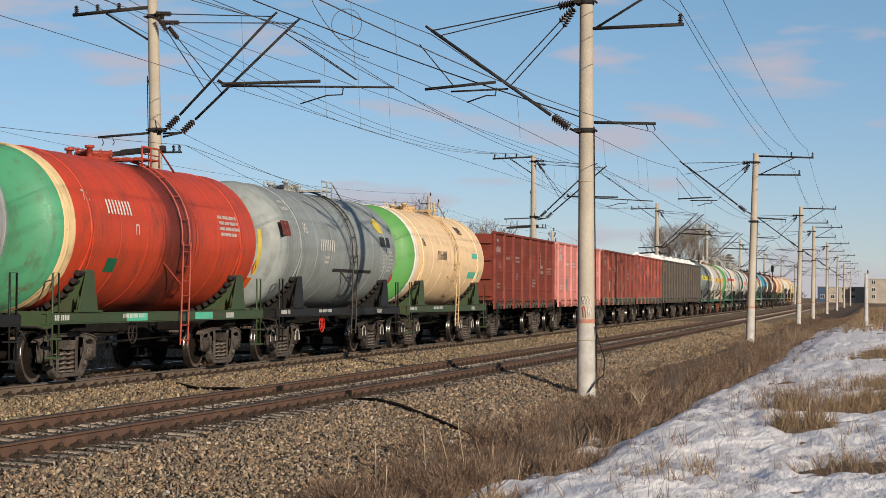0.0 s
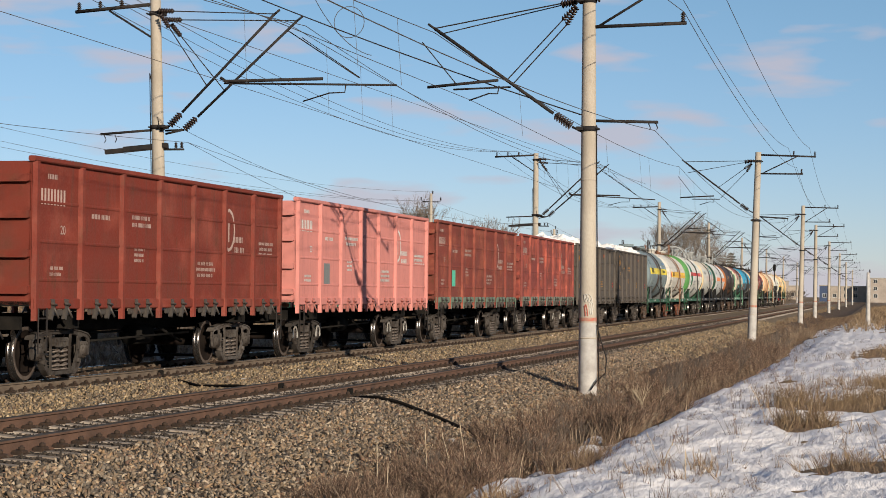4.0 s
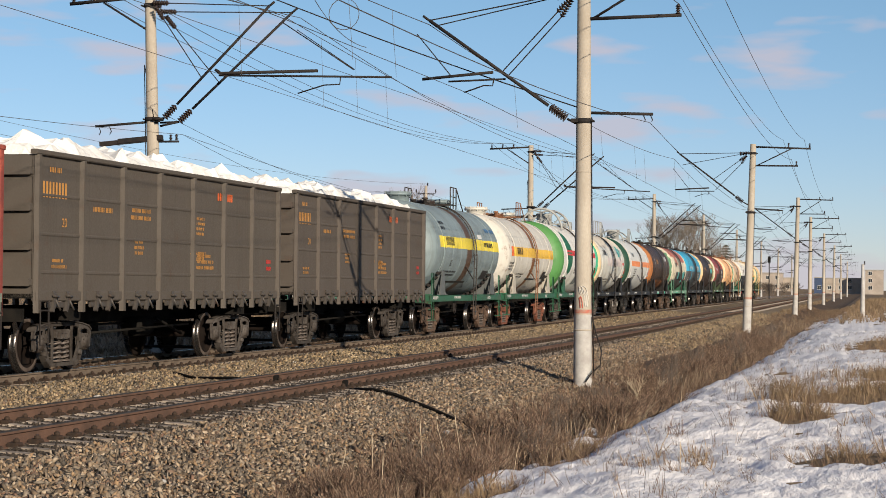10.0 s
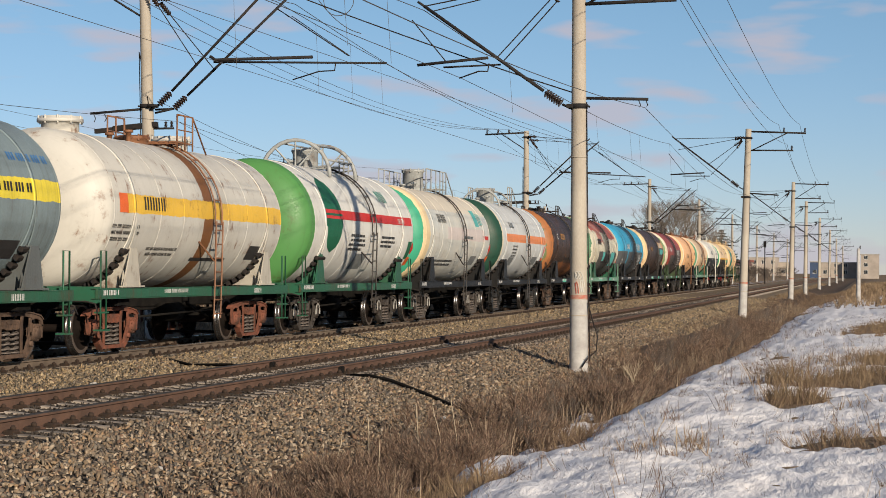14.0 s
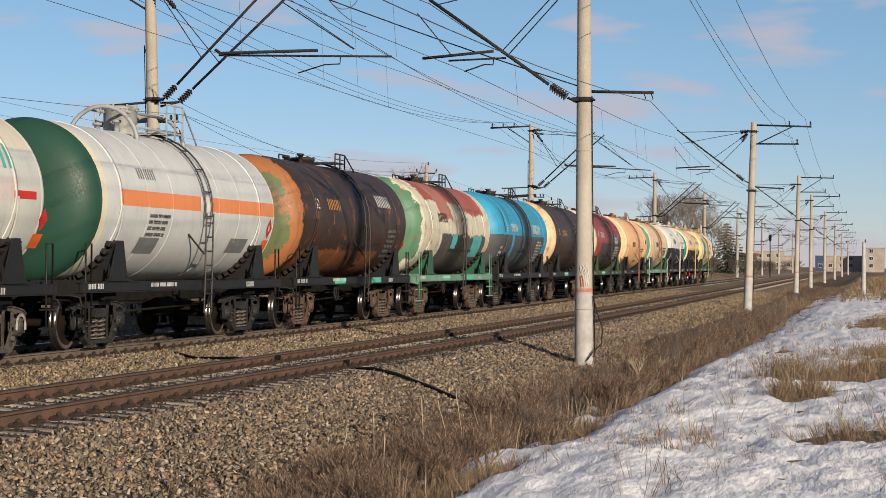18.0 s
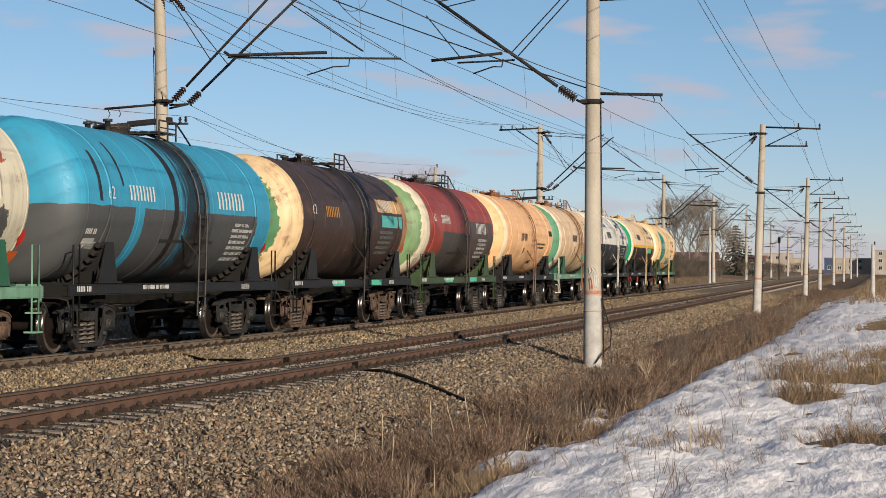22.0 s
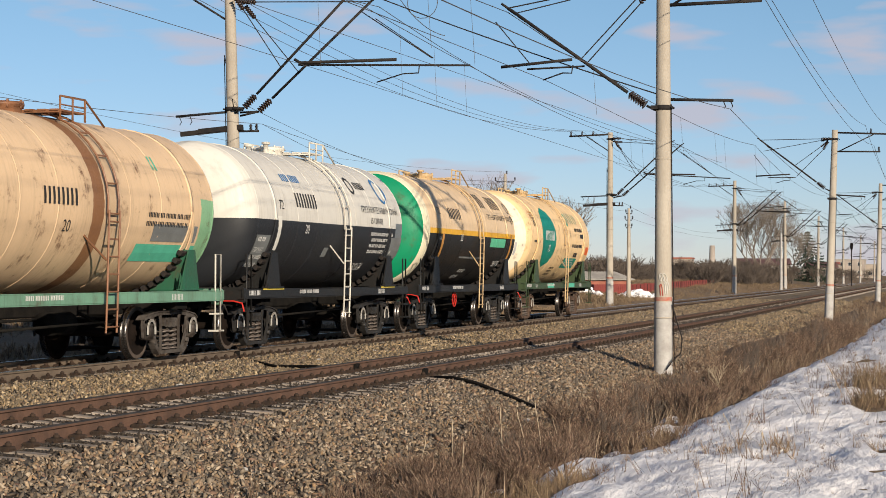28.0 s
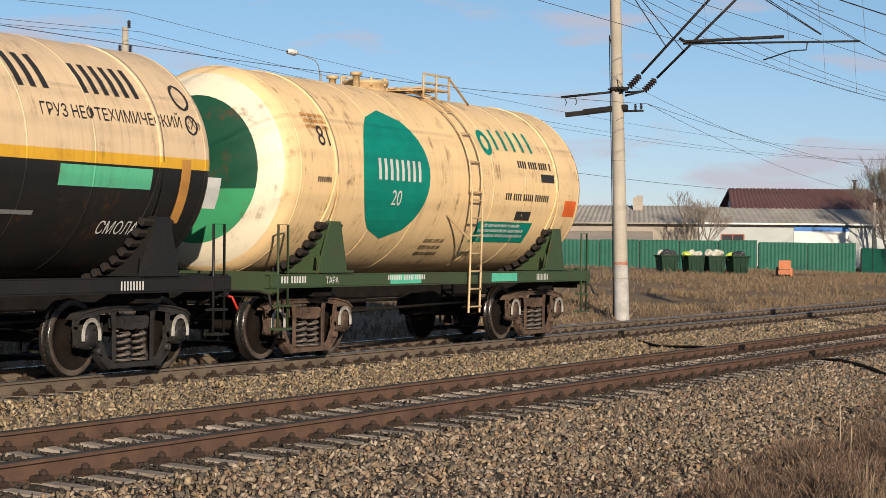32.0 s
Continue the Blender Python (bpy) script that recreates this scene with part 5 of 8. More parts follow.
        k.digits(-3.0, 2.75, 0.28, 8, "white"), k.words("62", -4.0, 2.75, 0.24, "white"), k.words("ПРОБЕГ", -4.78, 1.85, 0.12, "white"), k.lines(-4.78, 2.2, 0.6, 2, 0.1, "white", 41), k.digits(1.6, 2.72, 0.36, 8, "white"), k.lines(2.5, 2.45, 1.3, 7, 0.07, "white", 15), k.rect(-1.3, 1.6, 2.0, 2.06, "black"), k.hazard(4.9, 1.95, 0.15)
    elif i == 18:
        k.digits(-2.9, 2.75, 0.26, 8, "ochre"), k.words("62", -4.0, 2.8, 0.24, "white"), k.rect(2.2, 4.3, 2.6, 2.92, "cyan"), k.digits(2.2, 3.04, 0.28, 8, "white"), k.lines(2.0, 2.5, 1.6, 5, 0.08, "grey", 16), k.hazard(4.8, 2.0, 0.2)
    elif i == 19:
        k.digits(-2.8, 2.85, 0.26, 8, "white"), k.words("62", -3.8, 2.9, 0.24, "white"), k.digits(2.1, 2.62, 0.34, 8, "white"), k.lines(2.4, 2.45, 1.7, 5, 0.08, "white", 17), k.rect(-1.5, 2.0, 1.92, 2.0, "black"), k.hazard(4.9, 1.95, 0.15)
    elif i == 20:
        k.digits(-1.9, 2.5, 0.27, 8, "black"), k.words("20", -1.2, 2.05, 0.2, "black"), k.lines(1.4, 2.45, 2.0, 2, 0.08, "black", 18), k.rect(4.0, 4.7, 2.75, 2.95, "black"), k.lines(0.8, 1.8, 0.8, 1, 0.14, "black", 2), k.hazard(4.9, 1.95, 0.14)
    elif i == 21:
        k.digits(-1.8, 2.62, 0.27, 8, "black"), k.words("20", -1.1, 2.2, 0.2, "black"), k.lines(1.9, 2.6, 2.0, 2, 0.09, "black", 19), k.rect(1.8, 4.3, 1.75, 2.05, "mint"), k.rect(2.3, 4.2, 2.1, 2.4, "grey"), k.digits(2.5, 3.35, 0.24, 2, "mint"), k.words("72", -4.0, 3.2, 0.2, "black")
    elif i == 22:
        k.digits(-2.6, 2.92, 0.30, 8, "black"), k.words("72", -3.65, 2.85, 0.2, "black"), k.words("20", -2.1, 2.38, 0.2, "white"), k.lines(-3.1, 3.6, 1.3, 1, 0.16, "blue", 20), k.words("ГРУЗ НЕФТЕХИМИЧЕСКИЙ", 1.75, 2.95, 0.155, "black"), k.words("15-1210-03", 2.35, 2.7, 0.15, "black"), k.disc(1.55, 3.55, 0.2, 0.2, "black", inner=0.7), k.lines(1.9, 3.65, 1.0, 1, 0.17, "black", 4), k.disc(3.7, 3.5, 0.36, 0.3, "blue", inner=0.75), k.lines(2.4, 2.5, 1.9, 4, 0.08, "white", 21), k.words("СМОЛА", 1.9, 1.62, 0.16, "white"), k.rect(-4.8, -4.05, 1.7, 2.3, "grey"), k.lines(-4.75, 2.26, 0.6, 1, 0.09, "white", 22, 0.009), k.words("ПРОБЕГ", -4.75, 1.95, 0.1, "white", 0.009), k.lines(-4.75, 1.9, 0.6, 2, 0.09, "white", 43, 0.009), k.rect(-0.6, -0.3, 1.9, 2.1, "grey"), k.rect(3.9, 4.9, 1.95, 2.4, "grey")
    elif i == 23:
        k.digits(-2.6, 3.0, 0.29, 8, "black"), k.words("72", -3.7, 3.1, 0.2, "black"), k.words("20", -1.55, 2.42, 0.2, "white"), k.words("L4ВН", -3.8, 2.4, 0.1, "white"), k.digits(1.35, 3.42, 0.40, 3, "black"), k.digits(2.55, 3.42, 0.36, 6, "black"), k.words("ГРУЗ НЕФТЕХИМИЧЕСКИЙ «Х»", 1.6, 3.1, 0.155, "black"), k.words("СМОЛА", 2.9, 1.75, 0.16, "white"), k.disc(4.55, 3.5, 0.17, 0.17, "black", inner=0.75), k.disc(4.6, 3.15, 0.13, 0.13, "black", inner=0.75), k.rect(-1.1, 1.6, 1.95, 2.0, "grey"), k.lines(-0.3, 1.65, 0.7, 2, 0.09, "white", 23), k.rect(-3.4, -3.2, 1.9, 2.6, "ochre"), k.rect(4.3, 4.5, 1.9, 2.7, "ochre"), k.rect(4.9, 5.2, 2.1, 2.5, "white")
    elif i == 24:
        k.disc(-2.05, 2.72, 1.05, 0.98, "teal"), k.digits(-2.65, 2.62, 0.32, 8, "white", off=0.012), k.words("20", -2.2, 2.25, 0.24, "white", 0.012), k.words("81", -4.3, 3.05, 0.3, "black")
        k.disc(1.25, 3.38, 0.2, 0.22, "teal", inner=0.55), k.digits(1.62, 3.28, 0.34, 5, "teal", pitch=1.0), k.lines(2.2, 3.12, 1.5, 1, 0.13, "black", 24), k.lines(1.7, 2.55, 1.8, 1, 0.12, "black", 25), k.rect(3.2, 3.75, 2.78, 2.92, "black")
        k.rect(1.0, 3.1, 1.72, 2.06, "teal"), k.lines(1.1, 2.02, 1.9, 3, 0.05, "white", 26), k.lines(-4.6, 3.5, 0.8, 3, 0.05, "ochre", 27), k.lines(-4.4, 2.6, 0.5, 1, 0.08, "black", 28), k.rect(4.25, 4.75, 2.2, 2.48, "orange"), k.lines(-0.6, 1.75, 0.9, 3, 0.06, "black", 29), k.rect(2.3, 2.9, 2.1, 2.25, "black")


def gondola_signs(k, i):
    ink = {8: "ochre", 9: "ochre", 5: "white"}.get(i, "faded")
    k.digits(-6.05, 2.98, 0.27, 8, ink, off=0.006, pitch=0.46)
    k.lines(-5.8, 3.5, 0.5, 1, 0.09, ink, i), k.words("20", -5.3, 2.5, 0.16, ink), k.lines(-5.7, 1.95, 0.6, 2, 0.06, ink, i + 40)
    k.lines(-4.05, 2.9, 0.9, 1, 0.09, ink, i + 60), k.lines(-2.3, 2.95, 1.2, 2, 0.08, ink, i + 50), k.lines(-2.1, 2.35, 0.5, 3, 0.06, ink, i + 80), k.lines(1.1, 2.15, 1.1, 3, 0.07, ink, i + 70)
    if i in (4, 5, 6, 7):
        k.disc(3.0, 2.85, 0.36, 0.46, ink, inner=0.82), k.rect(2.96, 3.03, 2.6, 3.05, ink), k.lines(3.32, 2.72, 0.75, 2, 0.13, ink, i)
        k.lines(4.85, 2.65, 1.2, 3, 0.07, ink, i + 30)
    if i in (8, 9):
        k.lines(2.3, 3.45, 1.2, 1, 0.17, "orange", 7), k.lines(0.9, 2.9, 0.7, 4, 0.06, ink, 12), k.lines(0.8, 2.2, 0.9, 2, 0.07, ink, 14), k.lines(5.5, 2.1, 0.3, 2, 0.09, "red", 5)
    if i in (5, 6):
        k.rect(-4.1, -3.6, 1.7, 2.25, "grey" if i == 5 else "mint")


def sill_signs(k, i):
    ink = "white"
    k.lines(-5.3, 1.185, 0.8, 1, 0.10, ink, i + 200, 0.004), k.lines(-2.4, 1.185, 1.4, 1, 0.08, ink, i + 220, 0.004), k.digits(3.1, 1.06, 0.11, 8, ink, 0, 0.004)
    if i in (1, 15, 16, 18, 19, 24):
        k.rect(-2.2, -1.2, 1.05, 1.19, "mint", off=0.003), k.rect(1.3, 2.3, 1.05, 1.19, "mint", off=0.003)
    if i == 22:
        k.rect(-4.5, -3.3, 1.196, 1.222, "yellow", off=0.004), k.rect(3.3, 4.4, 1.196, 1.222, "yellow", off=0.004)
    if i == 24:
        k.words("ТАРА", -4.1, 1.075, 0.1, "white", 0.005)


place = 35.7 - 12.02
for i in range(25):
    if i in TANKS:
        label, zones, look_of, fit, fr, dims = TANKS[i]
        dims = dict(dims, **GEAR.get(i, {}))
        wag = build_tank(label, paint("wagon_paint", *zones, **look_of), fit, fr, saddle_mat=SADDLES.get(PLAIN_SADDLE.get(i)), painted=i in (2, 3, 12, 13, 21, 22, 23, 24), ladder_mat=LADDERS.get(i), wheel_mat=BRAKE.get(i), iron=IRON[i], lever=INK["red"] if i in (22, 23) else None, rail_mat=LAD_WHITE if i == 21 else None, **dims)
        tank_signs(Skin(wag, dims.get("radius", 1.5) + 0.002, 2.68), i)
        sill_signs(Skin(wag, flat=1.465), i)
        half_len = 6.01
    else:
        label, base, load, look_of = GONDOLAS[i]
        wag = build_gondola(label, paint("wagon_paint", base, rough=0.75, **look_of), load, rail_mat=RAILS.get(i), painted=i in (5, 7), latch_mat=LATCH_PINK if i == 5 else LATCH_DIRTY)
        gondola_signs(Skin(wag, flat=1.476), i)
        half_len = 6.96
    if i == 0:
        place = 35.7 - 12.02 - half_len
    place += half_len
    WAGONS.append((wag, place))
    place += half_len


# ---- masts of the overhead line ----
def insulator(s, a, b, r=0.075, mi=1):
    """A string of ribbed porcelain between two points."""
    a, b = Vector(a), Vector(b)
    n = max(4, int((b - a).length / 0.06))
    for i in range(n):
        s.rod(a.lerp(b, i / n), a.lerp(b, (i + 0.7) / n), r, mi, 9, r * 0.5)
    s.rod(a, b, 0.022, mi, 5)


def mast_shaft_mesh(base, top, r0=0.20, r1=0.135):
    s = Shape()
    n = 14
    prof = [(base - 0.6 + (top - base + 0.6) * i / n, r0 + (r1 - r0) * i / n) for i in range(n + 1)] + [(top, 0.0)]
    s.lathe(prof, "Z", k=20)
    return s.mesh("shaft", POLE)


def mast_radius(z, base, top):
    return 0.20 - 0.065 * (z - base + 0.6) / (top - base + 0.6)


def cantilever(m, e, y, low, tip, tie, hang):
    """One bracket: strut with its insulator, tie rods from the mast head, and a hanging stay."""
    q = Shape()
    a, b = Vector((e * low[0], y, low[1])), Vector((e * tip[0], y, tip[1]))
    d = (b - a).normalized()
    q.rod((e * 0.14, y * 0.6, low[1] - 0.1), a, 0.03, 0, 6)
    insulator(q, a + d * 0.04, a + d * 0.46, 0.105)
    q.rod(a + d * 0.5, b, 0.036, 0, 8)
    q.rod(b - d * 0.02, b + Vector((e * 0.14, 0, 0.10)), 0.03, 0, 6)
    part("strut", q.mesh("strut", STEEL, INSUL), m, "steel tube strut on a porcelain insulator")
    q = Shape()
    c = Vector((e * 0.2, y, tie))
    w = (b - c).normalized()
    q.rod((e * 0.12, y * 0.6, tie), c, 0.03, 0, 6)
    insulator(q, c, c + w * 0.42, 0.075)
    q.rod(c + w * 0.4, b, 0.015, 0, 5)
    part("tie_rod", q.mesh("tie_rod", STEEL, INSUL), m)
    q = Shape()
    h = a.lerp(b, hang)
    c = Vector((e * 0.28, y * 1.4, tie - 0.12))
    w = (h - c).normalized()
    insulator(q, c, c + w * 0.42, 0.075)
    q.rod(c + w * 0.4, h, 0.014, 0, 5)
    part("stay", q.mesh("stay", STEEL, INSUL), m)
    return a, b, h


def bar(name, m, pts, r=0.03, extra=None, label=""):
    q = Shape()
    q.path(pts, r, 0, 6)
    if extra:
        extra(q)
    return part(name, q.mesh(name, STEEL, INSUL), m, label)


def mast(a, y, base, top, near, label, lean=0.0, lift=0.0):
    """A round concrete mast. near: the row beside the camera's track, whose bracket reaches left; the far row reaches right."""
    e = -1 if near else 1
    at = Matrix.Translation(on_line(a, y)) @ Matrix.Rotation(radians(lean), 4, "Y") @ Matrix.Rotation(math.atan(-slope(y)), 4, "Z")
    m = thing("overhead_line_mast", label, "mast", "overhead line masts", at=at)
    part("shaft", mast_shaft_mesh(base, top), m)
    R = lambda z: mast_radius(z, base, top)
    q = Shape()
    q.lathe([(base - 0.3, R(base - 0.3) + 0.004), (base + 1.42, R(base + 1.42) + 0.004)], "Z", k=20)
    part("whitewash", q.mesh("whitewash", WHITEWASH), m, "whitewashed foot of the mast")
    q = Shape()
    q.lathe([(base + 1.45, R(base + 1.45) + 0.005), (base + 1.53, R(base + 1.53) + 0.005)], "Z", k=20)
    part("red_band", q.mesh("red_band", REDBAND), m)
    for z in (base + 1.1, 4.0):
        q = Shape()
        q.lathe([(z - 0.015, R(z)), (z - 0.015, R(z) + 0.008), (z + 0.015, R(z) + 0.008), (z + 0.015, R(z))], "Z", k=20)
        part("hoop", q.mesh("hoop", POLE), m)
    zl, zt = (5.15, 7.78) if near else (5.95, 8.85)
    for z in (zl - 0.08, zt):
        q = Shape()
        q.lathe([(z - 0.05, R(z)), (z - 0.05, R(z) + 0.03), (z + 0.05, R(z) + 0.03), (z + 0.05, R(z))], "Z", k=12)
        q.box((e * 0.16, 0, z), (0.14, 0.42, 0.08))
        q.rod((-e * 0.2, -0.12, z), (-e * 0.2, 0.12, z), 0.025, 0, 6)
        part("clamp", q.mesh("clamp", STEEL), m)
    if near:
        cantilever(m, e, 0.0, (0.35, 5.12 + lift), (3.35, 7.28 + lift), 7.8, 0.47)
        q = Shape()
        q.rod((-3.2, 0.1, 7.18), (-0.62, 0.15, 7.72), 0.013, 0, 5)
        insulator(q, (-0.6, 0.15, 7.72), (-0.25, 0.12, 7.79), 0.075)
        insulator(q, (-0.3, 0.2, 7.66), (-0.52, 0.2, 7.3), 0.075)
        q.rod((-0.52, 0.2, 7.3), (-1.65, 0.1, 6.06), 0.014, 0, 5)
        part("tie_rod", q.mesh("tie_rod", STEEL, INSUL), m)
        bar("registration_arm", m, [(-1.95, 0, 6.14), (-3.5, 0, 6.02)], 0.034)
        bar("registration_arm", m, [(-1.7, 0.1, 6.0), (-2.95, 0.1, 5.97)], 0.022)
        bar("steady_arm", m, [(-1.93, 0, 6.02), (-1.96, 0, 5.85), (-2.15, 0, 5.86), (-2.58, 0, 5.72)], 0.016)
        bar("hanger", m, [(-3.62, 0, 6.99), (-2.87, 0, 6.08)], 0.013)
        bar("feeder_arm", m, [(0.1, 0, 7.22), (2.05, 0, 7.25)], 0.04, lambda q: insulator(q, (1.98, 0, 7.28), (1.98, 0, 7.48), 0.06))
        bar("feeder_arm", m, [(0.1, 0, top - 0.12), (2.6, 0, top - 0.15)], 0.045, lambda q: [insulator(q, (x, 0, top - 0.1), (x, 0, top + 0.1), 0.055) for x in (1.6, 2.55)])
        bar("brace", m, [(0.15, 0, 7.2), (1.75, 0, top - 0.16)], 0.028)
        bar("lower_arm", m, [(-0.15, 0.1, 5.26), (1.45, 0.1, 5.2)], 0.035, lambda q: [q.path([(x, 0.1, 5.18), (x + 0.04, 0.1, 5.08), (x, 0.1, 5.02), (x - 0.05, 0.1, 5.08)], 0.012, 0, 5) for x in (1.25, 1.4)])
    else:
        cantilever(m, e, -0.25, (0.42, 5.86), (3.35, 8.62), 8.88, 0.36)
        cantilever(m, e, 0.30, (0.62, 5.80), (3.78, 8.5), 8.72, 0.36)
        bar("clamp_bar", m, [(0.1, -0.25, 5.84), (0.42, -0.25, 5.86)], 0.03)
        bar("clamp_bar", m, [(0.1, 0.3, 5.80), (0.62, 0.3, 5.80)], 0.03)
        bar("registration_arm", m, [(1.85, -0.25, 7.05), (2.0, -0.25, 6.95), (4.6, -0.25, 6.89)], 0.045)
        bar("registration_arm", m, [(1.75, 0.3, 6.97), (6.4, 0.3, 6.70)], 0.03)
        bar("steady_arm", m, [(5.05, 0.3, 6.78), (5.02, 0.3, 6.58), (4.6, 0.3, 6.58), (3.89, 0.3, 6.40)], 0.018)
        bar("hanger", m, [(3.5, 0.3, 8.27), (5.4, 0.3, 6.94)], 0.016)
        bar("hanger", m, [(3.9, 0.3, 8.05), (5.43, 0.3, 6.94)], 0.012)
        bar("feeder_arm", m, [(-2.25, 0, 9.02), (-0.1, 0, 9.1)], 0.05, lambda q: [insulator(q, (x, 0, 9.06), (x, 0, 9.27), 0.065) for x in (-2.15, -1.55, -0.95)])
        bar("brace", m, [(-1.3, 0, 9.0), (-0.15, 0, 8.25)], 0.03)
        bar("lower_arm", m, [(-1.6, 0, 5.75), (-0.15, 0, 5.8)], 0.035, lambda q: [q.path([(x, 0, 5.72), (x + 0.05, 0, 5.6), (x, 0, 5.52)], 0.012, 0, 5) for x in (-1.5, -1.2)])
        q = Shape()
        q.box((-0.6, 0, 5.32), (1.75, 0.12, 0.12), turn=Matrix.Rotation(radians(-3), 3, "Y"))
        q.box((-0.35, 0.02, 5.36), (1.2, 0.2, 0.12), turn=Matrix.Rotation(radians(-3), 3, "Y"))
        part("cable_trough", q.mesh("cable_trough", STEEL), m)
        bar("lower_arm", m, [(0.1, 0, 5.28), (0.72, 0, 5.26)], 0.03, lambda q: [insulator(q, (x, 0, 5.3), (x, 0, 5.45), 0.05) for x in (0.5, 0.66)])
    bar("earth_wire", m, [(0.24 * (1 if near else -1), -0.05, base + 0.1), (R(3) + 0.02, -0.04, 3.0), (R(zl) + 0.015, -0.03, zl)] if near else [(-R(2) - 0.03, -0.05, base + 0.1), (-R(4) - 0.02, -0.04, 4.0), (-R(7) - 0.03, -0.03, 7.3), (0.1, -R(6), 5.9)], 0.012)
    return m


NEAR = [(6.9, -9.0, -0.5, 8.3), (6.9, 40.4, -0.42, 8.3), (6.9, 90.0, -0.35, 8.2), (6.9, 148.5, -0.3, 8.45), (6.9, 184.0, -0.3, 8.3), (6.9, 239.0, -0.3, 8.3), (6.9, 304.0, -0.3, 8.3), (6.9, 380.0, -0.3, 8.3), (6.9, 480.0, -0.3, 8.3)]
FAR = [(19.3, -6.0, -0.3, 9.3), (19.3, 47.5, -0.2, 9.4), (19.3, 103.0, -0.1, 9.2), (19.3, 164.0, 0.0, 9.5), (19.3, 215.0, 0.1, 9.7), (19.3, 268.0, 0.1, 9.6), (19.3, 330.0, 0.1, 9.6), (19.3, 390.0, 0.1, 9.6), (19.3, 460.0, 0.1, 9.6)]
for k, (a, y, b, tp) in enumerate(NEAR):
    mast(a, y, b, tp, True, "round concrete overhead-line mast with whitewashed foot beside the tracks", (0, -0.2, 1.7, 1.2, 0.5, 0.3, 0.8, -0.4, 0.2)[k], 0.4 if k > 1 else 0.0)
for k, (a, y, b, tp) in enumerate(FAR):
    mast(a, y, b, tp, False, "round concrete overhead-line mast across the tracks", (0, -1.8, 0.0, 0.2, -0.4, 0.3, 0, 0.5, 0)[k])


# ---- wires ----
def wire_run(name, label, nodes, sag, r, droppers=None, group="overhead wires"):
    """A wire hung from mast to mast; nodes: (a, y, z). droppers: the height of the wire that it carries."""
    q = Shape()
    pts = []
    for (a0, y0, z0), (a1, y1, z1) in zip(nodes, nodes[1:]):
        n = 16 if y0 < 120 else 7
        k = sag * ((y1 - y0) / 50.0) ** 2
        for i in range(n):
            t = i / n
            y = y0 + (y1 - y0) * t
            pts.append(on_line(a0 + (a1 - a0) * t, y, z0 + (z1 - z0) * t - 4 * k * t * (1 - t)))
    pts.append(on_line(*nodes[-1]))
    q.path(pts, r * 0.76, 0, 5)
    w = thing(name, label, "wire", group)
    part("span", q.mesh("span", WIRE), w)
    if droppers:
        for p in pts:
            if 12 < p[1] < 110 and round(p[1] * 7) % 3 == 0:
                d = Shape()
                d.rod(p, (p[0] + droppers[1], p[1], droppers[0]), 0.004, 0, 4)
                part("dropper", d.mesh("dropper", WIRE), w)
    return w




def graffiti(a, y, base):
    """Scrawled paint marks above the mast's red band, with no word in them."""
    g = bpy.data.objects["overhead_line_mast.001"]
    turn = math.atan2(-y, a)
    r = mast_radius(base + 1.9, base, 8.3) + 0.006
    for ink, x0, z0, wide, high, loops in (("scrawl_white", 0.35, base + 1.72, 0.30, 0.13, 2.2), ("scrawl_white", -0.05, base + 1.94, 0.55, 0.08, 2.6), ("scrawl_red", -0.25, base + 1.68, 0.25, 0.12, 1.6)):
        q = Shape()
        pts = []
        for j in range(40):
            u = j / 39
            b = turn + x0 + wide * (u - 0.5) * 1.6 + wide * 0.35 * math.sin(6.283 * loops * u)
            pts.append((r * math.cos(b), r * math.sin(b), z0 + high * math.cos(6.283 * loops * u + 0.6)))
        q.path(pts, 0.010, 0, 5)
        part("scrawl", q.mesh("scrawl", SCRAWL[ink]), g, "scrawled paint line")


SCRAWL = {"scrawl_white": plain("scrawl_white_paint", (0.55, 0.53, 0.48), 0.8), "scrawl_red": plain("scrawl_red_paint", (0.38, 0.10, 0.07), 0.8)}
graffiti(*NEAR[1][:3])
bar("earth_cable", bpy.data.objects["overhead_line_mast.001"], [(0.2, -0.08, 0.95), (0.30, -0.1, 0.6), (0.42, -0.15, 0.25), (0.40, -0.2, -0.05), (0.22, -0.22, -0.22), (0.1, -0.25, -0.40)], 0.014, None, "black earthing cable hanging beside the mast's foot")

yn, yf = [n[1] for n in NEAR], [n[1] for n in FAR]
wire_run("messenger_wire", "dark messenger wire sagging over the empty track", [(10.28, y, 7.18 if k < 2 else 7.55) for k, y in enumerate(yn)], 0.5, 0.012, (5.72, 0.1))
wire_run("contact_wire", "copper contact wire over the empty track", [(10.2 - (0.72 if k % 2 else 0), y, 5.72) for k, y in enumerate(yn)], 0.03, 0.009)
wire_run("messenger_wire", "dark messenger wire sagging over the train's track", [(15.95, y, 8.5) for y in yf], 0.55, 0.012, (6.47, 0.1))
wire_run("contact_wire", "copper contact wire over the train's track", [(15.4 + (0.5 if k % 2 else 0), y, 6.47) for k, y in enumerate(yf)], 0.03, 0.009)
wire_run("messenger_wire", "second messenger wire of the overlapping span", [(15.45, y, 8.42) for y in yf[:4]], 0.8, 0.012)
wire_run("contact_wire", "second contact wire of the overlapping span", [(14.3, yf[0], 6.6), (13.9, yf[1], 6.86), (13.3, yf[2], 7.5)], 0.05, 0.009)
for x in (0.95, 1.55, 2.15):
    wire_run("feeder_wire", "bare feeder wire on the far masts", [(19.3 + x, y, 9.3) for y in yf], 0.85, 0.011)
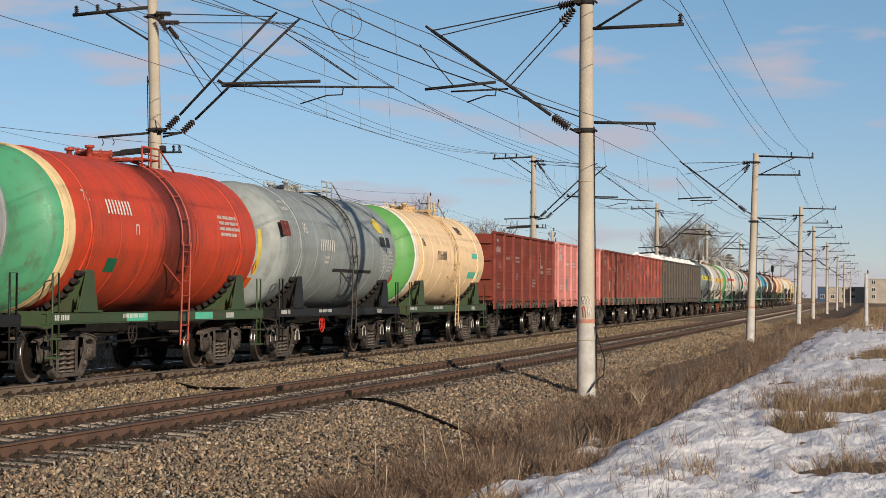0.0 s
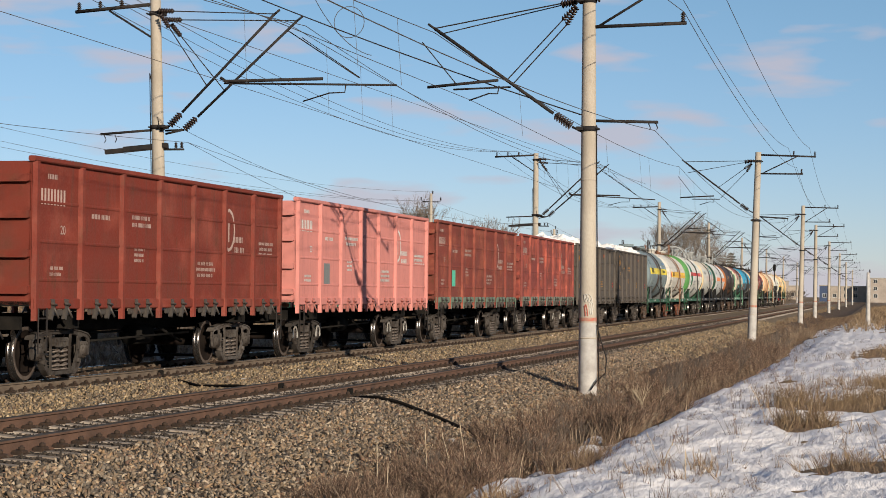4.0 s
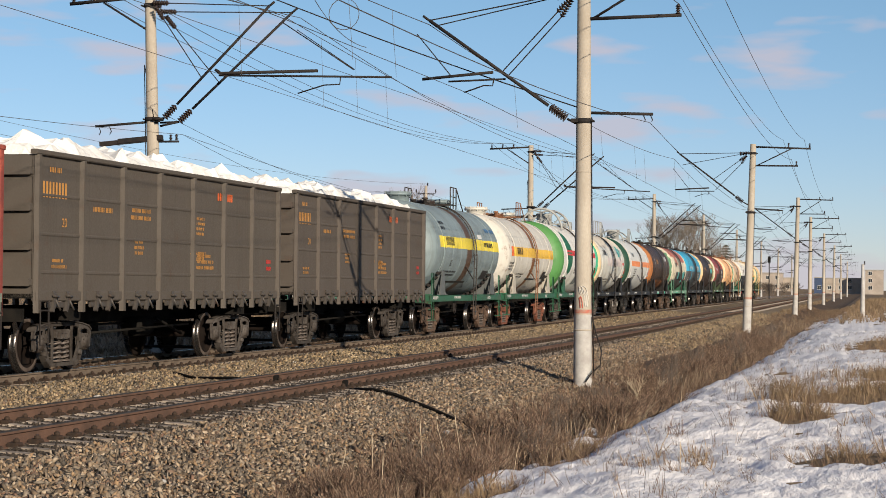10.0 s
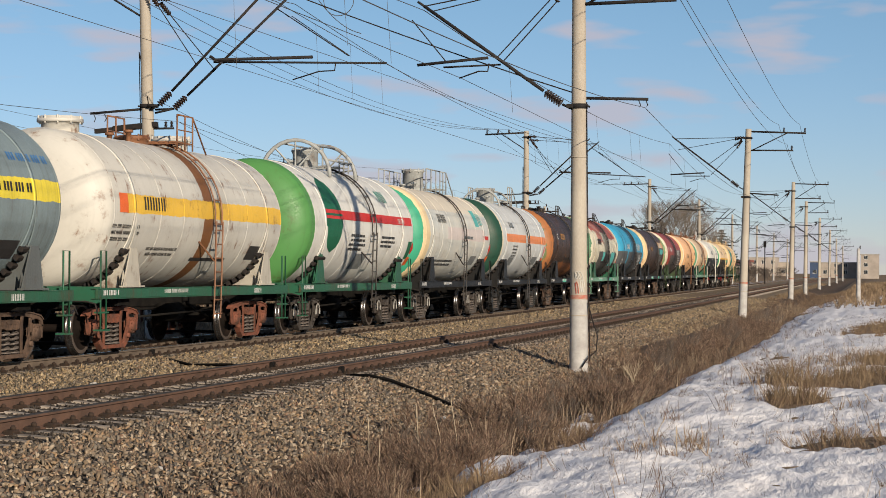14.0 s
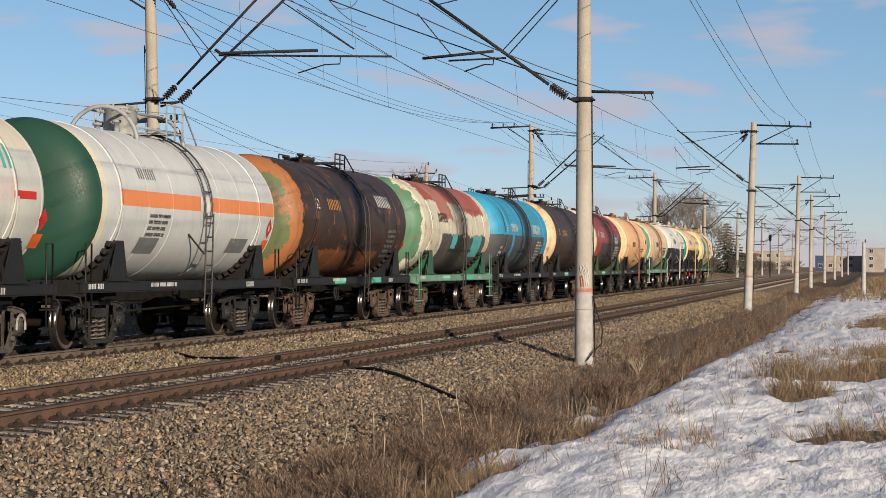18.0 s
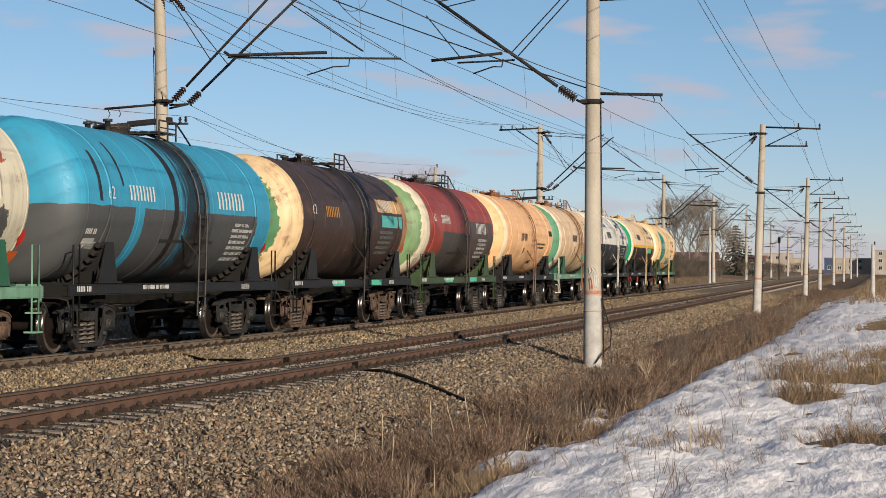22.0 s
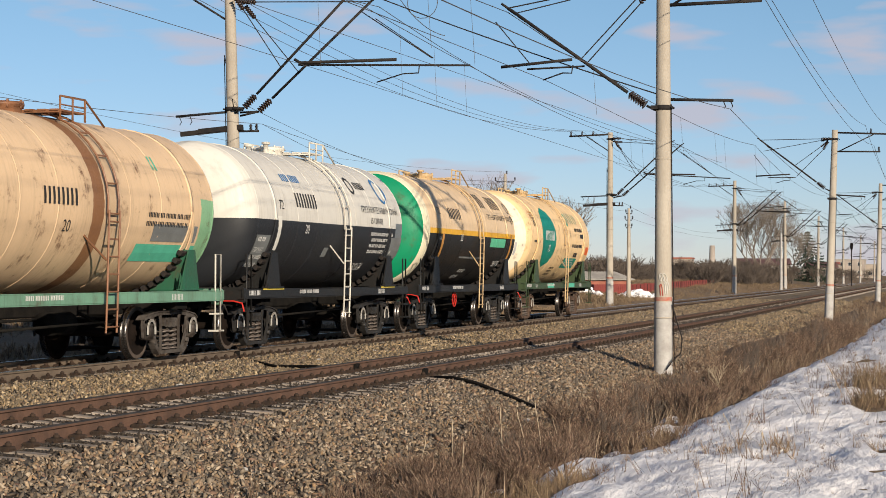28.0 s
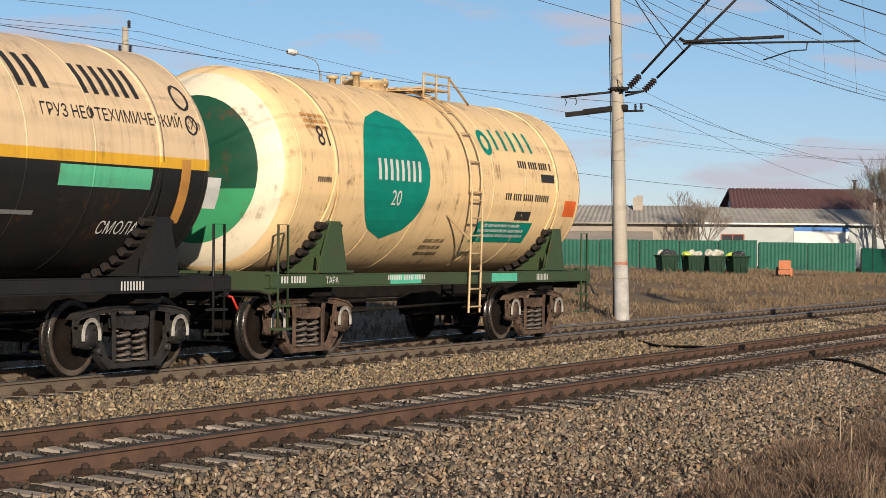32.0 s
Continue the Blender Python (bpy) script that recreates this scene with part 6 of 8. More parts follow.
wire_run("feeder_wire", "bare feeder wire on the near masts", [(6.9 - 1.98, y, 7.48) for y in yn], 0.75, 0.010)
for x in (1.6, 2.55):
    wire_run("feeder_wire", "bare feeder wire on the near masts", [(6.9 - x, y, 8.38) for y in yn], 0.75, 0.010)
wire_run("signal_wire", "thin wire hung from hooks on the near masts", [(6.9 - 1.38, y, 5.02) for y in yn], 0.7, 0.009)
wire_run("signal_wire", "thin wire hung beside the far masts", [(18.65, y, 5.46) for y in yf], 0.6, 0.008)


def crossing_wire():
    w = thing("anchor_wire", "dark anchored wire crossing from the mast over the tracks", "wire", "overhead wires")
    q = Shape()
    q.path([on_line(6.95 + 8.0 * t, 40.4 + 1.5 * t, 5.33 + 3.0 * t - 0.3 * t * (1 - t)) for t in [i / 12 for i in range(13)]], 0.014, 0, 5)
    part("span", q.mesh("span", STEEL), w)


def wire_loop():
    w = thing("jumper_cable", "looped jumper cable between the overhead wires", "wire", "overhead wires")
    q = Shape()
    q.path([on_line(15.95 - 0.45 * math.cos(0.35 * i), 53.2, 9.32 + 0.45 * math.sin(0.35 * i)) for i in range(19)], 0.011, 0, 5)
    part("loop", q.mesh("loop", WIRE), w)
    q = Shape()
    q.path([on_line(16.5 - 1.0 * t ** 1.3, 51.5 + 2.5 * t, 9.85 - 1.4 * math.sin(1.5 * t)) for t in [i / 14 for i in range(15)]], 0.011, 0, 5)
    part("strand", q.mesh("strand", WIRE), w)


wire_loop()
crossing_wire()


# ---- beyond the tracks: yard, fences, houses ----
GREEN_SHEET = mat("green_profiled_sheet", (0.003, 0.072, 0.048), (0.006, 0.088, 0.058), 0.55, 0.1, 0.5, 30.0, 0.15, 0.004)
RED_SHEET = mat("red_profiled_sheet", (0.24, 0.05, 0.04), (0.19, 0.045, 0.04), 0.6, 0.1, 0.5, 30.0, 0.15, 0.004)
BROWN_ROOF = mat("brown_metal_roof", (0.125, 0.062, 0.056), (0.145, 0.078, 0.07), 0.6, 0.1, 0.6, 20.0, 0.15, 0.004)
ASBESTOS = mat("weathered_corrugated_roof", (0.36, 0.335, 0.30), (0.26, 0.24, 0.215), 0.95, 0, 0.8, 12.0, 0.4, 0.01)
PLASTER = mat("pale_plaster", (0.36, 0.31, 0.26), (0.27, 0.23, 0.19), 0.92, 0, 0.6, 16.0, 0.3, 0.006)
SIDING = mat("grey_siding", (0.42, 0.44, 0.44), (0.36, 0.38, 0.38), 0.8, 0, 0.5, 20.0, 0.2, 0.004)
NAVY = plain("navy_cladding", (0.05, 0.075, 0.14), 0.8)
BLUE = plain("blue_trim_paint", (0.03, 0.17, 0.52), 0.5)
BRICKISH = mat("red_brick_wall", (0.33, 0.12, 0.085), (0.26, 0.10, 0.07), 0.92, 0, 1.5, 14.0, 0.4, 0.01)
GLASS = plain("dark_window_glass", (0.03, 0.035, 0.04), 0.12)
BINPLASTIC = mat("green_bin_metal", (0.008, 0.035, 0.018), (0.006, 0.024, 0.012), 0.6, 0.1, 3.0, 30.0, 0.3, 0.005)
BAG = mat("rubbish_bags", (0.62, 0.60, 0.55), (0.40, 0.36, 0.28), 0.6, 0, 2.0, 12.0, 0.8, 0.03)
BAG2 = mat("dark_rubbish_bags", (0.03, 0.03, 0.032), (0.05, 0.05, 0.05), 0.4, 0, 2.0, 12.0, 0.8, 0.03)
BAG3 = plain("yellow_green_bag", (0.52, 0.60, 0.08), 0.5)
ORANGE = mat("faded_orange_fabric", (0.55, 0.20, 0.10), (0.42, 0.15, 0.08), 0.9, 0, 3.0, 30.0, 0.3, 0.006)
NEEDLES = island_mat("spruce_needles", [(0.018, 0.035, 0.018), (0.03, 0.05, 0.026), (0.024, 0.042, 0.03)], 0.9, 20.0, 0)
BARK = mat("grey_bark", (0.20, 0.165, 0.135), (0.12, 0.10, 0.08), 0.95, 0, 4.0, 40.0, 0.5, 0.01)


def corrugated(s, a, b, z0a, z0b, h, pitch=0.20, deep=0.02, mi=0):
    """A ribbed sheet standing between two ground points, h high."""
    a, b = Vector(a), Vector(b)
    d = b - a
    n = max(2, int(d.length / pitch))
    side = Vector((-d.y, d.x)).normalized() * deep
    vs = []
    for i in range(2 * n + 1):
        t = i / (2 * n)
        p = a + d * t + (side if i % 2 else Vector((0, 0)))
        z = z0a + (z0b - z0a) * t
        vs += [(p.x, p.y, z), (p.x, p.y, z + h)]
    fs = [(2 * i, 2 * i + 2, 2 * i + 3, 2 * i + 1) for i in range(2 * n)]
    s.add(vs, fs, mi)
    return s


def fence(name, label, pts, h, material, rail_mat):
    f = thing(name, label, "fence")
    for (xa, ya, za), (xb, yb, zb) in zip(pts, pts[1:]):
        n = max(1, round(math.hypot(xb - xa, yb - ya) / 2.4))
        for i in range(n):
            t0, t1 = i / n, (i + 1) / n
            lerp = lambda t: (xa + (xb - xa) * t, ya + (yb - ya) * t)
            dz = random.uniform(-0.02, 0.02)
            q = Shape()
            corrugated(q, lerp(t0 + 0.002), lerp(t1 - 0.002), za + (zb - za) * t0 + dz, za + (zb - za) * t1 + dz, h)
            part("panel", q.mesh("panel", material), f)
            q = Shape()
            p = lerp(t0)
            q.box((p[0] - 0.02, p[1] + 0.06, za + (zb - za) * t0 + h / 2 - 0.2), (0.06, 0.06, h + 0.3))
            part("post", q.mesh("post", rail_mat), f)
    return f


fence("sheet_fence", "green profiled-sheet fence along the yard", [(-66.0, 78.0, 0.55), (-42.38, 94.97, 0.55), (-33.6, 101.6, 0.58)], 1.70, GREEN_SHEET, STEEL)
fence("sheet_fence", "lower green profiled-sheet fence beside the gate", [(-33.55, 101.65, 0.56), (-29.13, 105.04, 0.56)], 1.62, GREEN_SHEET, STEEL)
fence("sheet_gate", "green sheet gate panels at the fence's end", [(-29.0, 105.6, 0.5), (-28.96, 112.3, 0.5), (-30.6, 116.5, 0.5)], 1.42, GREEN_SHEET, STEEL)
fence("red_fence", "long dark red sheet fence before the village", [(-31.0, 119.0, -0.15), (-28.0, 124.0, -0.2), (-24.6, 129.5, -0.2), (-26.8, 160.0, -0.1), (-33.4, 237.0, 0.0)], 1.1, RED_SHEET, STEEL)


def slab_roof(s, p, q, r, t, thick=0.06, mi=0, ribs=0):
    """A roof plane through four corners (eave left, eave right, ridge right, ridge left), ribbed down the slope."""
    p, q, r, t = [Vector(v) for v in (p, q, r, t)]
    n = (q - p).cross(t - p).normalized()
    if n.z < 0:
        n = -n
    k = max(1, ribs)
    vs, fs = [], []
    for i in range(2 * k + 1):
        f = i / (2 * k)
        lift = n * (0.055 if i % 2 and ribs else 0)
        for v in (p.lerp(q, f) + lift, t.lerp(r, f) + lift, p.lerp(q, f) - n * thick, t.lerp(r, f) - n * thick):
            vs.append(v)
    for i in range(2 * k):
        o = 4 * i
        fs += [(o, o + 4, o + 5, o + 1), (o + 2, o + 3, o + 7, o + 6), (o, o + 2, o + 6, o + 4), (o + 1, o + 5, o + 7, o + 3)]
    fs += [(0, 1, 3, 2), (8 * k, 8 * k + 2, 8 * k + 3, 8 * k + 1)]
    s.add(vs, fs, mi)
    return s


def frame_at(origin, along):
    """A pose whose x runs along a facade, y goes into the building."""
    o, d = Vector(origin), Vector(along) - Vector(origin)
    return Matrix.Translation(o) @ Matrix.Rotation(math.atan2(d.y, d.x), 4, "Z")


def wall_window(parent, x0, x1, z0, z1, y=-0.02, frame_mat=None):
    q = Shape()
    fm = 0.07
    for c, sz in ((((x0 + x1) / 2, y, z0), (x1 - x0, 0.08, fm)), (((x0 + x1) / 2, y, z1), (x1 - x0, 0.08, fm)), ((x0, y, (z0 + z1) / 2), (fm, 0.08, z1 - z0)), ((x1, y, (z0 + z1) / 2), (fm, 0.08, z1 - z0)), (((x0 + x1) / 2, y, (z0 + z1) / 2), (fm * 0.7, 0.07, z1 - z0))):
        q.box(c, sz)
    w = part("window", q.mesh("window", frame_mat or WHITE), parent)
    q = Shape()
    q.box(((x0 + x1) / 2, y + 0.02, (z0 + z1) / 2), (x1 - x0, 0.03, z1 - z0))
    part("pane", q.mesh("pane", GLASS), w)
    return w


def main_house():
    # along the front from the left end to the right corner
    m = frame_at((-41.72, 114.65, 0.5), (-32.23, 119.74, 0.5))
    L = 12.37
    h = thing("house", "grey sided house with a brown ribbed roof over a grey lean-to", "house", at=m)
    q = Shape()
    q.box((L / 2, 4.5, 1.48), (L, 9.0, 3.05))
    q.prism([(0.3, 2.9), (8.7, 2.9), (5.9, 5.15)], 2.9, L - 0.5, "X")
    part("wall", q.mesh("wall", SIDING), h)
    q = Shape()
    slab_roof(q, (-0.35, -0.45, 2.95), (L + 0.25, -0.45, 2.95), (L + 0.05, 2.9, 3.98), (-0.35, 2.9, 3.98), ribs=34)
    part("lean_to_roof", q.mesh("lean_to_roof", ASBESTOS), h, "grey corrugated lean-to roof")
    q = Shape()
    slab_roof(q, (2.4, 2.7, 3.95), (L + 0.6, 2.7, 3.95), (L - 0.4, 6.2, 5.3), (2.8, 6.2, 5.3), ribs=40)
    slab_roof(q, (L + 0.6, 9.4, 3.6), (2.4, 9.4, 3.6), (2.8, 6.2, 5.3), (L - 0.4, 6.2, 5.3), ribs=20)
    part("roof", q.mesh("roof", BROWN_ROOF), h, "dark brown ribbed metal roof")
    q = Shape()
    q.box((L / 2, -0.50, 2.92), (L + 0.6, 0.05, 0.10))
    part("gutter", q.mesh("gutter", WHITE), h)
    for x in (L - 0.03, L - 1.35):
        q = Shape()
        q.rod((x, -0.08, 0.1), (x, -0.08, 2.85), 0.06, 0, 8)
        part("downpipe", q.mesh("downpipe", WHITE), h)
    q = Shape()
    q.box((L - 4.75, -0.04, 1.75), (3.4, 0.08, 1.9))
    d = part("garage_door", q.mesh("garage_door", WHITE), h, "white garage door under a blue strip")
    q = Shape()
    q.box((L - 4.75, -0.06, 2.62), (3.4, 0.1, 0.26))
    part("strip", q.mesh("strip", BLUE), d, "bright blue strip over the door")
    wall_window(h, 1.4, 2.8, 1.75, 2.25, frame_mat=BRICKISH)
    wall_window(h, L - 0.95, L - 0.5, 2.35, 2.6)
    q = Shape()
    q.rod((L - 1.3, 6.2, 5.2), (L - 1.3, 6.2, 5.85), 0.09, 0, 8)
    q.box((L - 1.3, 6.2, 5.9), (0.42, 0.12, 0.07))
    part("chimney", q.mesh("chimney", STEEL), h)


def low_house():
    m = frame_at((-52.0, 106.2, 0.5), (-40.41, 110.86, 0.5))
    L = 12.5
    h = thing("house", "low pale house with weathered corrugated roofs", "house", at=m)
    q = Shape()
    q.box((L / 2, 3.0, 1.38), (L, 6.0, 2.85))
    part("wall", q.mesh("wall", PLASTER), h)
    q = Shape()
    slab_roof(q, (-0.3, -0.4, 2.75), (4.3, -0.4, 2.75), (4.3, 3.2, 3.9), (-0.3, 3.2, 3.9), ribs=16)
    slab_roof(q, (4.45, -0.5, 2.85), (L + 0.3, -0.5, 2.85), (L - 0.2, 3.2, 3.95), (5.0, 3.2, 3.95), ribs=28)
    slab_roof(q, (L + 0.3, 6.6, 2.7), (-0.3, 6.6, 2.7), (-0.3, 3.2, 3.9), (L - 0.2, 3.2, 3.9), ribs=30)
    part("roof", q.mesh("roof", ASBESTOS), h)
    q = Shape()
    q.box((8.9, 2.4, 4.05), (0.6, 0.6, 0.8), bevel=0.03)
    q.box((9.0, 2.4, 4.45), (0.4, 0.45, 0.25))
    part("chimney", q.mesh("chimney", PLASTER), h)
    q = Shape()
    slab_roof(q, (3.2, -3.0, 1.75), (9.8, -3.0, 1.75), (9.8, -0.2, 2.35), (3.2, -0.2, 2.35), ribs=0)
    q.box((6.5, -1.5, 1.0), (6.2, 2.6, 1.6))
    part("shed", q.mesh("shed", PLASTER), h)
    wall_window(h, 1.2, 2.4, 1.5, 2.4)


def bin_thing(x, y, z, turn, bag):
    b = thing("rubbish_bin", "dark green metal bin heaped with rubbish bags", "bin", "bins by the fence", at=pose(x, y, z, 0, 0, turn))
    q = Shape()
    vs = [(-0.36, -0.36, 0.10), (0.36, -0.36, 0.10), (0.36, 0.36, 0.10), (-0.36, 0.36, 0.10), (-0.44, -0.42, 0.95), (0.44, -0.42, 0.95), (0.44, 0.42, 0.95), (-0.44, 0.42, 0.95)]
    q.add(vs, [(3, 2, 1, 0), (0, 1, 5, 4), (1, 2, 6, 5), (2, 3, 7, 6), (3, 0, 4, 7)])
    for k in (-0.24, 0, 0.24):
        q.box((k, -0.40, 0.55), (0.05, 0.05, 0.6))
    part("body", q.mesh("body", BINPLASTIC), b)
    q = Shape()
    q.box((0, -0.44, 0.95), (0.96, 0.07, 0.07)).box((0, 0.44, 0.95), (0.96, 0.07, 0.07)).box((-0.46, 0, 0.95), (0.07, 0.9, 0.07)).box((0.46, 0, 0.95), (0.07, 0.9, 0.07))
    part("rim", q.mesh("rim", BINPLASTIC), b)
    for e in (-1, 1):
        q = Shape()
        q.rod((e * 0.43, 0, 0.8), (e * 0.56, 0, 0.8), 0.03, 0, 6)
        part("trunnion", q.mesh("trunnion", STEEL), b)
        for k in (-0.3, 0.3):
            q = Shape()
            q.rod((e * 0.29, k - 0.02, 0.06), (e * 0.29, k + 0.02, 0.06), 0.07, 0, 10)
            part("castor", q.mesh("castor", BLACK), b)
    for k in range(4):
        part("rubbish_bag", blob("rubbish_bag", 0.19 + 0.08 * random.random(), bag if k else random.choice((BAG, BAG2, BAG3))), b, at=pose(-0.26 + 0.17 * k, random.uniform(-0.15, 0.15), 0.98 + random.uniform(0, 0.12)))


def blob(name, r, material, flat=0.75):
    bm = bmesh.new()
    bmesh.ops.create_icosphere(bm, subdivisions=2, radius=r)
    o = random.random() * 50
    for v in bm.verts:
        v.co *= 1 + 0.5 * noise.noise(v.co * (2.2 / r * 0.5) + Vector((o, o, 0)))
        v.co.z *= flat
    me = bpy.data.meshes.new(name)
    bm.to_mesh(me)
    bm.free()
    me.materials.append(material)
    return me


def sofa():
    s = thing("armchair", "broken orange armchair dumped in the grass", "armchair", at=pose(-27.7, 87.7, 0.38, 0, 0, 12))
    for nm, c, sz, mt in (("backrest", (0, 0.26, 0.68), (0.56, 0.14, 0.42), ORANGE), ("seat", (0.02, 0, 0.34), (0.56, 0.5, 0.2), ORANGE), ("arm", (-0.33, 0, 0.34), (0.08, 0.55, 0.5), BLACK), ("arm", (0.34, 0, 0.34), (0.10, 0.55, 0.4), ORANGE), ("base", (0, 0, 0.12), (0.6, 0.5, 0.2), BLACK)):
        q = Shape()
        q.box(c, sz, bevel=0.04)
        part(nm, q.mesh(nm, mt), s)


def utility_pole(x, y, z, h, label, turn=0.0, arms=((0.35, 0.9),), material=None):
    p = thing("utility_pole", label, "utility pole", "utility poles", at=pose(x, y, z, 0, 0, turn))
    q = Shape()
    q.lathe([(-0.5, 0.15), (h * 0.6, 0.12), (h, 0.085), (h, 0)], "Z", k=10)
    part("shaft", q.mesh("shaft", material or POLE), p)
    for drop, half in arms:
        q = Shape()
        q.rod((-half, 0, h - drop), (half, 0, h - drop), 0.035, 0, 6)
        for e in (-half, half):
            q.path([(e, 0, h - drop), (e, 0, h - drop + 0.05), (e * 1.18, 0, h - drop + 0.05), (e * 1.18, 0, h - drop + 0.12)], 0.02, 0, 5)
            insulator(q, (e * 1.18, 0, h - drop + 0.1), (e * 1.18, 0, h - drop + 0.28), 0.06)
        part("cross_arm", q.mesh("cross_arm", STEEL, INSUL), p)
    q = Shape()
    insulator(q, (0.1, 0, h - 0.02), (0.1, 0, h + 0.18), 0.06)
    part("insulator", q.mesh("insulator", STEEL, INSUL), p)
    return p


main_house()
low_house()
for k, (x, y) in enumerate(((-33.54, 87.78), (-32.37, 88.2), (-31.43, 88.53), (-30.41, 88.9))):
    bin_thing(x, y, 0.48, random.uniform(40, 50), (BAG2, BAG, BAG, BAG2)[k])
sofa()
utility_pole(-29.08, 113.33, 0.3, 7.3, "concrete utility pole with a crossarm and insulators", 20, ((0.5, 0.5), (2.9, 0.28)))
utility_pole(-30.0, 112.0, 0.3, 4.3, "short raking strut pole beside a utility pole", 0, ())
utility_pole(-23.34, 122.8, 0.1, 5.7, "thin utility pole with staggered insulators", 10, ((0.35, 0.16), (0.75, 0.2), (1.25, 0.16)))
utility_pole(-31.15, 41.64, 0.4, 7.0, "concrete utility pole beyond the train", 20, ((0.75, 0.12),))
utility_pole(-21.03, 188.8, 0.0, 5.6, "white painted concrete post by the tracks", 0, (), WHITEWASH)
utility_pole(-3.57, 120.0, 0.1, 3.0, "black and white marker post in the grass", 0, (), WHITEWASH)


LAMP_GREY = plain("galvanised_lamp_steel", (0.30, 0.30, 0.29), 0.6)


def street_lamp():
    p = thing("street_lamp", "street lamp with a curved arm over the yard", "street lamp", at=pose(-31.01, 51.36, 0.4, 0, 0, 0))
    q = Shape()
    q.lathe([(-0.4, 0.07), (6.6, 0.035), (6.6, 0)], "Z", k=10)
    part("post", q.mesh("post", LAMP_GREY), p)
    q = Shape()
    q.path([(0, 0, 6.5), (-0.02, -0.1, 6.85), (-0.03, -0.3, 6.98), (0.05, -1.5, 7.08)], 0.014, 0, 6)
    part("arm", q.mesh("arm", LAMP_GREY), p)
    q = Shape()
    q.lathe([(-0.28, 0.03), (-0.22, 0.085), (0.1, 0.10), (0.24, 0.07), (0.28, 0.0)], "Y", (0.07, -1.75, 7.08), 12)
    part("lamp_head", q.mesh("lamp_head", WHITE), p)


street_lamp()


def free_wire(label, a, b, sag, r=0.006):
    a, b = Vector(a), Vector(b)
    q = Shape()
    q.path([a.lerp(b, i / 18) - Vector((0, 0, 4 * sag * (i / 18) * (1 - i / 18))) for i in range(19)], r, 0, 5)
    w = thing("service_wire", label, "wire", "service wires")
    part("span", q.mesh("span", WIRE), w)


for off, z in ((-0.5, 7.15), (0.5, 7.15), (0.1, 7.7)):
    free_wire("service wire between the utility poles of the yard", (-29.08 + off, 113.33, z), (-31.15 + off, 41.64, z + 0.1), 0.9)
    free_wire("service wire between the utility poles of the yard", (-31.15 + off, 41.64, z + 0.1), (-33.0 + off, -30.0, z + 0.2), 0.9)
free_wire("service wire from the far mast to the yard's utility pole", (-19.15, 47.4, 5.95), (-29.0, 113.3, 7.15), 0.9)
free_wire("lower service wire from the far mast to the yard's utility pole", (-18.7, 47.4, 5.45), (-29.0, 113.3, 5.1), 0.6)
free_wire("twisted service cable from the yard to the far mast", (-29.0, 113.3, 5.1), (-31.15, 41.64, 5.6), 0.8, 0.009)
free_wire("service wire to the thin utility pole", (-29.08, 113.33, 7.2), (-23.34, 122.8, 5.6), 0.3)
free_wire("service wire past the thin utility pole", (-23.34, 122.8, 5.2), (-24.0, 200.0, 5.5), 0.7)


def far_house(x, y, z, turn, w, d, h, wall, roof_mat, label, pitch=1.6, floors=1):
    b = thing("village_house", label, "house", "village houses", at=pose(x, y, z, 0, 0, turn))
    q = Shape()
    q.box((0, 0, h / 2 - 0.3), (w, d, h + 0.6))
    part("wall", q.mesh("wall", wall), b)
    q = Shape()
    if pitch:
        q.prism([(-d / 2 - 0.4, h), (d / 2 + 0.4, h), (0, h + pitch)], -w / 2 - 0.3, w / 2 + 0.3, "X")
    else:
        q.box((0, 0, h + 0.15), (w + 0.3, d + 0.3, 0.3))
    part("roof", q.mesh("roof", roof_mat), b)
    for f in range(floors):
        for k in range(int(w / 3)):
            x0 = -w / 2 + 1.0 + k * 3.0
            z0 = 0.9 + f * (h / floors)
            wall_window(b, x0, x0 + 1.2, z0, z0 + 1.2, -d / 2 - 0.02)
    return b


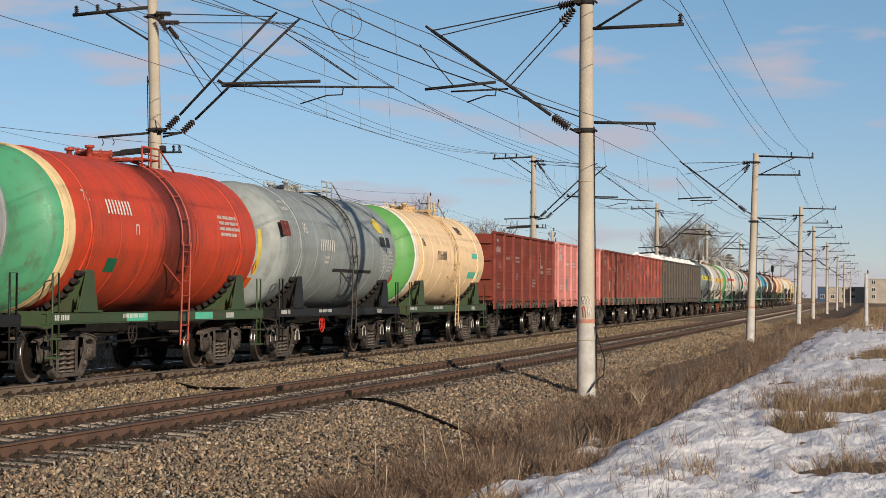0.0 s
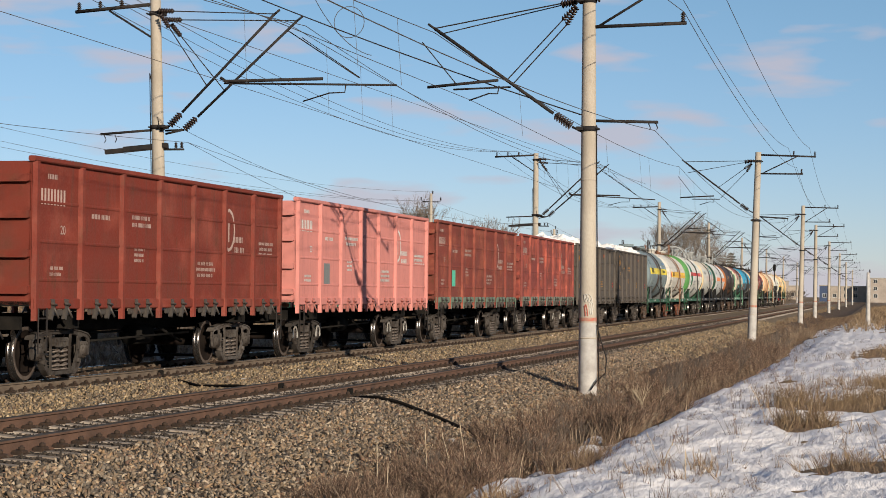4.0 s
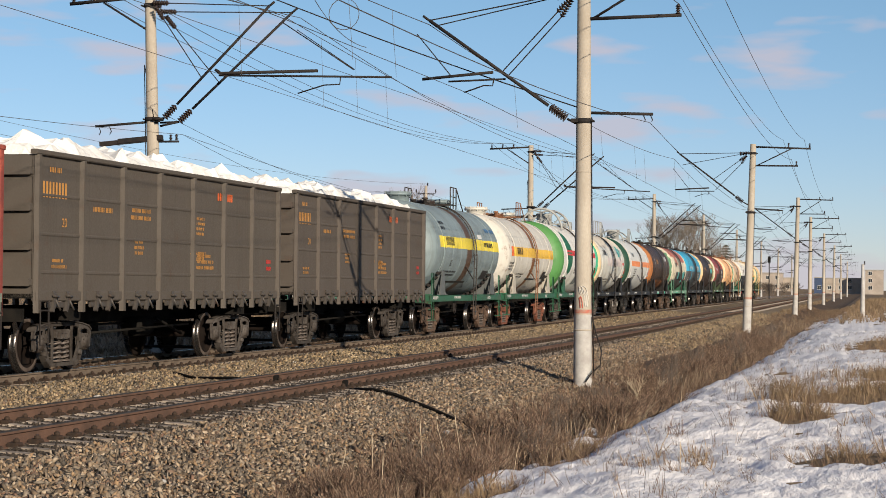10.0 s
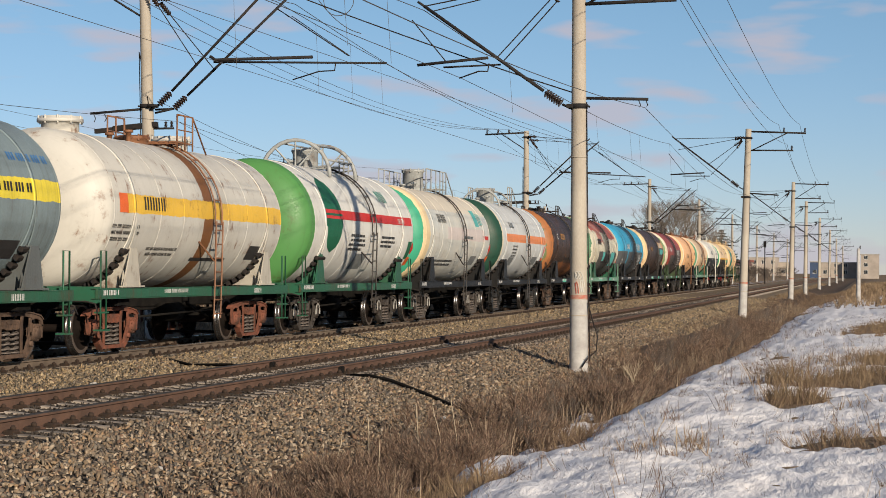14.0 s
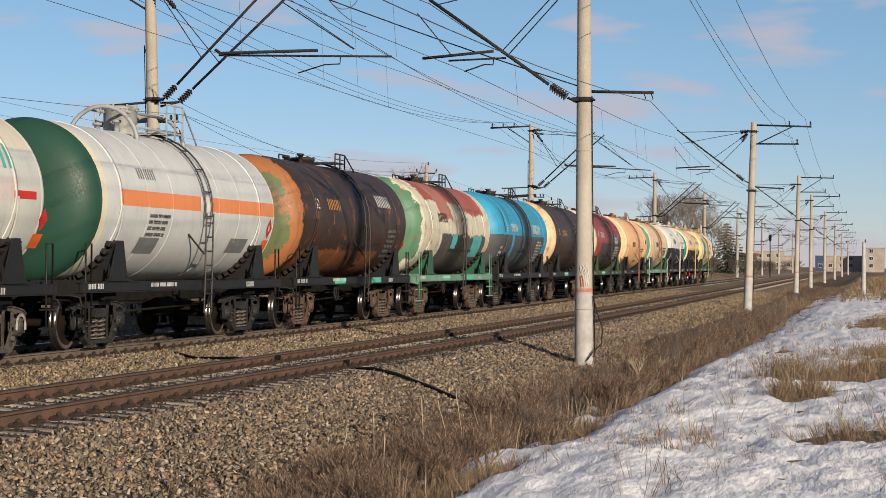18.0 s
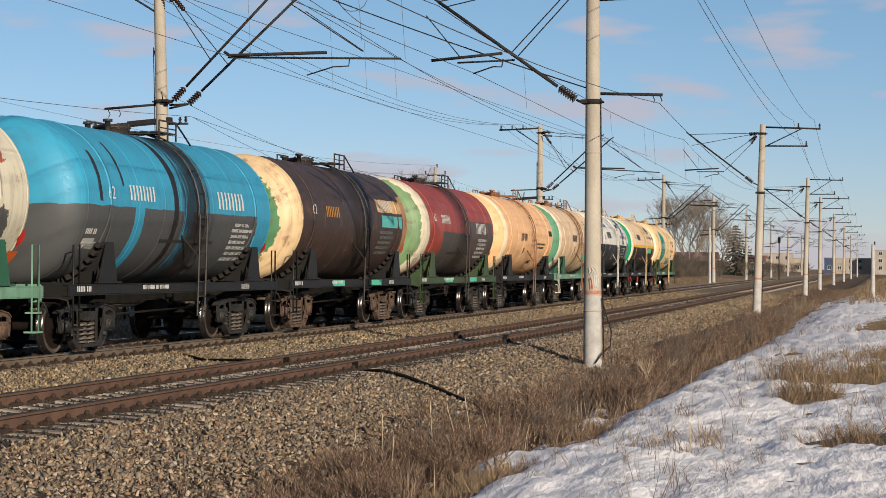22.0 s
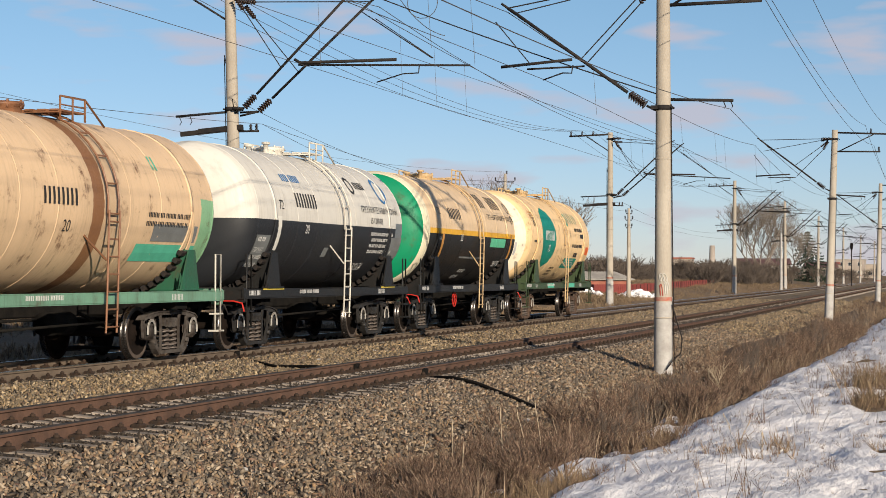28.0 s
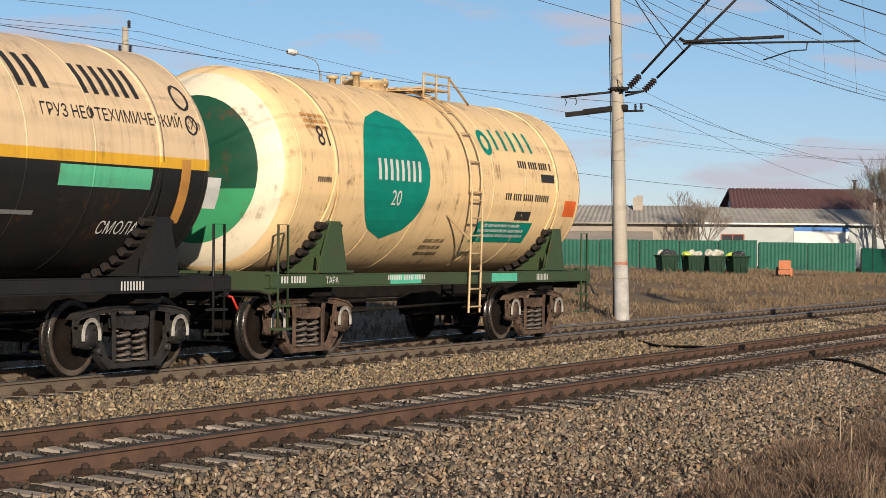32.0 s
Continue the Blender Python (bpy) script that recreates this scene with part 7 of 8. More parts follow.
DULL = mat("grimy_plaster", (0.38, 0.33, 0.285), (0.28, 0.24, 0.205), 0.92, 0, 0.3, 8.0, 0.3, 0.01)
for x, y, z, turn, w, d, h, wall, roof_mat, label, pitch, floors in (
        (-49.0, 640, 0.9, 0, 9.0, 9, 5.6, DULL, ASBESTOS, "pale two-storey block on the skyline", 0, 2),
        (-55.0, 630, 0.9, 0, 6.0, 8, 4.2, DULL, BRICKISH, "low grimy block with a red roof on the skyline", 0.8, 1),
        (-42.6, 645, 0.8, 0, 4.0, 8, 4.2, PLASTER, ASBESTOS, "small pale block on the skyline", 0, 1),
        (-33.0, 645, 0.6, 0, 3.0, 6, 4.6, NAVY, ASBESTOS, "dark blue flat-roofed shed far along the line", 0, 1),
        (-29.7, 646, 0.6, 0, 3.2, 6, 4.4, PLASTER, ASBESTOS, "cream annexe of a shed far along the line", 0, 1),
        (-23.6, 650, 0.6, 0, 8.6, 9, 4.4, DULL, ASBESTOS, "grimy flat-roofed building far along the line", 0, 2),
        (-15.4, 640, 0.6, 0, 5.6, 8, 7.0, DULL, ASBESTOS, "tall pale block far along the line", 0, 3),
        (-38.5, 420, 0.6, -3, 6, 8, 2.6, DULL, BROWN_ROOF, "low house at the village edge", 1.2, 1),
        (-61.0, 375, 1.2, 4, 4.5, 6, 3.4, PLASTER, BRICKISH, "small pale building with a red roof beyond the fence", 0, 1),
        (-76.0, 330, 1.0, 6, 9, 7, 2.2, DULL, ASBESTOS, "low grimy house beyond the fence", 1.2, 1),
        (-47.0, 390, 1.0, 0, 10, 7, 2.6, DULL, BROWN_ROOF, "low plastered house with a brown roof", 1.3, 1),
        (-95.0, 360, 1.4, 8, 14, 8, 2.6, DULL, BROWN_ROOF, "village house with a brown roof", 1.5, 1),
        (-120.0, 400, 2.0, 10, 12, 8, 3.0, DULL, ASBESTOS, "village house with a grey roof", 1.4, 1),
        (-60.0, 760, 0.9, 0, 14, 10, 5.5, DULL, ASBESTOS, "long block on the skyline", 0, 3)):
    far_house(x, y, z, turn, w, d, h, wall, roof_mat, label, pitch, floors)


def shed():
    b = thing("long_shed", "low shed with a pale corrugated roof behind the red fence", "shed", at=frame_at((-29.9, 131.5, 0.2), (-26.2, 137.5, 0.2)))
    q = Shape()
    q.box((3.5, 0.8, 0.45), (7.2, 1.7, 1.1))
    part("wall", q.mesh("wall", BRICKISH), b)
    q = Shape()
    slab_roof(q, (-0.4, -0.3, 1.02), (7.5, -0.3, 1.02), (7.5, 1.6, 1.55), (-0.4, 1.6, 1.55), ribs=24)
    part("roof", q.mesh("roof", ASBESTOS), b)


shed()


def chimney_stack(x, y, z, h):
    b = thing("factory_chimney", "striped factory chimney far beyond the village", "chimney", at=pose(x, y, z))
    q = Shape()
    q.lathe([(-1, 0.9), (h, 0.6), (h, 0)], "Z", k=12)
    part("flue", q.mesh("flue", DULL), b)


chimney_stack(-64.5, 440.0, 0, 8.2)


# ---- trees and shrubs ----
def limbs(q, p, d, length, r, depth, spread, rng, tips=None):
    """A bare branch that forks."""
    n = 3
    for i in range(n):
        nd = (d + Vector((rng.uniform(-1, 1), rng.uniform(-1, 1), rng.uniform(-0.4, 0.8))) * 0.16).normalized()
        e = p + nd * length / n
        q.rod(p, e, r * (1 - 0.28 * i / n), 0, 5 if depth > 2 else 3, r * (1 - 0.28 * (i + 1) / n), False)
        if depth > 0 and i > 0:
            for k in range(1 if depth > 1 else 2):
                side = Vector((rng.uniform(-1, 1), rng.uniform(-1, 1), rng.uniform(-0.1, 0.7))).normalized()
                limbs(q, e, (nd + side * spread).normalized(), length * rng.uniform(0.5, 0.75), r * 0.52, depth - 1, spread, rng)
        p, d = e, nd
    if depth > 0:
        for k in range(2):
            side = Vector((rng.uniform(-1, 1), rng.uniform(-1, 1), rng.uniform(0.0, 0.6))).normalized()
            limbs(q, p, (d + side * spread).normalized(), length * rng.uniform(0.6, 0.8), r * 0.62, depth - 1, spread, rng)


def bare_tree(x, y, z, h, seed, depth=5, stems=1, spread=0.8, lean=0.12, label="bare leafless tree with a spreading crown", material=None, flare=0.8, girth=1.0):
    rng = random.Random(seed)
    t = thing("tree", label, "tree", at=pose(x, y, z))
    q = Shape()
    q.rod((0, 0, -0.3), (0, 0, h * 0.16), h * 0.026, 0, 8, h * 0.021)
    part("trunk", q.mesh("trunk", BARK), t)
    q = Shape()
    for k in range(stems):
        a = 6.283 * k / stems + rng.random()
        d = Vector((math.cos(a) * spread * (0.15 if stems == 1 else flare * rng.uniform(0.5, 1.1)), math.sin(a) * spread * (0.15 if stems == 1 else flare * rng.uniform(0.5, 1.1)), 1)).normalized()
        limbs(q, Vector((0, 0, h * 0.13)), d, h * 0.36, h * 0.027 * girth / (stems ** 0.35), depth, spread, rng)
    part("crown", q.mesh("crown", material or TWIG), t)
    return t


bare_tree(-25.8, 109.0, 0.2, 5.3, 3, 4, 9, 0.7, label="many-stemmed bare fruit tree by the fence", material=GREY_BARK, flare=1.9)
bare_tree(-30.7, 117.9, 0.5, 5.9, 8, 5, 4, 0.6, label="bare pale tree beside the house", material=GREY_BARK, flare=0.35, girth=0.62)
bare_tree(-28.6, 121.0, 0.2, 5.0, 9, 4, 6, 0.8, label="bare pale thicket behind the gate", material=GREY_BARK, flare=1.0)
bare_tree(-39.3, 108.0, 0.55, 4.2, 15, 4, 4, 0.8, label="bare fruit tree behind the green fence", flare=1.0, material=GREY_BARK, girth=0.7)
bare_tree(-30.6, 250.0, 0.0, 10.6, 5, 5, 6, 0.9, label="big spreading bare tree by the line", flare=0.8, girth=0.72, material=GREY_BARK)
bare_tree(-28.0, 258.0, 0.0, 7.5, 6, 5, 4, 0.9, label="lower bare tree beside the big one", flare=0.9, girth=0.72, material=GREY_BARK)
for k, (x, y, h) in enumerate(((-35.5, 240, 3.2), (-33.5, 243, 3.6), (-31.0, 240, 3.4), (-28.5, 244, 3.0), (-26.5, 250, 2.6), (-37.5, 236, 3.4), (-24.5, 262, 2.4), (-23.0, 275, 2.6))):
    bare_tree(x, y, 0.1, h, 300 + k, 4, 6, 0.9, label="dense bare brown scrub under the big tree")

def bush_crowd(name, label, material, places, seed, stems=7, spread=0.9, r=0.012, category="scrub"):
    """Many twiggy bushes in one mesh; places: (x, y, z, height)."""
    rng = random.Random(seed)
    q = Shape()
    for k in range(stems):
        a = 6.283 * k / stems + rng.random()
        limbs(q, Vector((rng.uniform(-0.1, 0.1), rng.uniform(-0.1, 0.1), -0.04)), Vector((math.cos(a) * rng.uniform(0.2, 0.9), math.sin(a) * rng.uniform(0.2, 0.9), 1)).normalized(), 0.42, r, 2, spread, rng)
    ms = []
    for x, y, z, h in places:
        a, w = rng.uniform(0, 6.283), h * rng.uniform(0.8, 1.3)
        ms.append([[math.cos(a) * w, -math.sin(a) * w, rng.uniform(-0.2, 0.2) * h, x], [math.sin(a) * w, math.cos(a) * w, rng.uniform(-0.2, 0.2) * h, y], [0, 0, h, z]])
    ob = new(name, crowd(name, q.v, q.f, np.array(ms), material))
    return tagged(ob, label, category, kind="stuff")


def scrub_belt():
    rng = random.Random(77)
    places = []
    for k in range(240):
        y = rng.uniform(135, 330)
        places.append((-(34 + 0.012 * y) - rng.uniform(0, 30) * (y / 330) - 1.5, y, 0.2, rng.uniform(2.0, 4.6)))
    for k in range(50):
        y = rng.uniform(330, 560)
        places.append((-0.65 - 0.026 * (y - 78) - rng.uniform(21, 48), y, 0.3, rng.uniform(2.0, 4.0)))
    bush_crowd("scrub_belt", "belt of bare brown scrub behind the village fence", TWIG, places, 5, r=0.016)
    places = []
    for k in range(45):
        places.append((-rng.uniform(24.0, 29.0) - 0.026 * 160, rng.uniform(205, 262), 0.1, rng.uniform(1.6, 3.8)))
    bush_crowd("thicket", "dense bare thicket round the big tree", TWIG, places, 6, stems=9, r=0.014)


scrub_belt()


def spruce(x, y, z, h):
    rng = np.random.default_rng(5)
    t = thing("spruce_tree", "dark blue-green spruce beside the line", "tree", at=pose(x, y, z))
    q = Shape()
    q.rod((0, 0, -0.2), (0, 0, h * 0.95), 0.18, 0, 8, 0.03)
    part("trunk", q.mesh("trunk", BARK), t)
    ms = []
    for i in range(20):
        f = i / 20
        zz, reach = h * (0.05 + 0.93 * f), 4.9 * (1 - f) ** 0.95 + 0.15
        for k in range(13):
            a = rng.uniform(0, 6.283)
            for j in range(9):
                u = (j + rng.uniform(0, 1)) / 9
                c = np.array([math.cos(a) * reach * u, math.sin(a) * reach * u, zz - 0.28 * reach * u + 0.10 * reach * u * u + rng.normal() * 0.04])
                ms.append(np.concatenate([turns(rng, 1)[0] * np.array([0.42, 0.16, 0.10]) * (0.6 + 0.5 * reach / 2.4), c[:, None]], 1))
    part("crown", crowd("crown", [(-0.5, 0, 0), (0.5, 0, 0.2), (0, 0.6, 0), (0, -0.4, -0.3)], [(0, 1, 2), (0, 1, 3), (0, 2, 3)], np.array(ms), NEEDLES), t)


spruce(-30.3, 308.5, 0, 8.9)


# ---- crushed stone, dry grass and weeds ----
def heights(aa, yy):
    return np.array([rough_ground(float(a), float(y)) for a, y in zip(aa, yy)])


def bends(yy):
    yy = np.asarray(yy, float)
    return np.where(yy < 28, 0.0, np.where(yy < 78, -(yy - 28) ** 2 / 3846.0, -0.65 - 0.026 * (yy - 78)))


def stones(name, label, material, seed, fields, lift):
    rng = np.random.default_rng(seed)
    aa, yy, size = [], [], []
    for a0, a1, y0, y1, per, s0, s1 in fields:
        n = int((a1 - a0) * (y1 - y0) * per)
        aa.append(rng.uniform(a0, a1, n)), yy.append(rng.uniform(y0, y1, n)), size.append(s0 + (s1 - s0) * rng.random(n) ** 1.8)
    aa, yy, size = np.concatenate(aa), np.concatenate(yy), np.concatenate(size)
    if lift:
        clear = np.abs((yy - 9.0) / 0.497 - np.round((yy - 9.0) / 0.497)) > 0.32
        aa, yy, size = aa[clear], yy[clear], size[clear]
    z = heights(aa, yy) + rng.uniform(-0.028, 0.026, len(aa)) * (0.5 if lift else 1.0) + lift
    rot = turns(rng, len(aa)) * (size[:, None] * np.stack([rng.uniform(0.9, 1.8, len(aa)), rng.uniform(0.42, 0.95, len(aa)), rng.uniform(0.32, 0.75, len(aa))], 1))[:, None, :]
    pos = np.stack([bends(yy) - aa, yy, z], 1)
    base = [(-0.55, -0.1, -0.3), (0.5, -0.4, -0.2), (0.3, 0.55, -0.25), (-0.35, -0.5, 0.3), (0.55, 0.1, 0.35), (-0.3, 0.5, 0.3)]
    tri = [(0, 2, 1), (3, 4, 5), (0, 1, 3), (1, 4, 3), (1, 2, 4), (2, 5, 4), (2, 0, 5), (0, 3, 5)]
    ob = new(name, crowd(name, base, tri, np.concatenate([rot, pos[:, :, None]], 2), material))
    tagged(ob, label, "ballast", kind="stuff")


def blades(name, label, material, aa, yy, high, width, lean, rng, lift=0.0, category="dry grass"):
    """Tufts of five bent blades each."""
    n = len(aa)
    z = heights(aa, yy) + lift
    ang = rng.uniform(0, 6.283, n)
    s = high * rng.uniform(0.5, 1.25, n)
    wide = width * (0.7 + 0.6 * rng.random(n))
    rot = np.zeros((n, 3, 3))
    c, d = np.cos(ang), np.sin(ang)
    tilt = rng.normal(0, lean, (n, 2))
    rot[:, 0, 0], rot[:, 0, 1], rot[:, 1, 0], rot[:, 1, 1], rot[:, 2, 2] = c * s, -d * s, d * s, c * s, s
    rot[:, 0, 2], rot[:, 1, 2] = tilt[:, 0] * s, tilt[:, 1] * s
    base, tri = [], []
    lr = random.Random(name)
    for k in range(6):
        a = lr.uniform(0, 6.283)
        bx, by = lr.uniform(-0.14, 0.14), lr.uniform(-0.14, 0.14)
        out, h = lr.uniform(0.1, 0.55), lr.uniform(0.55, 1.0)
        px, py = -math.sin(a), math.cos(a)
        w = width / high
        o = len(base)
        base += [(bx - px * w, by - py * w, -0.05), (bx + px * w, by + py * w, -0.05), (bx + math.cos(a) * out * 0.35 + px * w * 0.7, by + math.sin(a) * out * 0.35 + py * w * 0.7, h * 0.6), (bx + math.cos(a) * out * 0.35 - px * w * 0.7, by + math.sin(a) * out * 0.35 - py * w * 0.7, h * 0.6), (bx + math.cos(a) * out, by + math.sin(a) * out, h)]
        tri += [(o, o + 1, o + 2), (o, o + 2, o + 3), (o + 3, o + 2, o + 4)]
    pos = np.stack([bends(yy) - aa, yy, z], 1)
    ob = new(name, crowd(name, base, tri, np.concatenate([rot, pos[:, :, None]], 2), material))
    tagged(ob, label, category, kind="stuff")


def scatter(rng, spec):
    aa, yy = [], []
    for a0, a1, y0, y1, per in spec:
        n = int((a1 - a0) * (y1 - y0) * per)
        aa.append(rng.uniform(a0, a1, n)), yy.append(rng.uniform(y0, y1, n))
    return np.concatenate(aa), np.concatenate(yy)


def clumpy(rng, aa, yy, scale, cut):
    k = np.array([noise.noise((float(a) * scale, float(y) * scale * 0.6, 21.0)) for a, y in zip(aa, yy)])
    m = k + rng.normal(0, 0.12, len(k)) > cut
    return aa[m], yy[m]


def grass():
    rng = np.random.default_rng(4)
    aa, yy = clumpy(rng, *scatter(rng, [(4.0, 5.5, 13, 45, 46), (5.5, 7.0, 13, 45, 9), (3.8, 6.4, 45, 90, 26), (6.6, 7.6, 40, 130, 22), (3.2, 7.4, 90, 200, 18)]), 0.8, -0.02)
    thawed = np.array([snow_depth(float(a), float(y)) for a, y in zip(aa, yy)]) < 0.0
    thawed |= rng.random(len(aa)) < 0.12
    aa, yy = aa[thawed], yy[thawed]
    blades("ditch_weeds", "tangle of grey-brown dead weeds in the ditch", WEED, aa, yy, 0.24, 0.0036, 0.42, rng, category="weeds")
    aa, yy = clumpy(rng, *scatter(rng, [(4.2, 5.5, 14, 60, 14), (4.0, 6.6, 60, 130, 8)]), 0.5, 0.0)
    thawed = np.array([snow_depth(float(a), float(y)) for a, y in zip(aa, yy)]) < 0.0
    aa, yy = aa[thawed], yy[thawed]
    blades("tall_weeds", "tall dry weed stalks in the ditch", PALE_WEED, aa, yy, 0.5, 0.0042, 0.28, rng, category="weeds")
    aa, yy = scatter(rng, [(-2.5, 4.4, 13, 45, 85), (-3.0, 4.6, 45, 100, 22), (-8.0, 6, 100, 220, 6)])
    bare = np.array([snow_depth(float(a), float(y)) for a, y in zip(aa, yy)])
    keep = (bare < -0.01) | (rng.random(len(aa)) < 0.006)
    blades("bank_grass", "dry straw-coloured grass tufts on the snowy bank", STRAW, aa[keep], yy[keep], 0.2, 0.0026, 0.5, rng)
    aa, yy = clumpy(rng, *scatter(rng, [(-2.0, 4.6, 13, 40, 42), (-2.0, 4.8, 40, 80, 14)]), 0.6, -0.05)
    blades("bank_twigs", "thin brown twigs poking through the snow crust", WEED, aa, yy, 0.14, 0.0022, 0.55, rng, category="twigs")
    aa, yy = clumpy(rng, *scatter(rng, [(-1.5, 4.4, 13.5, 30, 4.5), (-1.5, 4.6, 30, 60, 3)]), 0.5, 0.0)
    blades("bank_stalks", "bent dead stalks standing in the snow", WEED, aa, yy, 0.36, 0.0026, 0.4, rng, category="stalks")
    for ca, cy, r, k, h in ((1.55, 25.9, 0.4, 120, 0.42), (2.05, 30.6, 0.45, 150, 0.55), (0.9, 31.5, 0.9, 150, 0.45), (2.3, 19.3, 0.8, 70, 0.26), (1.2, 37.0, 0.8, 90, 0.4), (0.6, 24.0, 0.4, 20, 0.25)):
        n = k
        blades("grass_tussock", "thick pale tussock of dry grass on the bank", STRAW, ca + rng.normal(0, r * 0.5, n), cy + rng.normal(0, r * 0.7, n), h * 0.9, 0.0032, 0.35, rng)
    aa, yy = scatter(rng, [(18.8, 24, 18, 70, 30), (18.8, 30, 70, 130, 22), (24, 60, 40, 130, 4), (18.6, 40, 130, 260, 7), (7.2, 8.0, 130, 300, 12)])
    aa, yy = clumpy(rng, aa, yy, 0.3, -0.2)
    blades("field_grass", "short dry yellow-brown grass on the verge", STRAW, aa, yy, 0.20, 0.006, 0.4, rng)
    aa, yy = scatter(rng, [(-20, 3, 100, 300, 2.2)])
    blades("far_bank_grass", "dry grass along the far bank", STRAW, aa, yy, 0.5, 0.012, 0.25, rng)


def twiggy(a, y, h, seed, label, material):
    rng = random.Random(seed)
    t = thing("shrub", label, "shrub", "shrubs by the ditch", at=pose(*on_line(a, y, rough_ground(a, y))))
    q = Shape()
    for k in range(4):
        ang = rng.uniform(0, 6.283)
        limbs(q, Vector((rng.uniform(-0.05, 0.05), rng.uniform(-0.05, 0.05), -0.05)), Vector((math.cos(ang) * 0.5, math.sin(ang) * 0.5, 1)).normalized(), h * 0.5, 0.009, 3 if material is TWIG else 2, 0.75, rng)
    part("branch", q.mesh("branch", material), t)


RED_TWIG = island_mat("reddish_dead_twigs", [(0.10, 0.06, 0.04), (0.24, 0.155, 0.105), (0.045, 0.028, 0.02), (0.36, 0.26, 0.18), (0.13, 0.07, 0.045), (0.06, 0.036, 0.025)], 0.9, 20.0, 0)


def ditch_shrubs():
    rng = random.Random(31)
    places = []
    while len(places) < 340:
        y = 15 + 60 * rng.random() ** 1.35
        a = rng.gauss(5.15 + 0.008 * max(0, y - 28), 0.5)
        if not 4.2 < a < 7.0 or snow_depth(a, y) > 0.03 or noise.noise((a * 0.7, y * 0.22, 51.0)) < -0.18:
            continue
        places.append((*on_line(a, y, rough_ground(a, y)), rng.uniform(0.28, 0.62) * (1.0 if y < 24 else 1.25)))
    bush_crowd("ditch_shrubs", "low reddish-brown twiggy shrubs in the ditch", RED_TWIG, places, 8, stems=6, spread=0.75, r=0.017)


ditch_shrubs()
PALE_TWIG = mat("pale_dead_stalks", (0.46, 0.38, 0.27), (0.33, 0.26, 0.18), 0.9, 0, 4.0, 40.0, 0.2, 0.003)
for k, (a, y, h) in enumerate(((4.95, 35.5, 0.72), (4.75, 37.0, 0.7), (5.3, 33.0, 0.6), (5.6, 30.5, 0.55), (5.0, 27.5, 0.5), (5.2, 42.0, 0.8), (5.5, 48.0, 0.8), (4.7, 24.0, 0.5), (5.7, 22.0, 0.45), (5.1, 55.0, 0.8), (5.6, 62.0, 0.9), (4.9, 70.0, 0.9))):
    twiggy(a, y, h, 40 + k, "leafless shrub with thin brown twigs" if k else "pale dead weed with forked branches", TWIG if k else PALE_TWIG)


def straws():
    """Single tall stalks that stand out of the weeds."""
    rng = random.Random(9)
    for k, (a, y, h) in enumerate(((5.75, 20.2, 0.75), (5.3, 20.6, 0.85), (5.0, 21.2, 0.9), (5.9, 19.4, 0.6), (5.5, 22.5, 0.7), (2.2, 18.2, 0.35), (2.7, 20.5, 0.3), (3.0, 22.0, 0.3), (5.2, 18.6, 0.6))):
        t = thing("dry_stalk", "single tall pale stalk of dry grass", "grass stalk", "tall stalks", at=pose(*on_line(a, y, rough_ground(a, y))))
        q = Shape()
        x = rng.uniform(-0.1, 0.1)
        q.path([(0, 0, -0.05), (x * 0.3, 0, h * 0.5), (x, 0, h * 0.85)], 0.004, 0, 4)
        part("stem", q.mesh("stem", PALE_TWIG), t)
        q = Shape()
        q.rod((x, 0, h * 0.82), (x * 1.2, 0, h), 0.008, 0, 5, 0.002)
        part("seed_head", q.mesh("seed_head", PALE_TWIG), t)


straws()
stones("ballast_stones", "loose yellow-brown crushed-stone ballast between the tracks", STONE, 11, (
    (11.6, 14.5, 11, 17, 330, 0.046, 0.092), (11.6, 14.5, 17, 40, 480, 0.042, 0.084), (11.6, 14.5, 40, 75, 210, 0.05, 0.095), (11.4, 14.7, 75, 130, 70, 0.065, 0.12), (16.9, 18.9, 22, 70, 110, 0.05, 0.09), (7.0, 9.05, 62, 130, 100, 0.06, 0.105)), 0.0)
stones("shoulder_ballast", "grey-brown crushed stone on the track's shoulder", STONE_NEAR, 14, (
    (5.7, 8.8, 8, 13, 520, 0.036, 0.078), (7.2, 8.8, 13, 34, 680, 0.036, 0.078), (7.2, 8.8, 34, 62, 430, 0.042, 0.085), (6.3, 7.2, 13, 50, 480, 0.034, 0.072), (5.7, 6.3, 13, 45, 230, 0.032, 0.068), (4.9, 5.7, 13, 40, 80, 0.028, 0.06)), 0.0)
stones("oily_ballast", "oily crushed stone between the sleepers, coloured darker for the shade there", OILY_SHADED, 12, (
    (8.8, 11.6, 8, 40, 560, 0.03, 0.056), (8.85, 11.4, 40, 80, 300, 0.036, 0.06), (8.85, 11.4, 80, 130, 110, 0.045, 0.075), (14.7, 16.9, 20, 60, 160, 0.035, 0.06), (14.7, 16.9, 60, 120, 50, 0.04, 0.07)), 0.005)
grass()


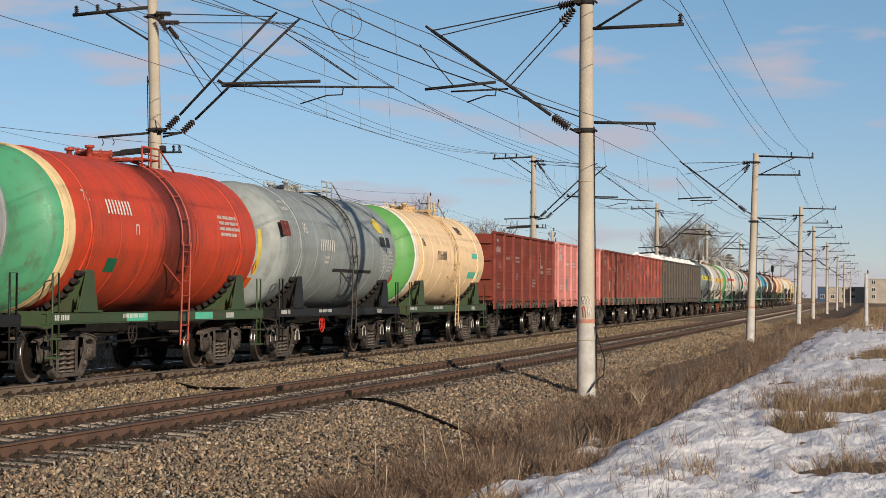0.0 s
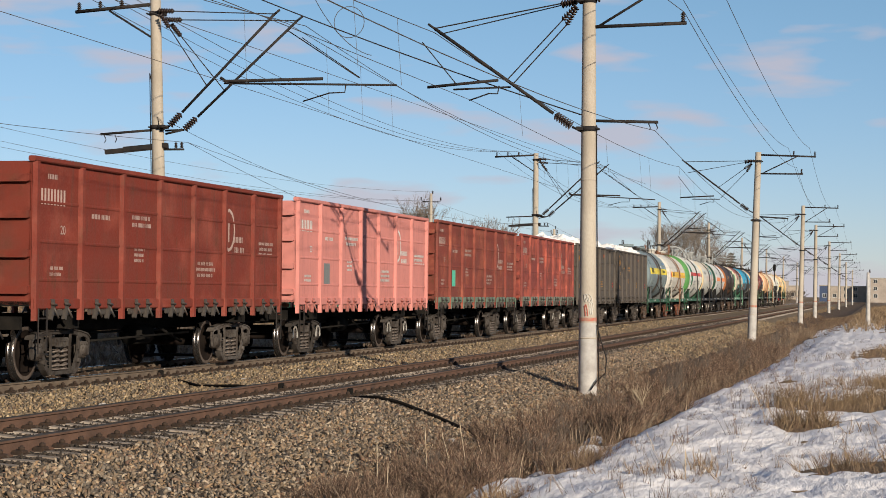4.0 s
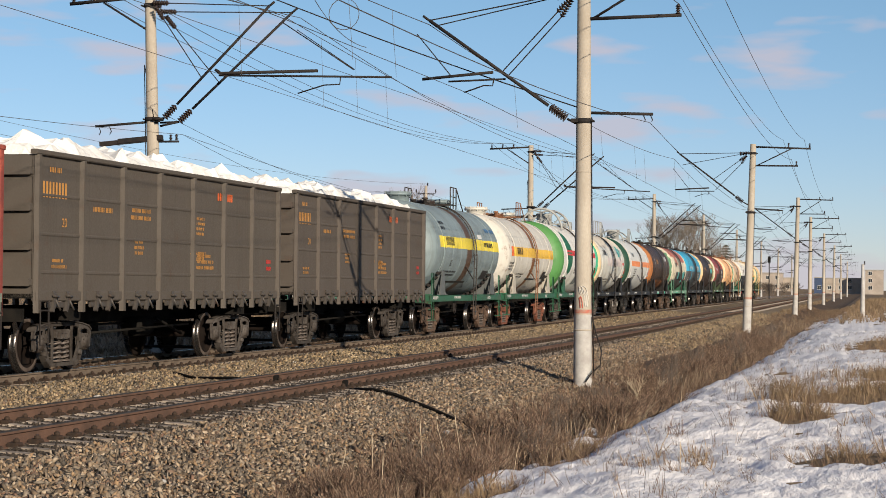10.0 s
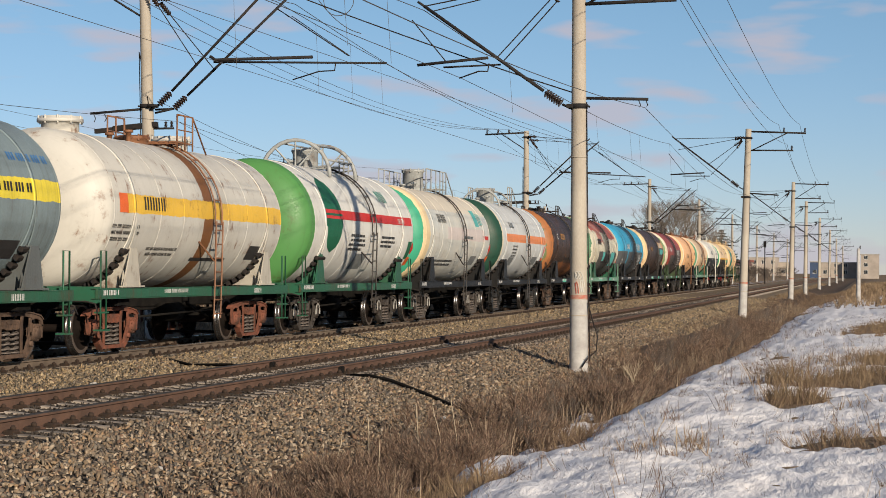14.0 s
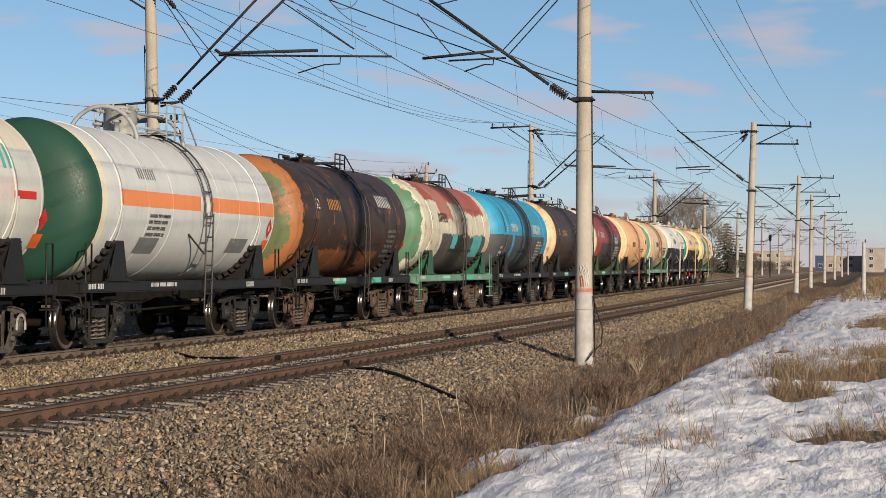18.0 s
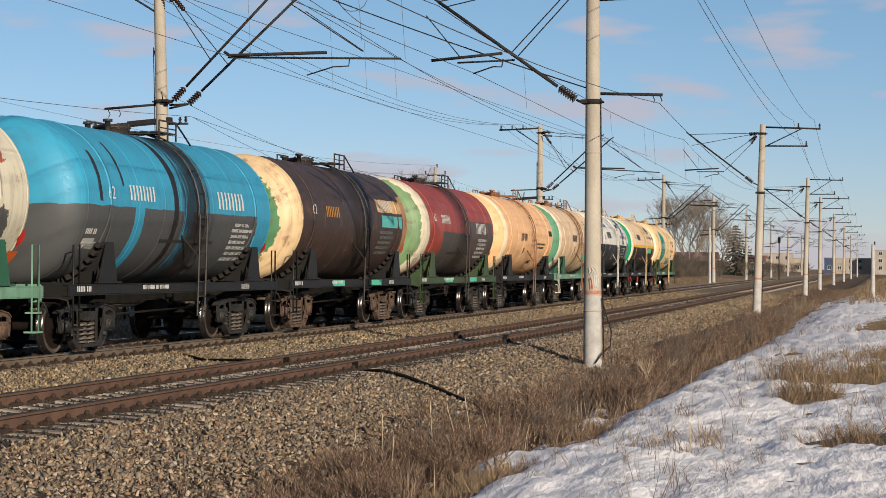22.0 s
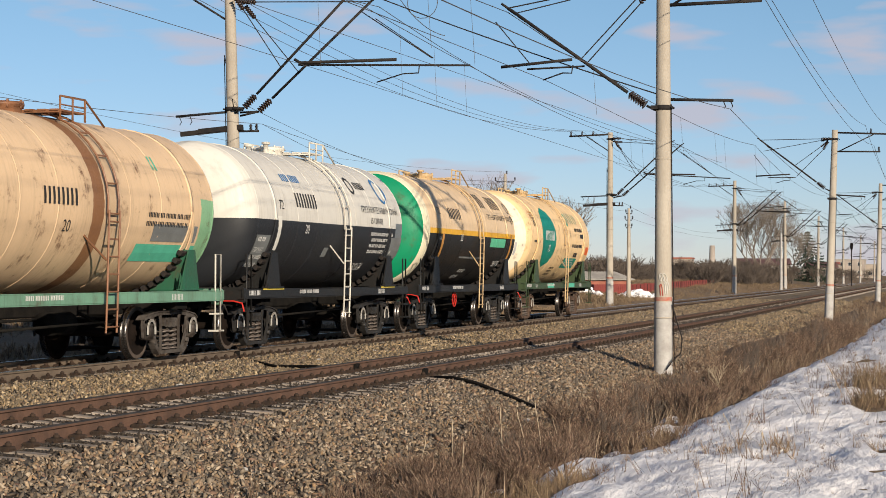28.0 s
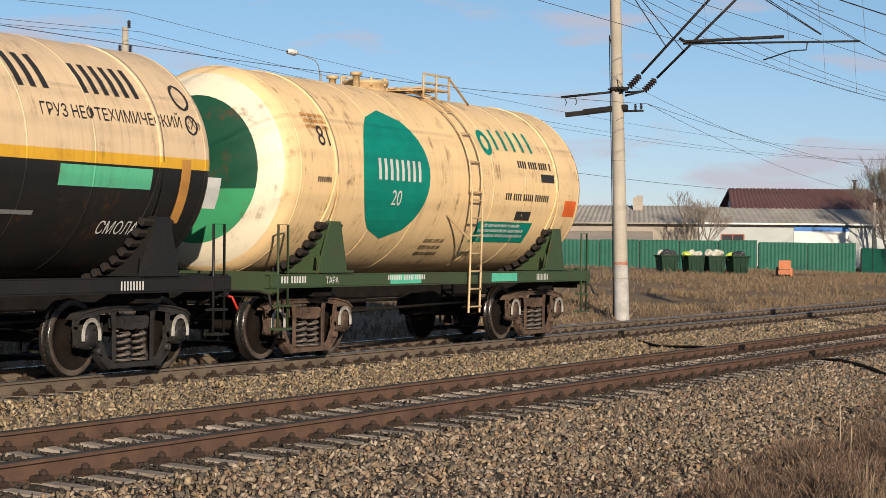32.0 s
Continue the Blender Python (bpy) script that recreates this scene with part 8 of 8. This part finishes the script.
def cable():
    c = thing("bond_cable", "black bonding cable laid across both tracks", "cable")
    pts = [(-5.3, 27.2, -0.66), (-5.9, 28.0, -0.66), (-6.5, 28.5, -0.6), (-7.1, 29.3, -0.47), (-7.6, 29.9, -0.37), (-8.3, 30.4, -0.2), (-8.8, 30.8, -0.15), (-9.3, 31.2, -0.19)]
    q = Shape()
    q.path([(x, y, z + rise(y)) for x, y, z in pts], 0.03, 0, 7)
    part("cable", q.mesh("cable", BLACK), c)
    q = Shape()
    q.path([(-11.1, 32.5, -0.15), (-12.2, 33.6, -0.13), (-13.1, 34.0, -0.17), (-13.9, 35.2, -0.16), (-14.9, 36.5, -0.14)], 0.028, 0, 7)
    part("cable", q.mesh("cable", BLACK), c)
    for x, y in ((-9.43, 31.26), (-11.03, 32.4), (-15.0, 36.6)):
        q = Shape()
        q.box((x + 0.045, y, -0.07), (0.06, 0.16, 0.13), bevel=0.015)
        part("rail_clamp", q.mesh("rail_clamp", BLACK), c)


cable()


def litter():
    rng = random.Random(3)
    for k in range(14):
        a, y = rng.choice(((6.2, 8.8), (12, 14), (19, 24))), rng.uniform(17, 60)
        a = rng.uniform(*a)
        r = rng.uniform(0.03, 0.06)
        ob = thing("pale_stone", "pale loose stone on the gravel", "stone", "pale stones", at=pose(*on_line(a, y, rough_ground(a, y) + r * 0.5)), data=blob("pale_stone", r, WHITEWASH, 0.7))


litter()


def snow_heap(x, y, z, n, seed, wide):
    rng = random.Random(seed)
    h = thing("snow_heap", "ploughed heap of grubby snow lumps", "snow", at=pose(x, y, z))
    for k in range(n):
        a, r = rng.uniform(0, 6.283), rng.random() ** 0.7
        part("lump", blob("lump", rng.uniform(0.16, 0.34), SNOW, 0.75), h, at=pose(wide * r * math.cos(a), wide * 0.8 * r * math.sin(a), 0.55 * (1 - r) * rng.uniform(0.5, 1.0), 0, 0, rng.uniform(0, 360)))


snow_heap(-23.2, 126.5, 0.0, 75, 2, 1.9)
snow_heap(-25.6, 121.0, 0.2, 14, 4, 0.9)


def signal_post(a, y):
    s = thing("railway_signal", "dark colour-light signal on a thin post", "signal", at=pose(*on_line(a, y, 0.3)))
    q = Shape()
    q.rod((0, 0, -0.8), (0, 0, 5.4), 0.07, 0, 8)
    part("post", q.mesh("post", STEEL), s)
    q = Shape()
    q.box((0, 0, 5.1), (0.36, 0.25, 0.85), bevel=0.05)
    part("head", q.mesh("head", BLACK), s)


signal_post(14.4, 259.0)


def motions():
    """The train rolls towards the camera at a steady pace; its wheels turn."""
    for wagon, s in WAGONS:
        rows = []
        for k in range(33):
            y = s - SPEED * k
            rows.append((k, Matrix.Translation(on_line(T2, y, rise(y))) @ Matrix.Rotation(math.atan(-slope(y)), 4, "Z")))
        walk(wagon, rows)
    step = 2 / FPS
    for w, y in WHEELS:
        walk(w, [(k * step, pose(0, y, 0.475, math.degrees(SPEED * step / 0.475) * k % 360, 0, 0)) for k in range(481)])


motions()
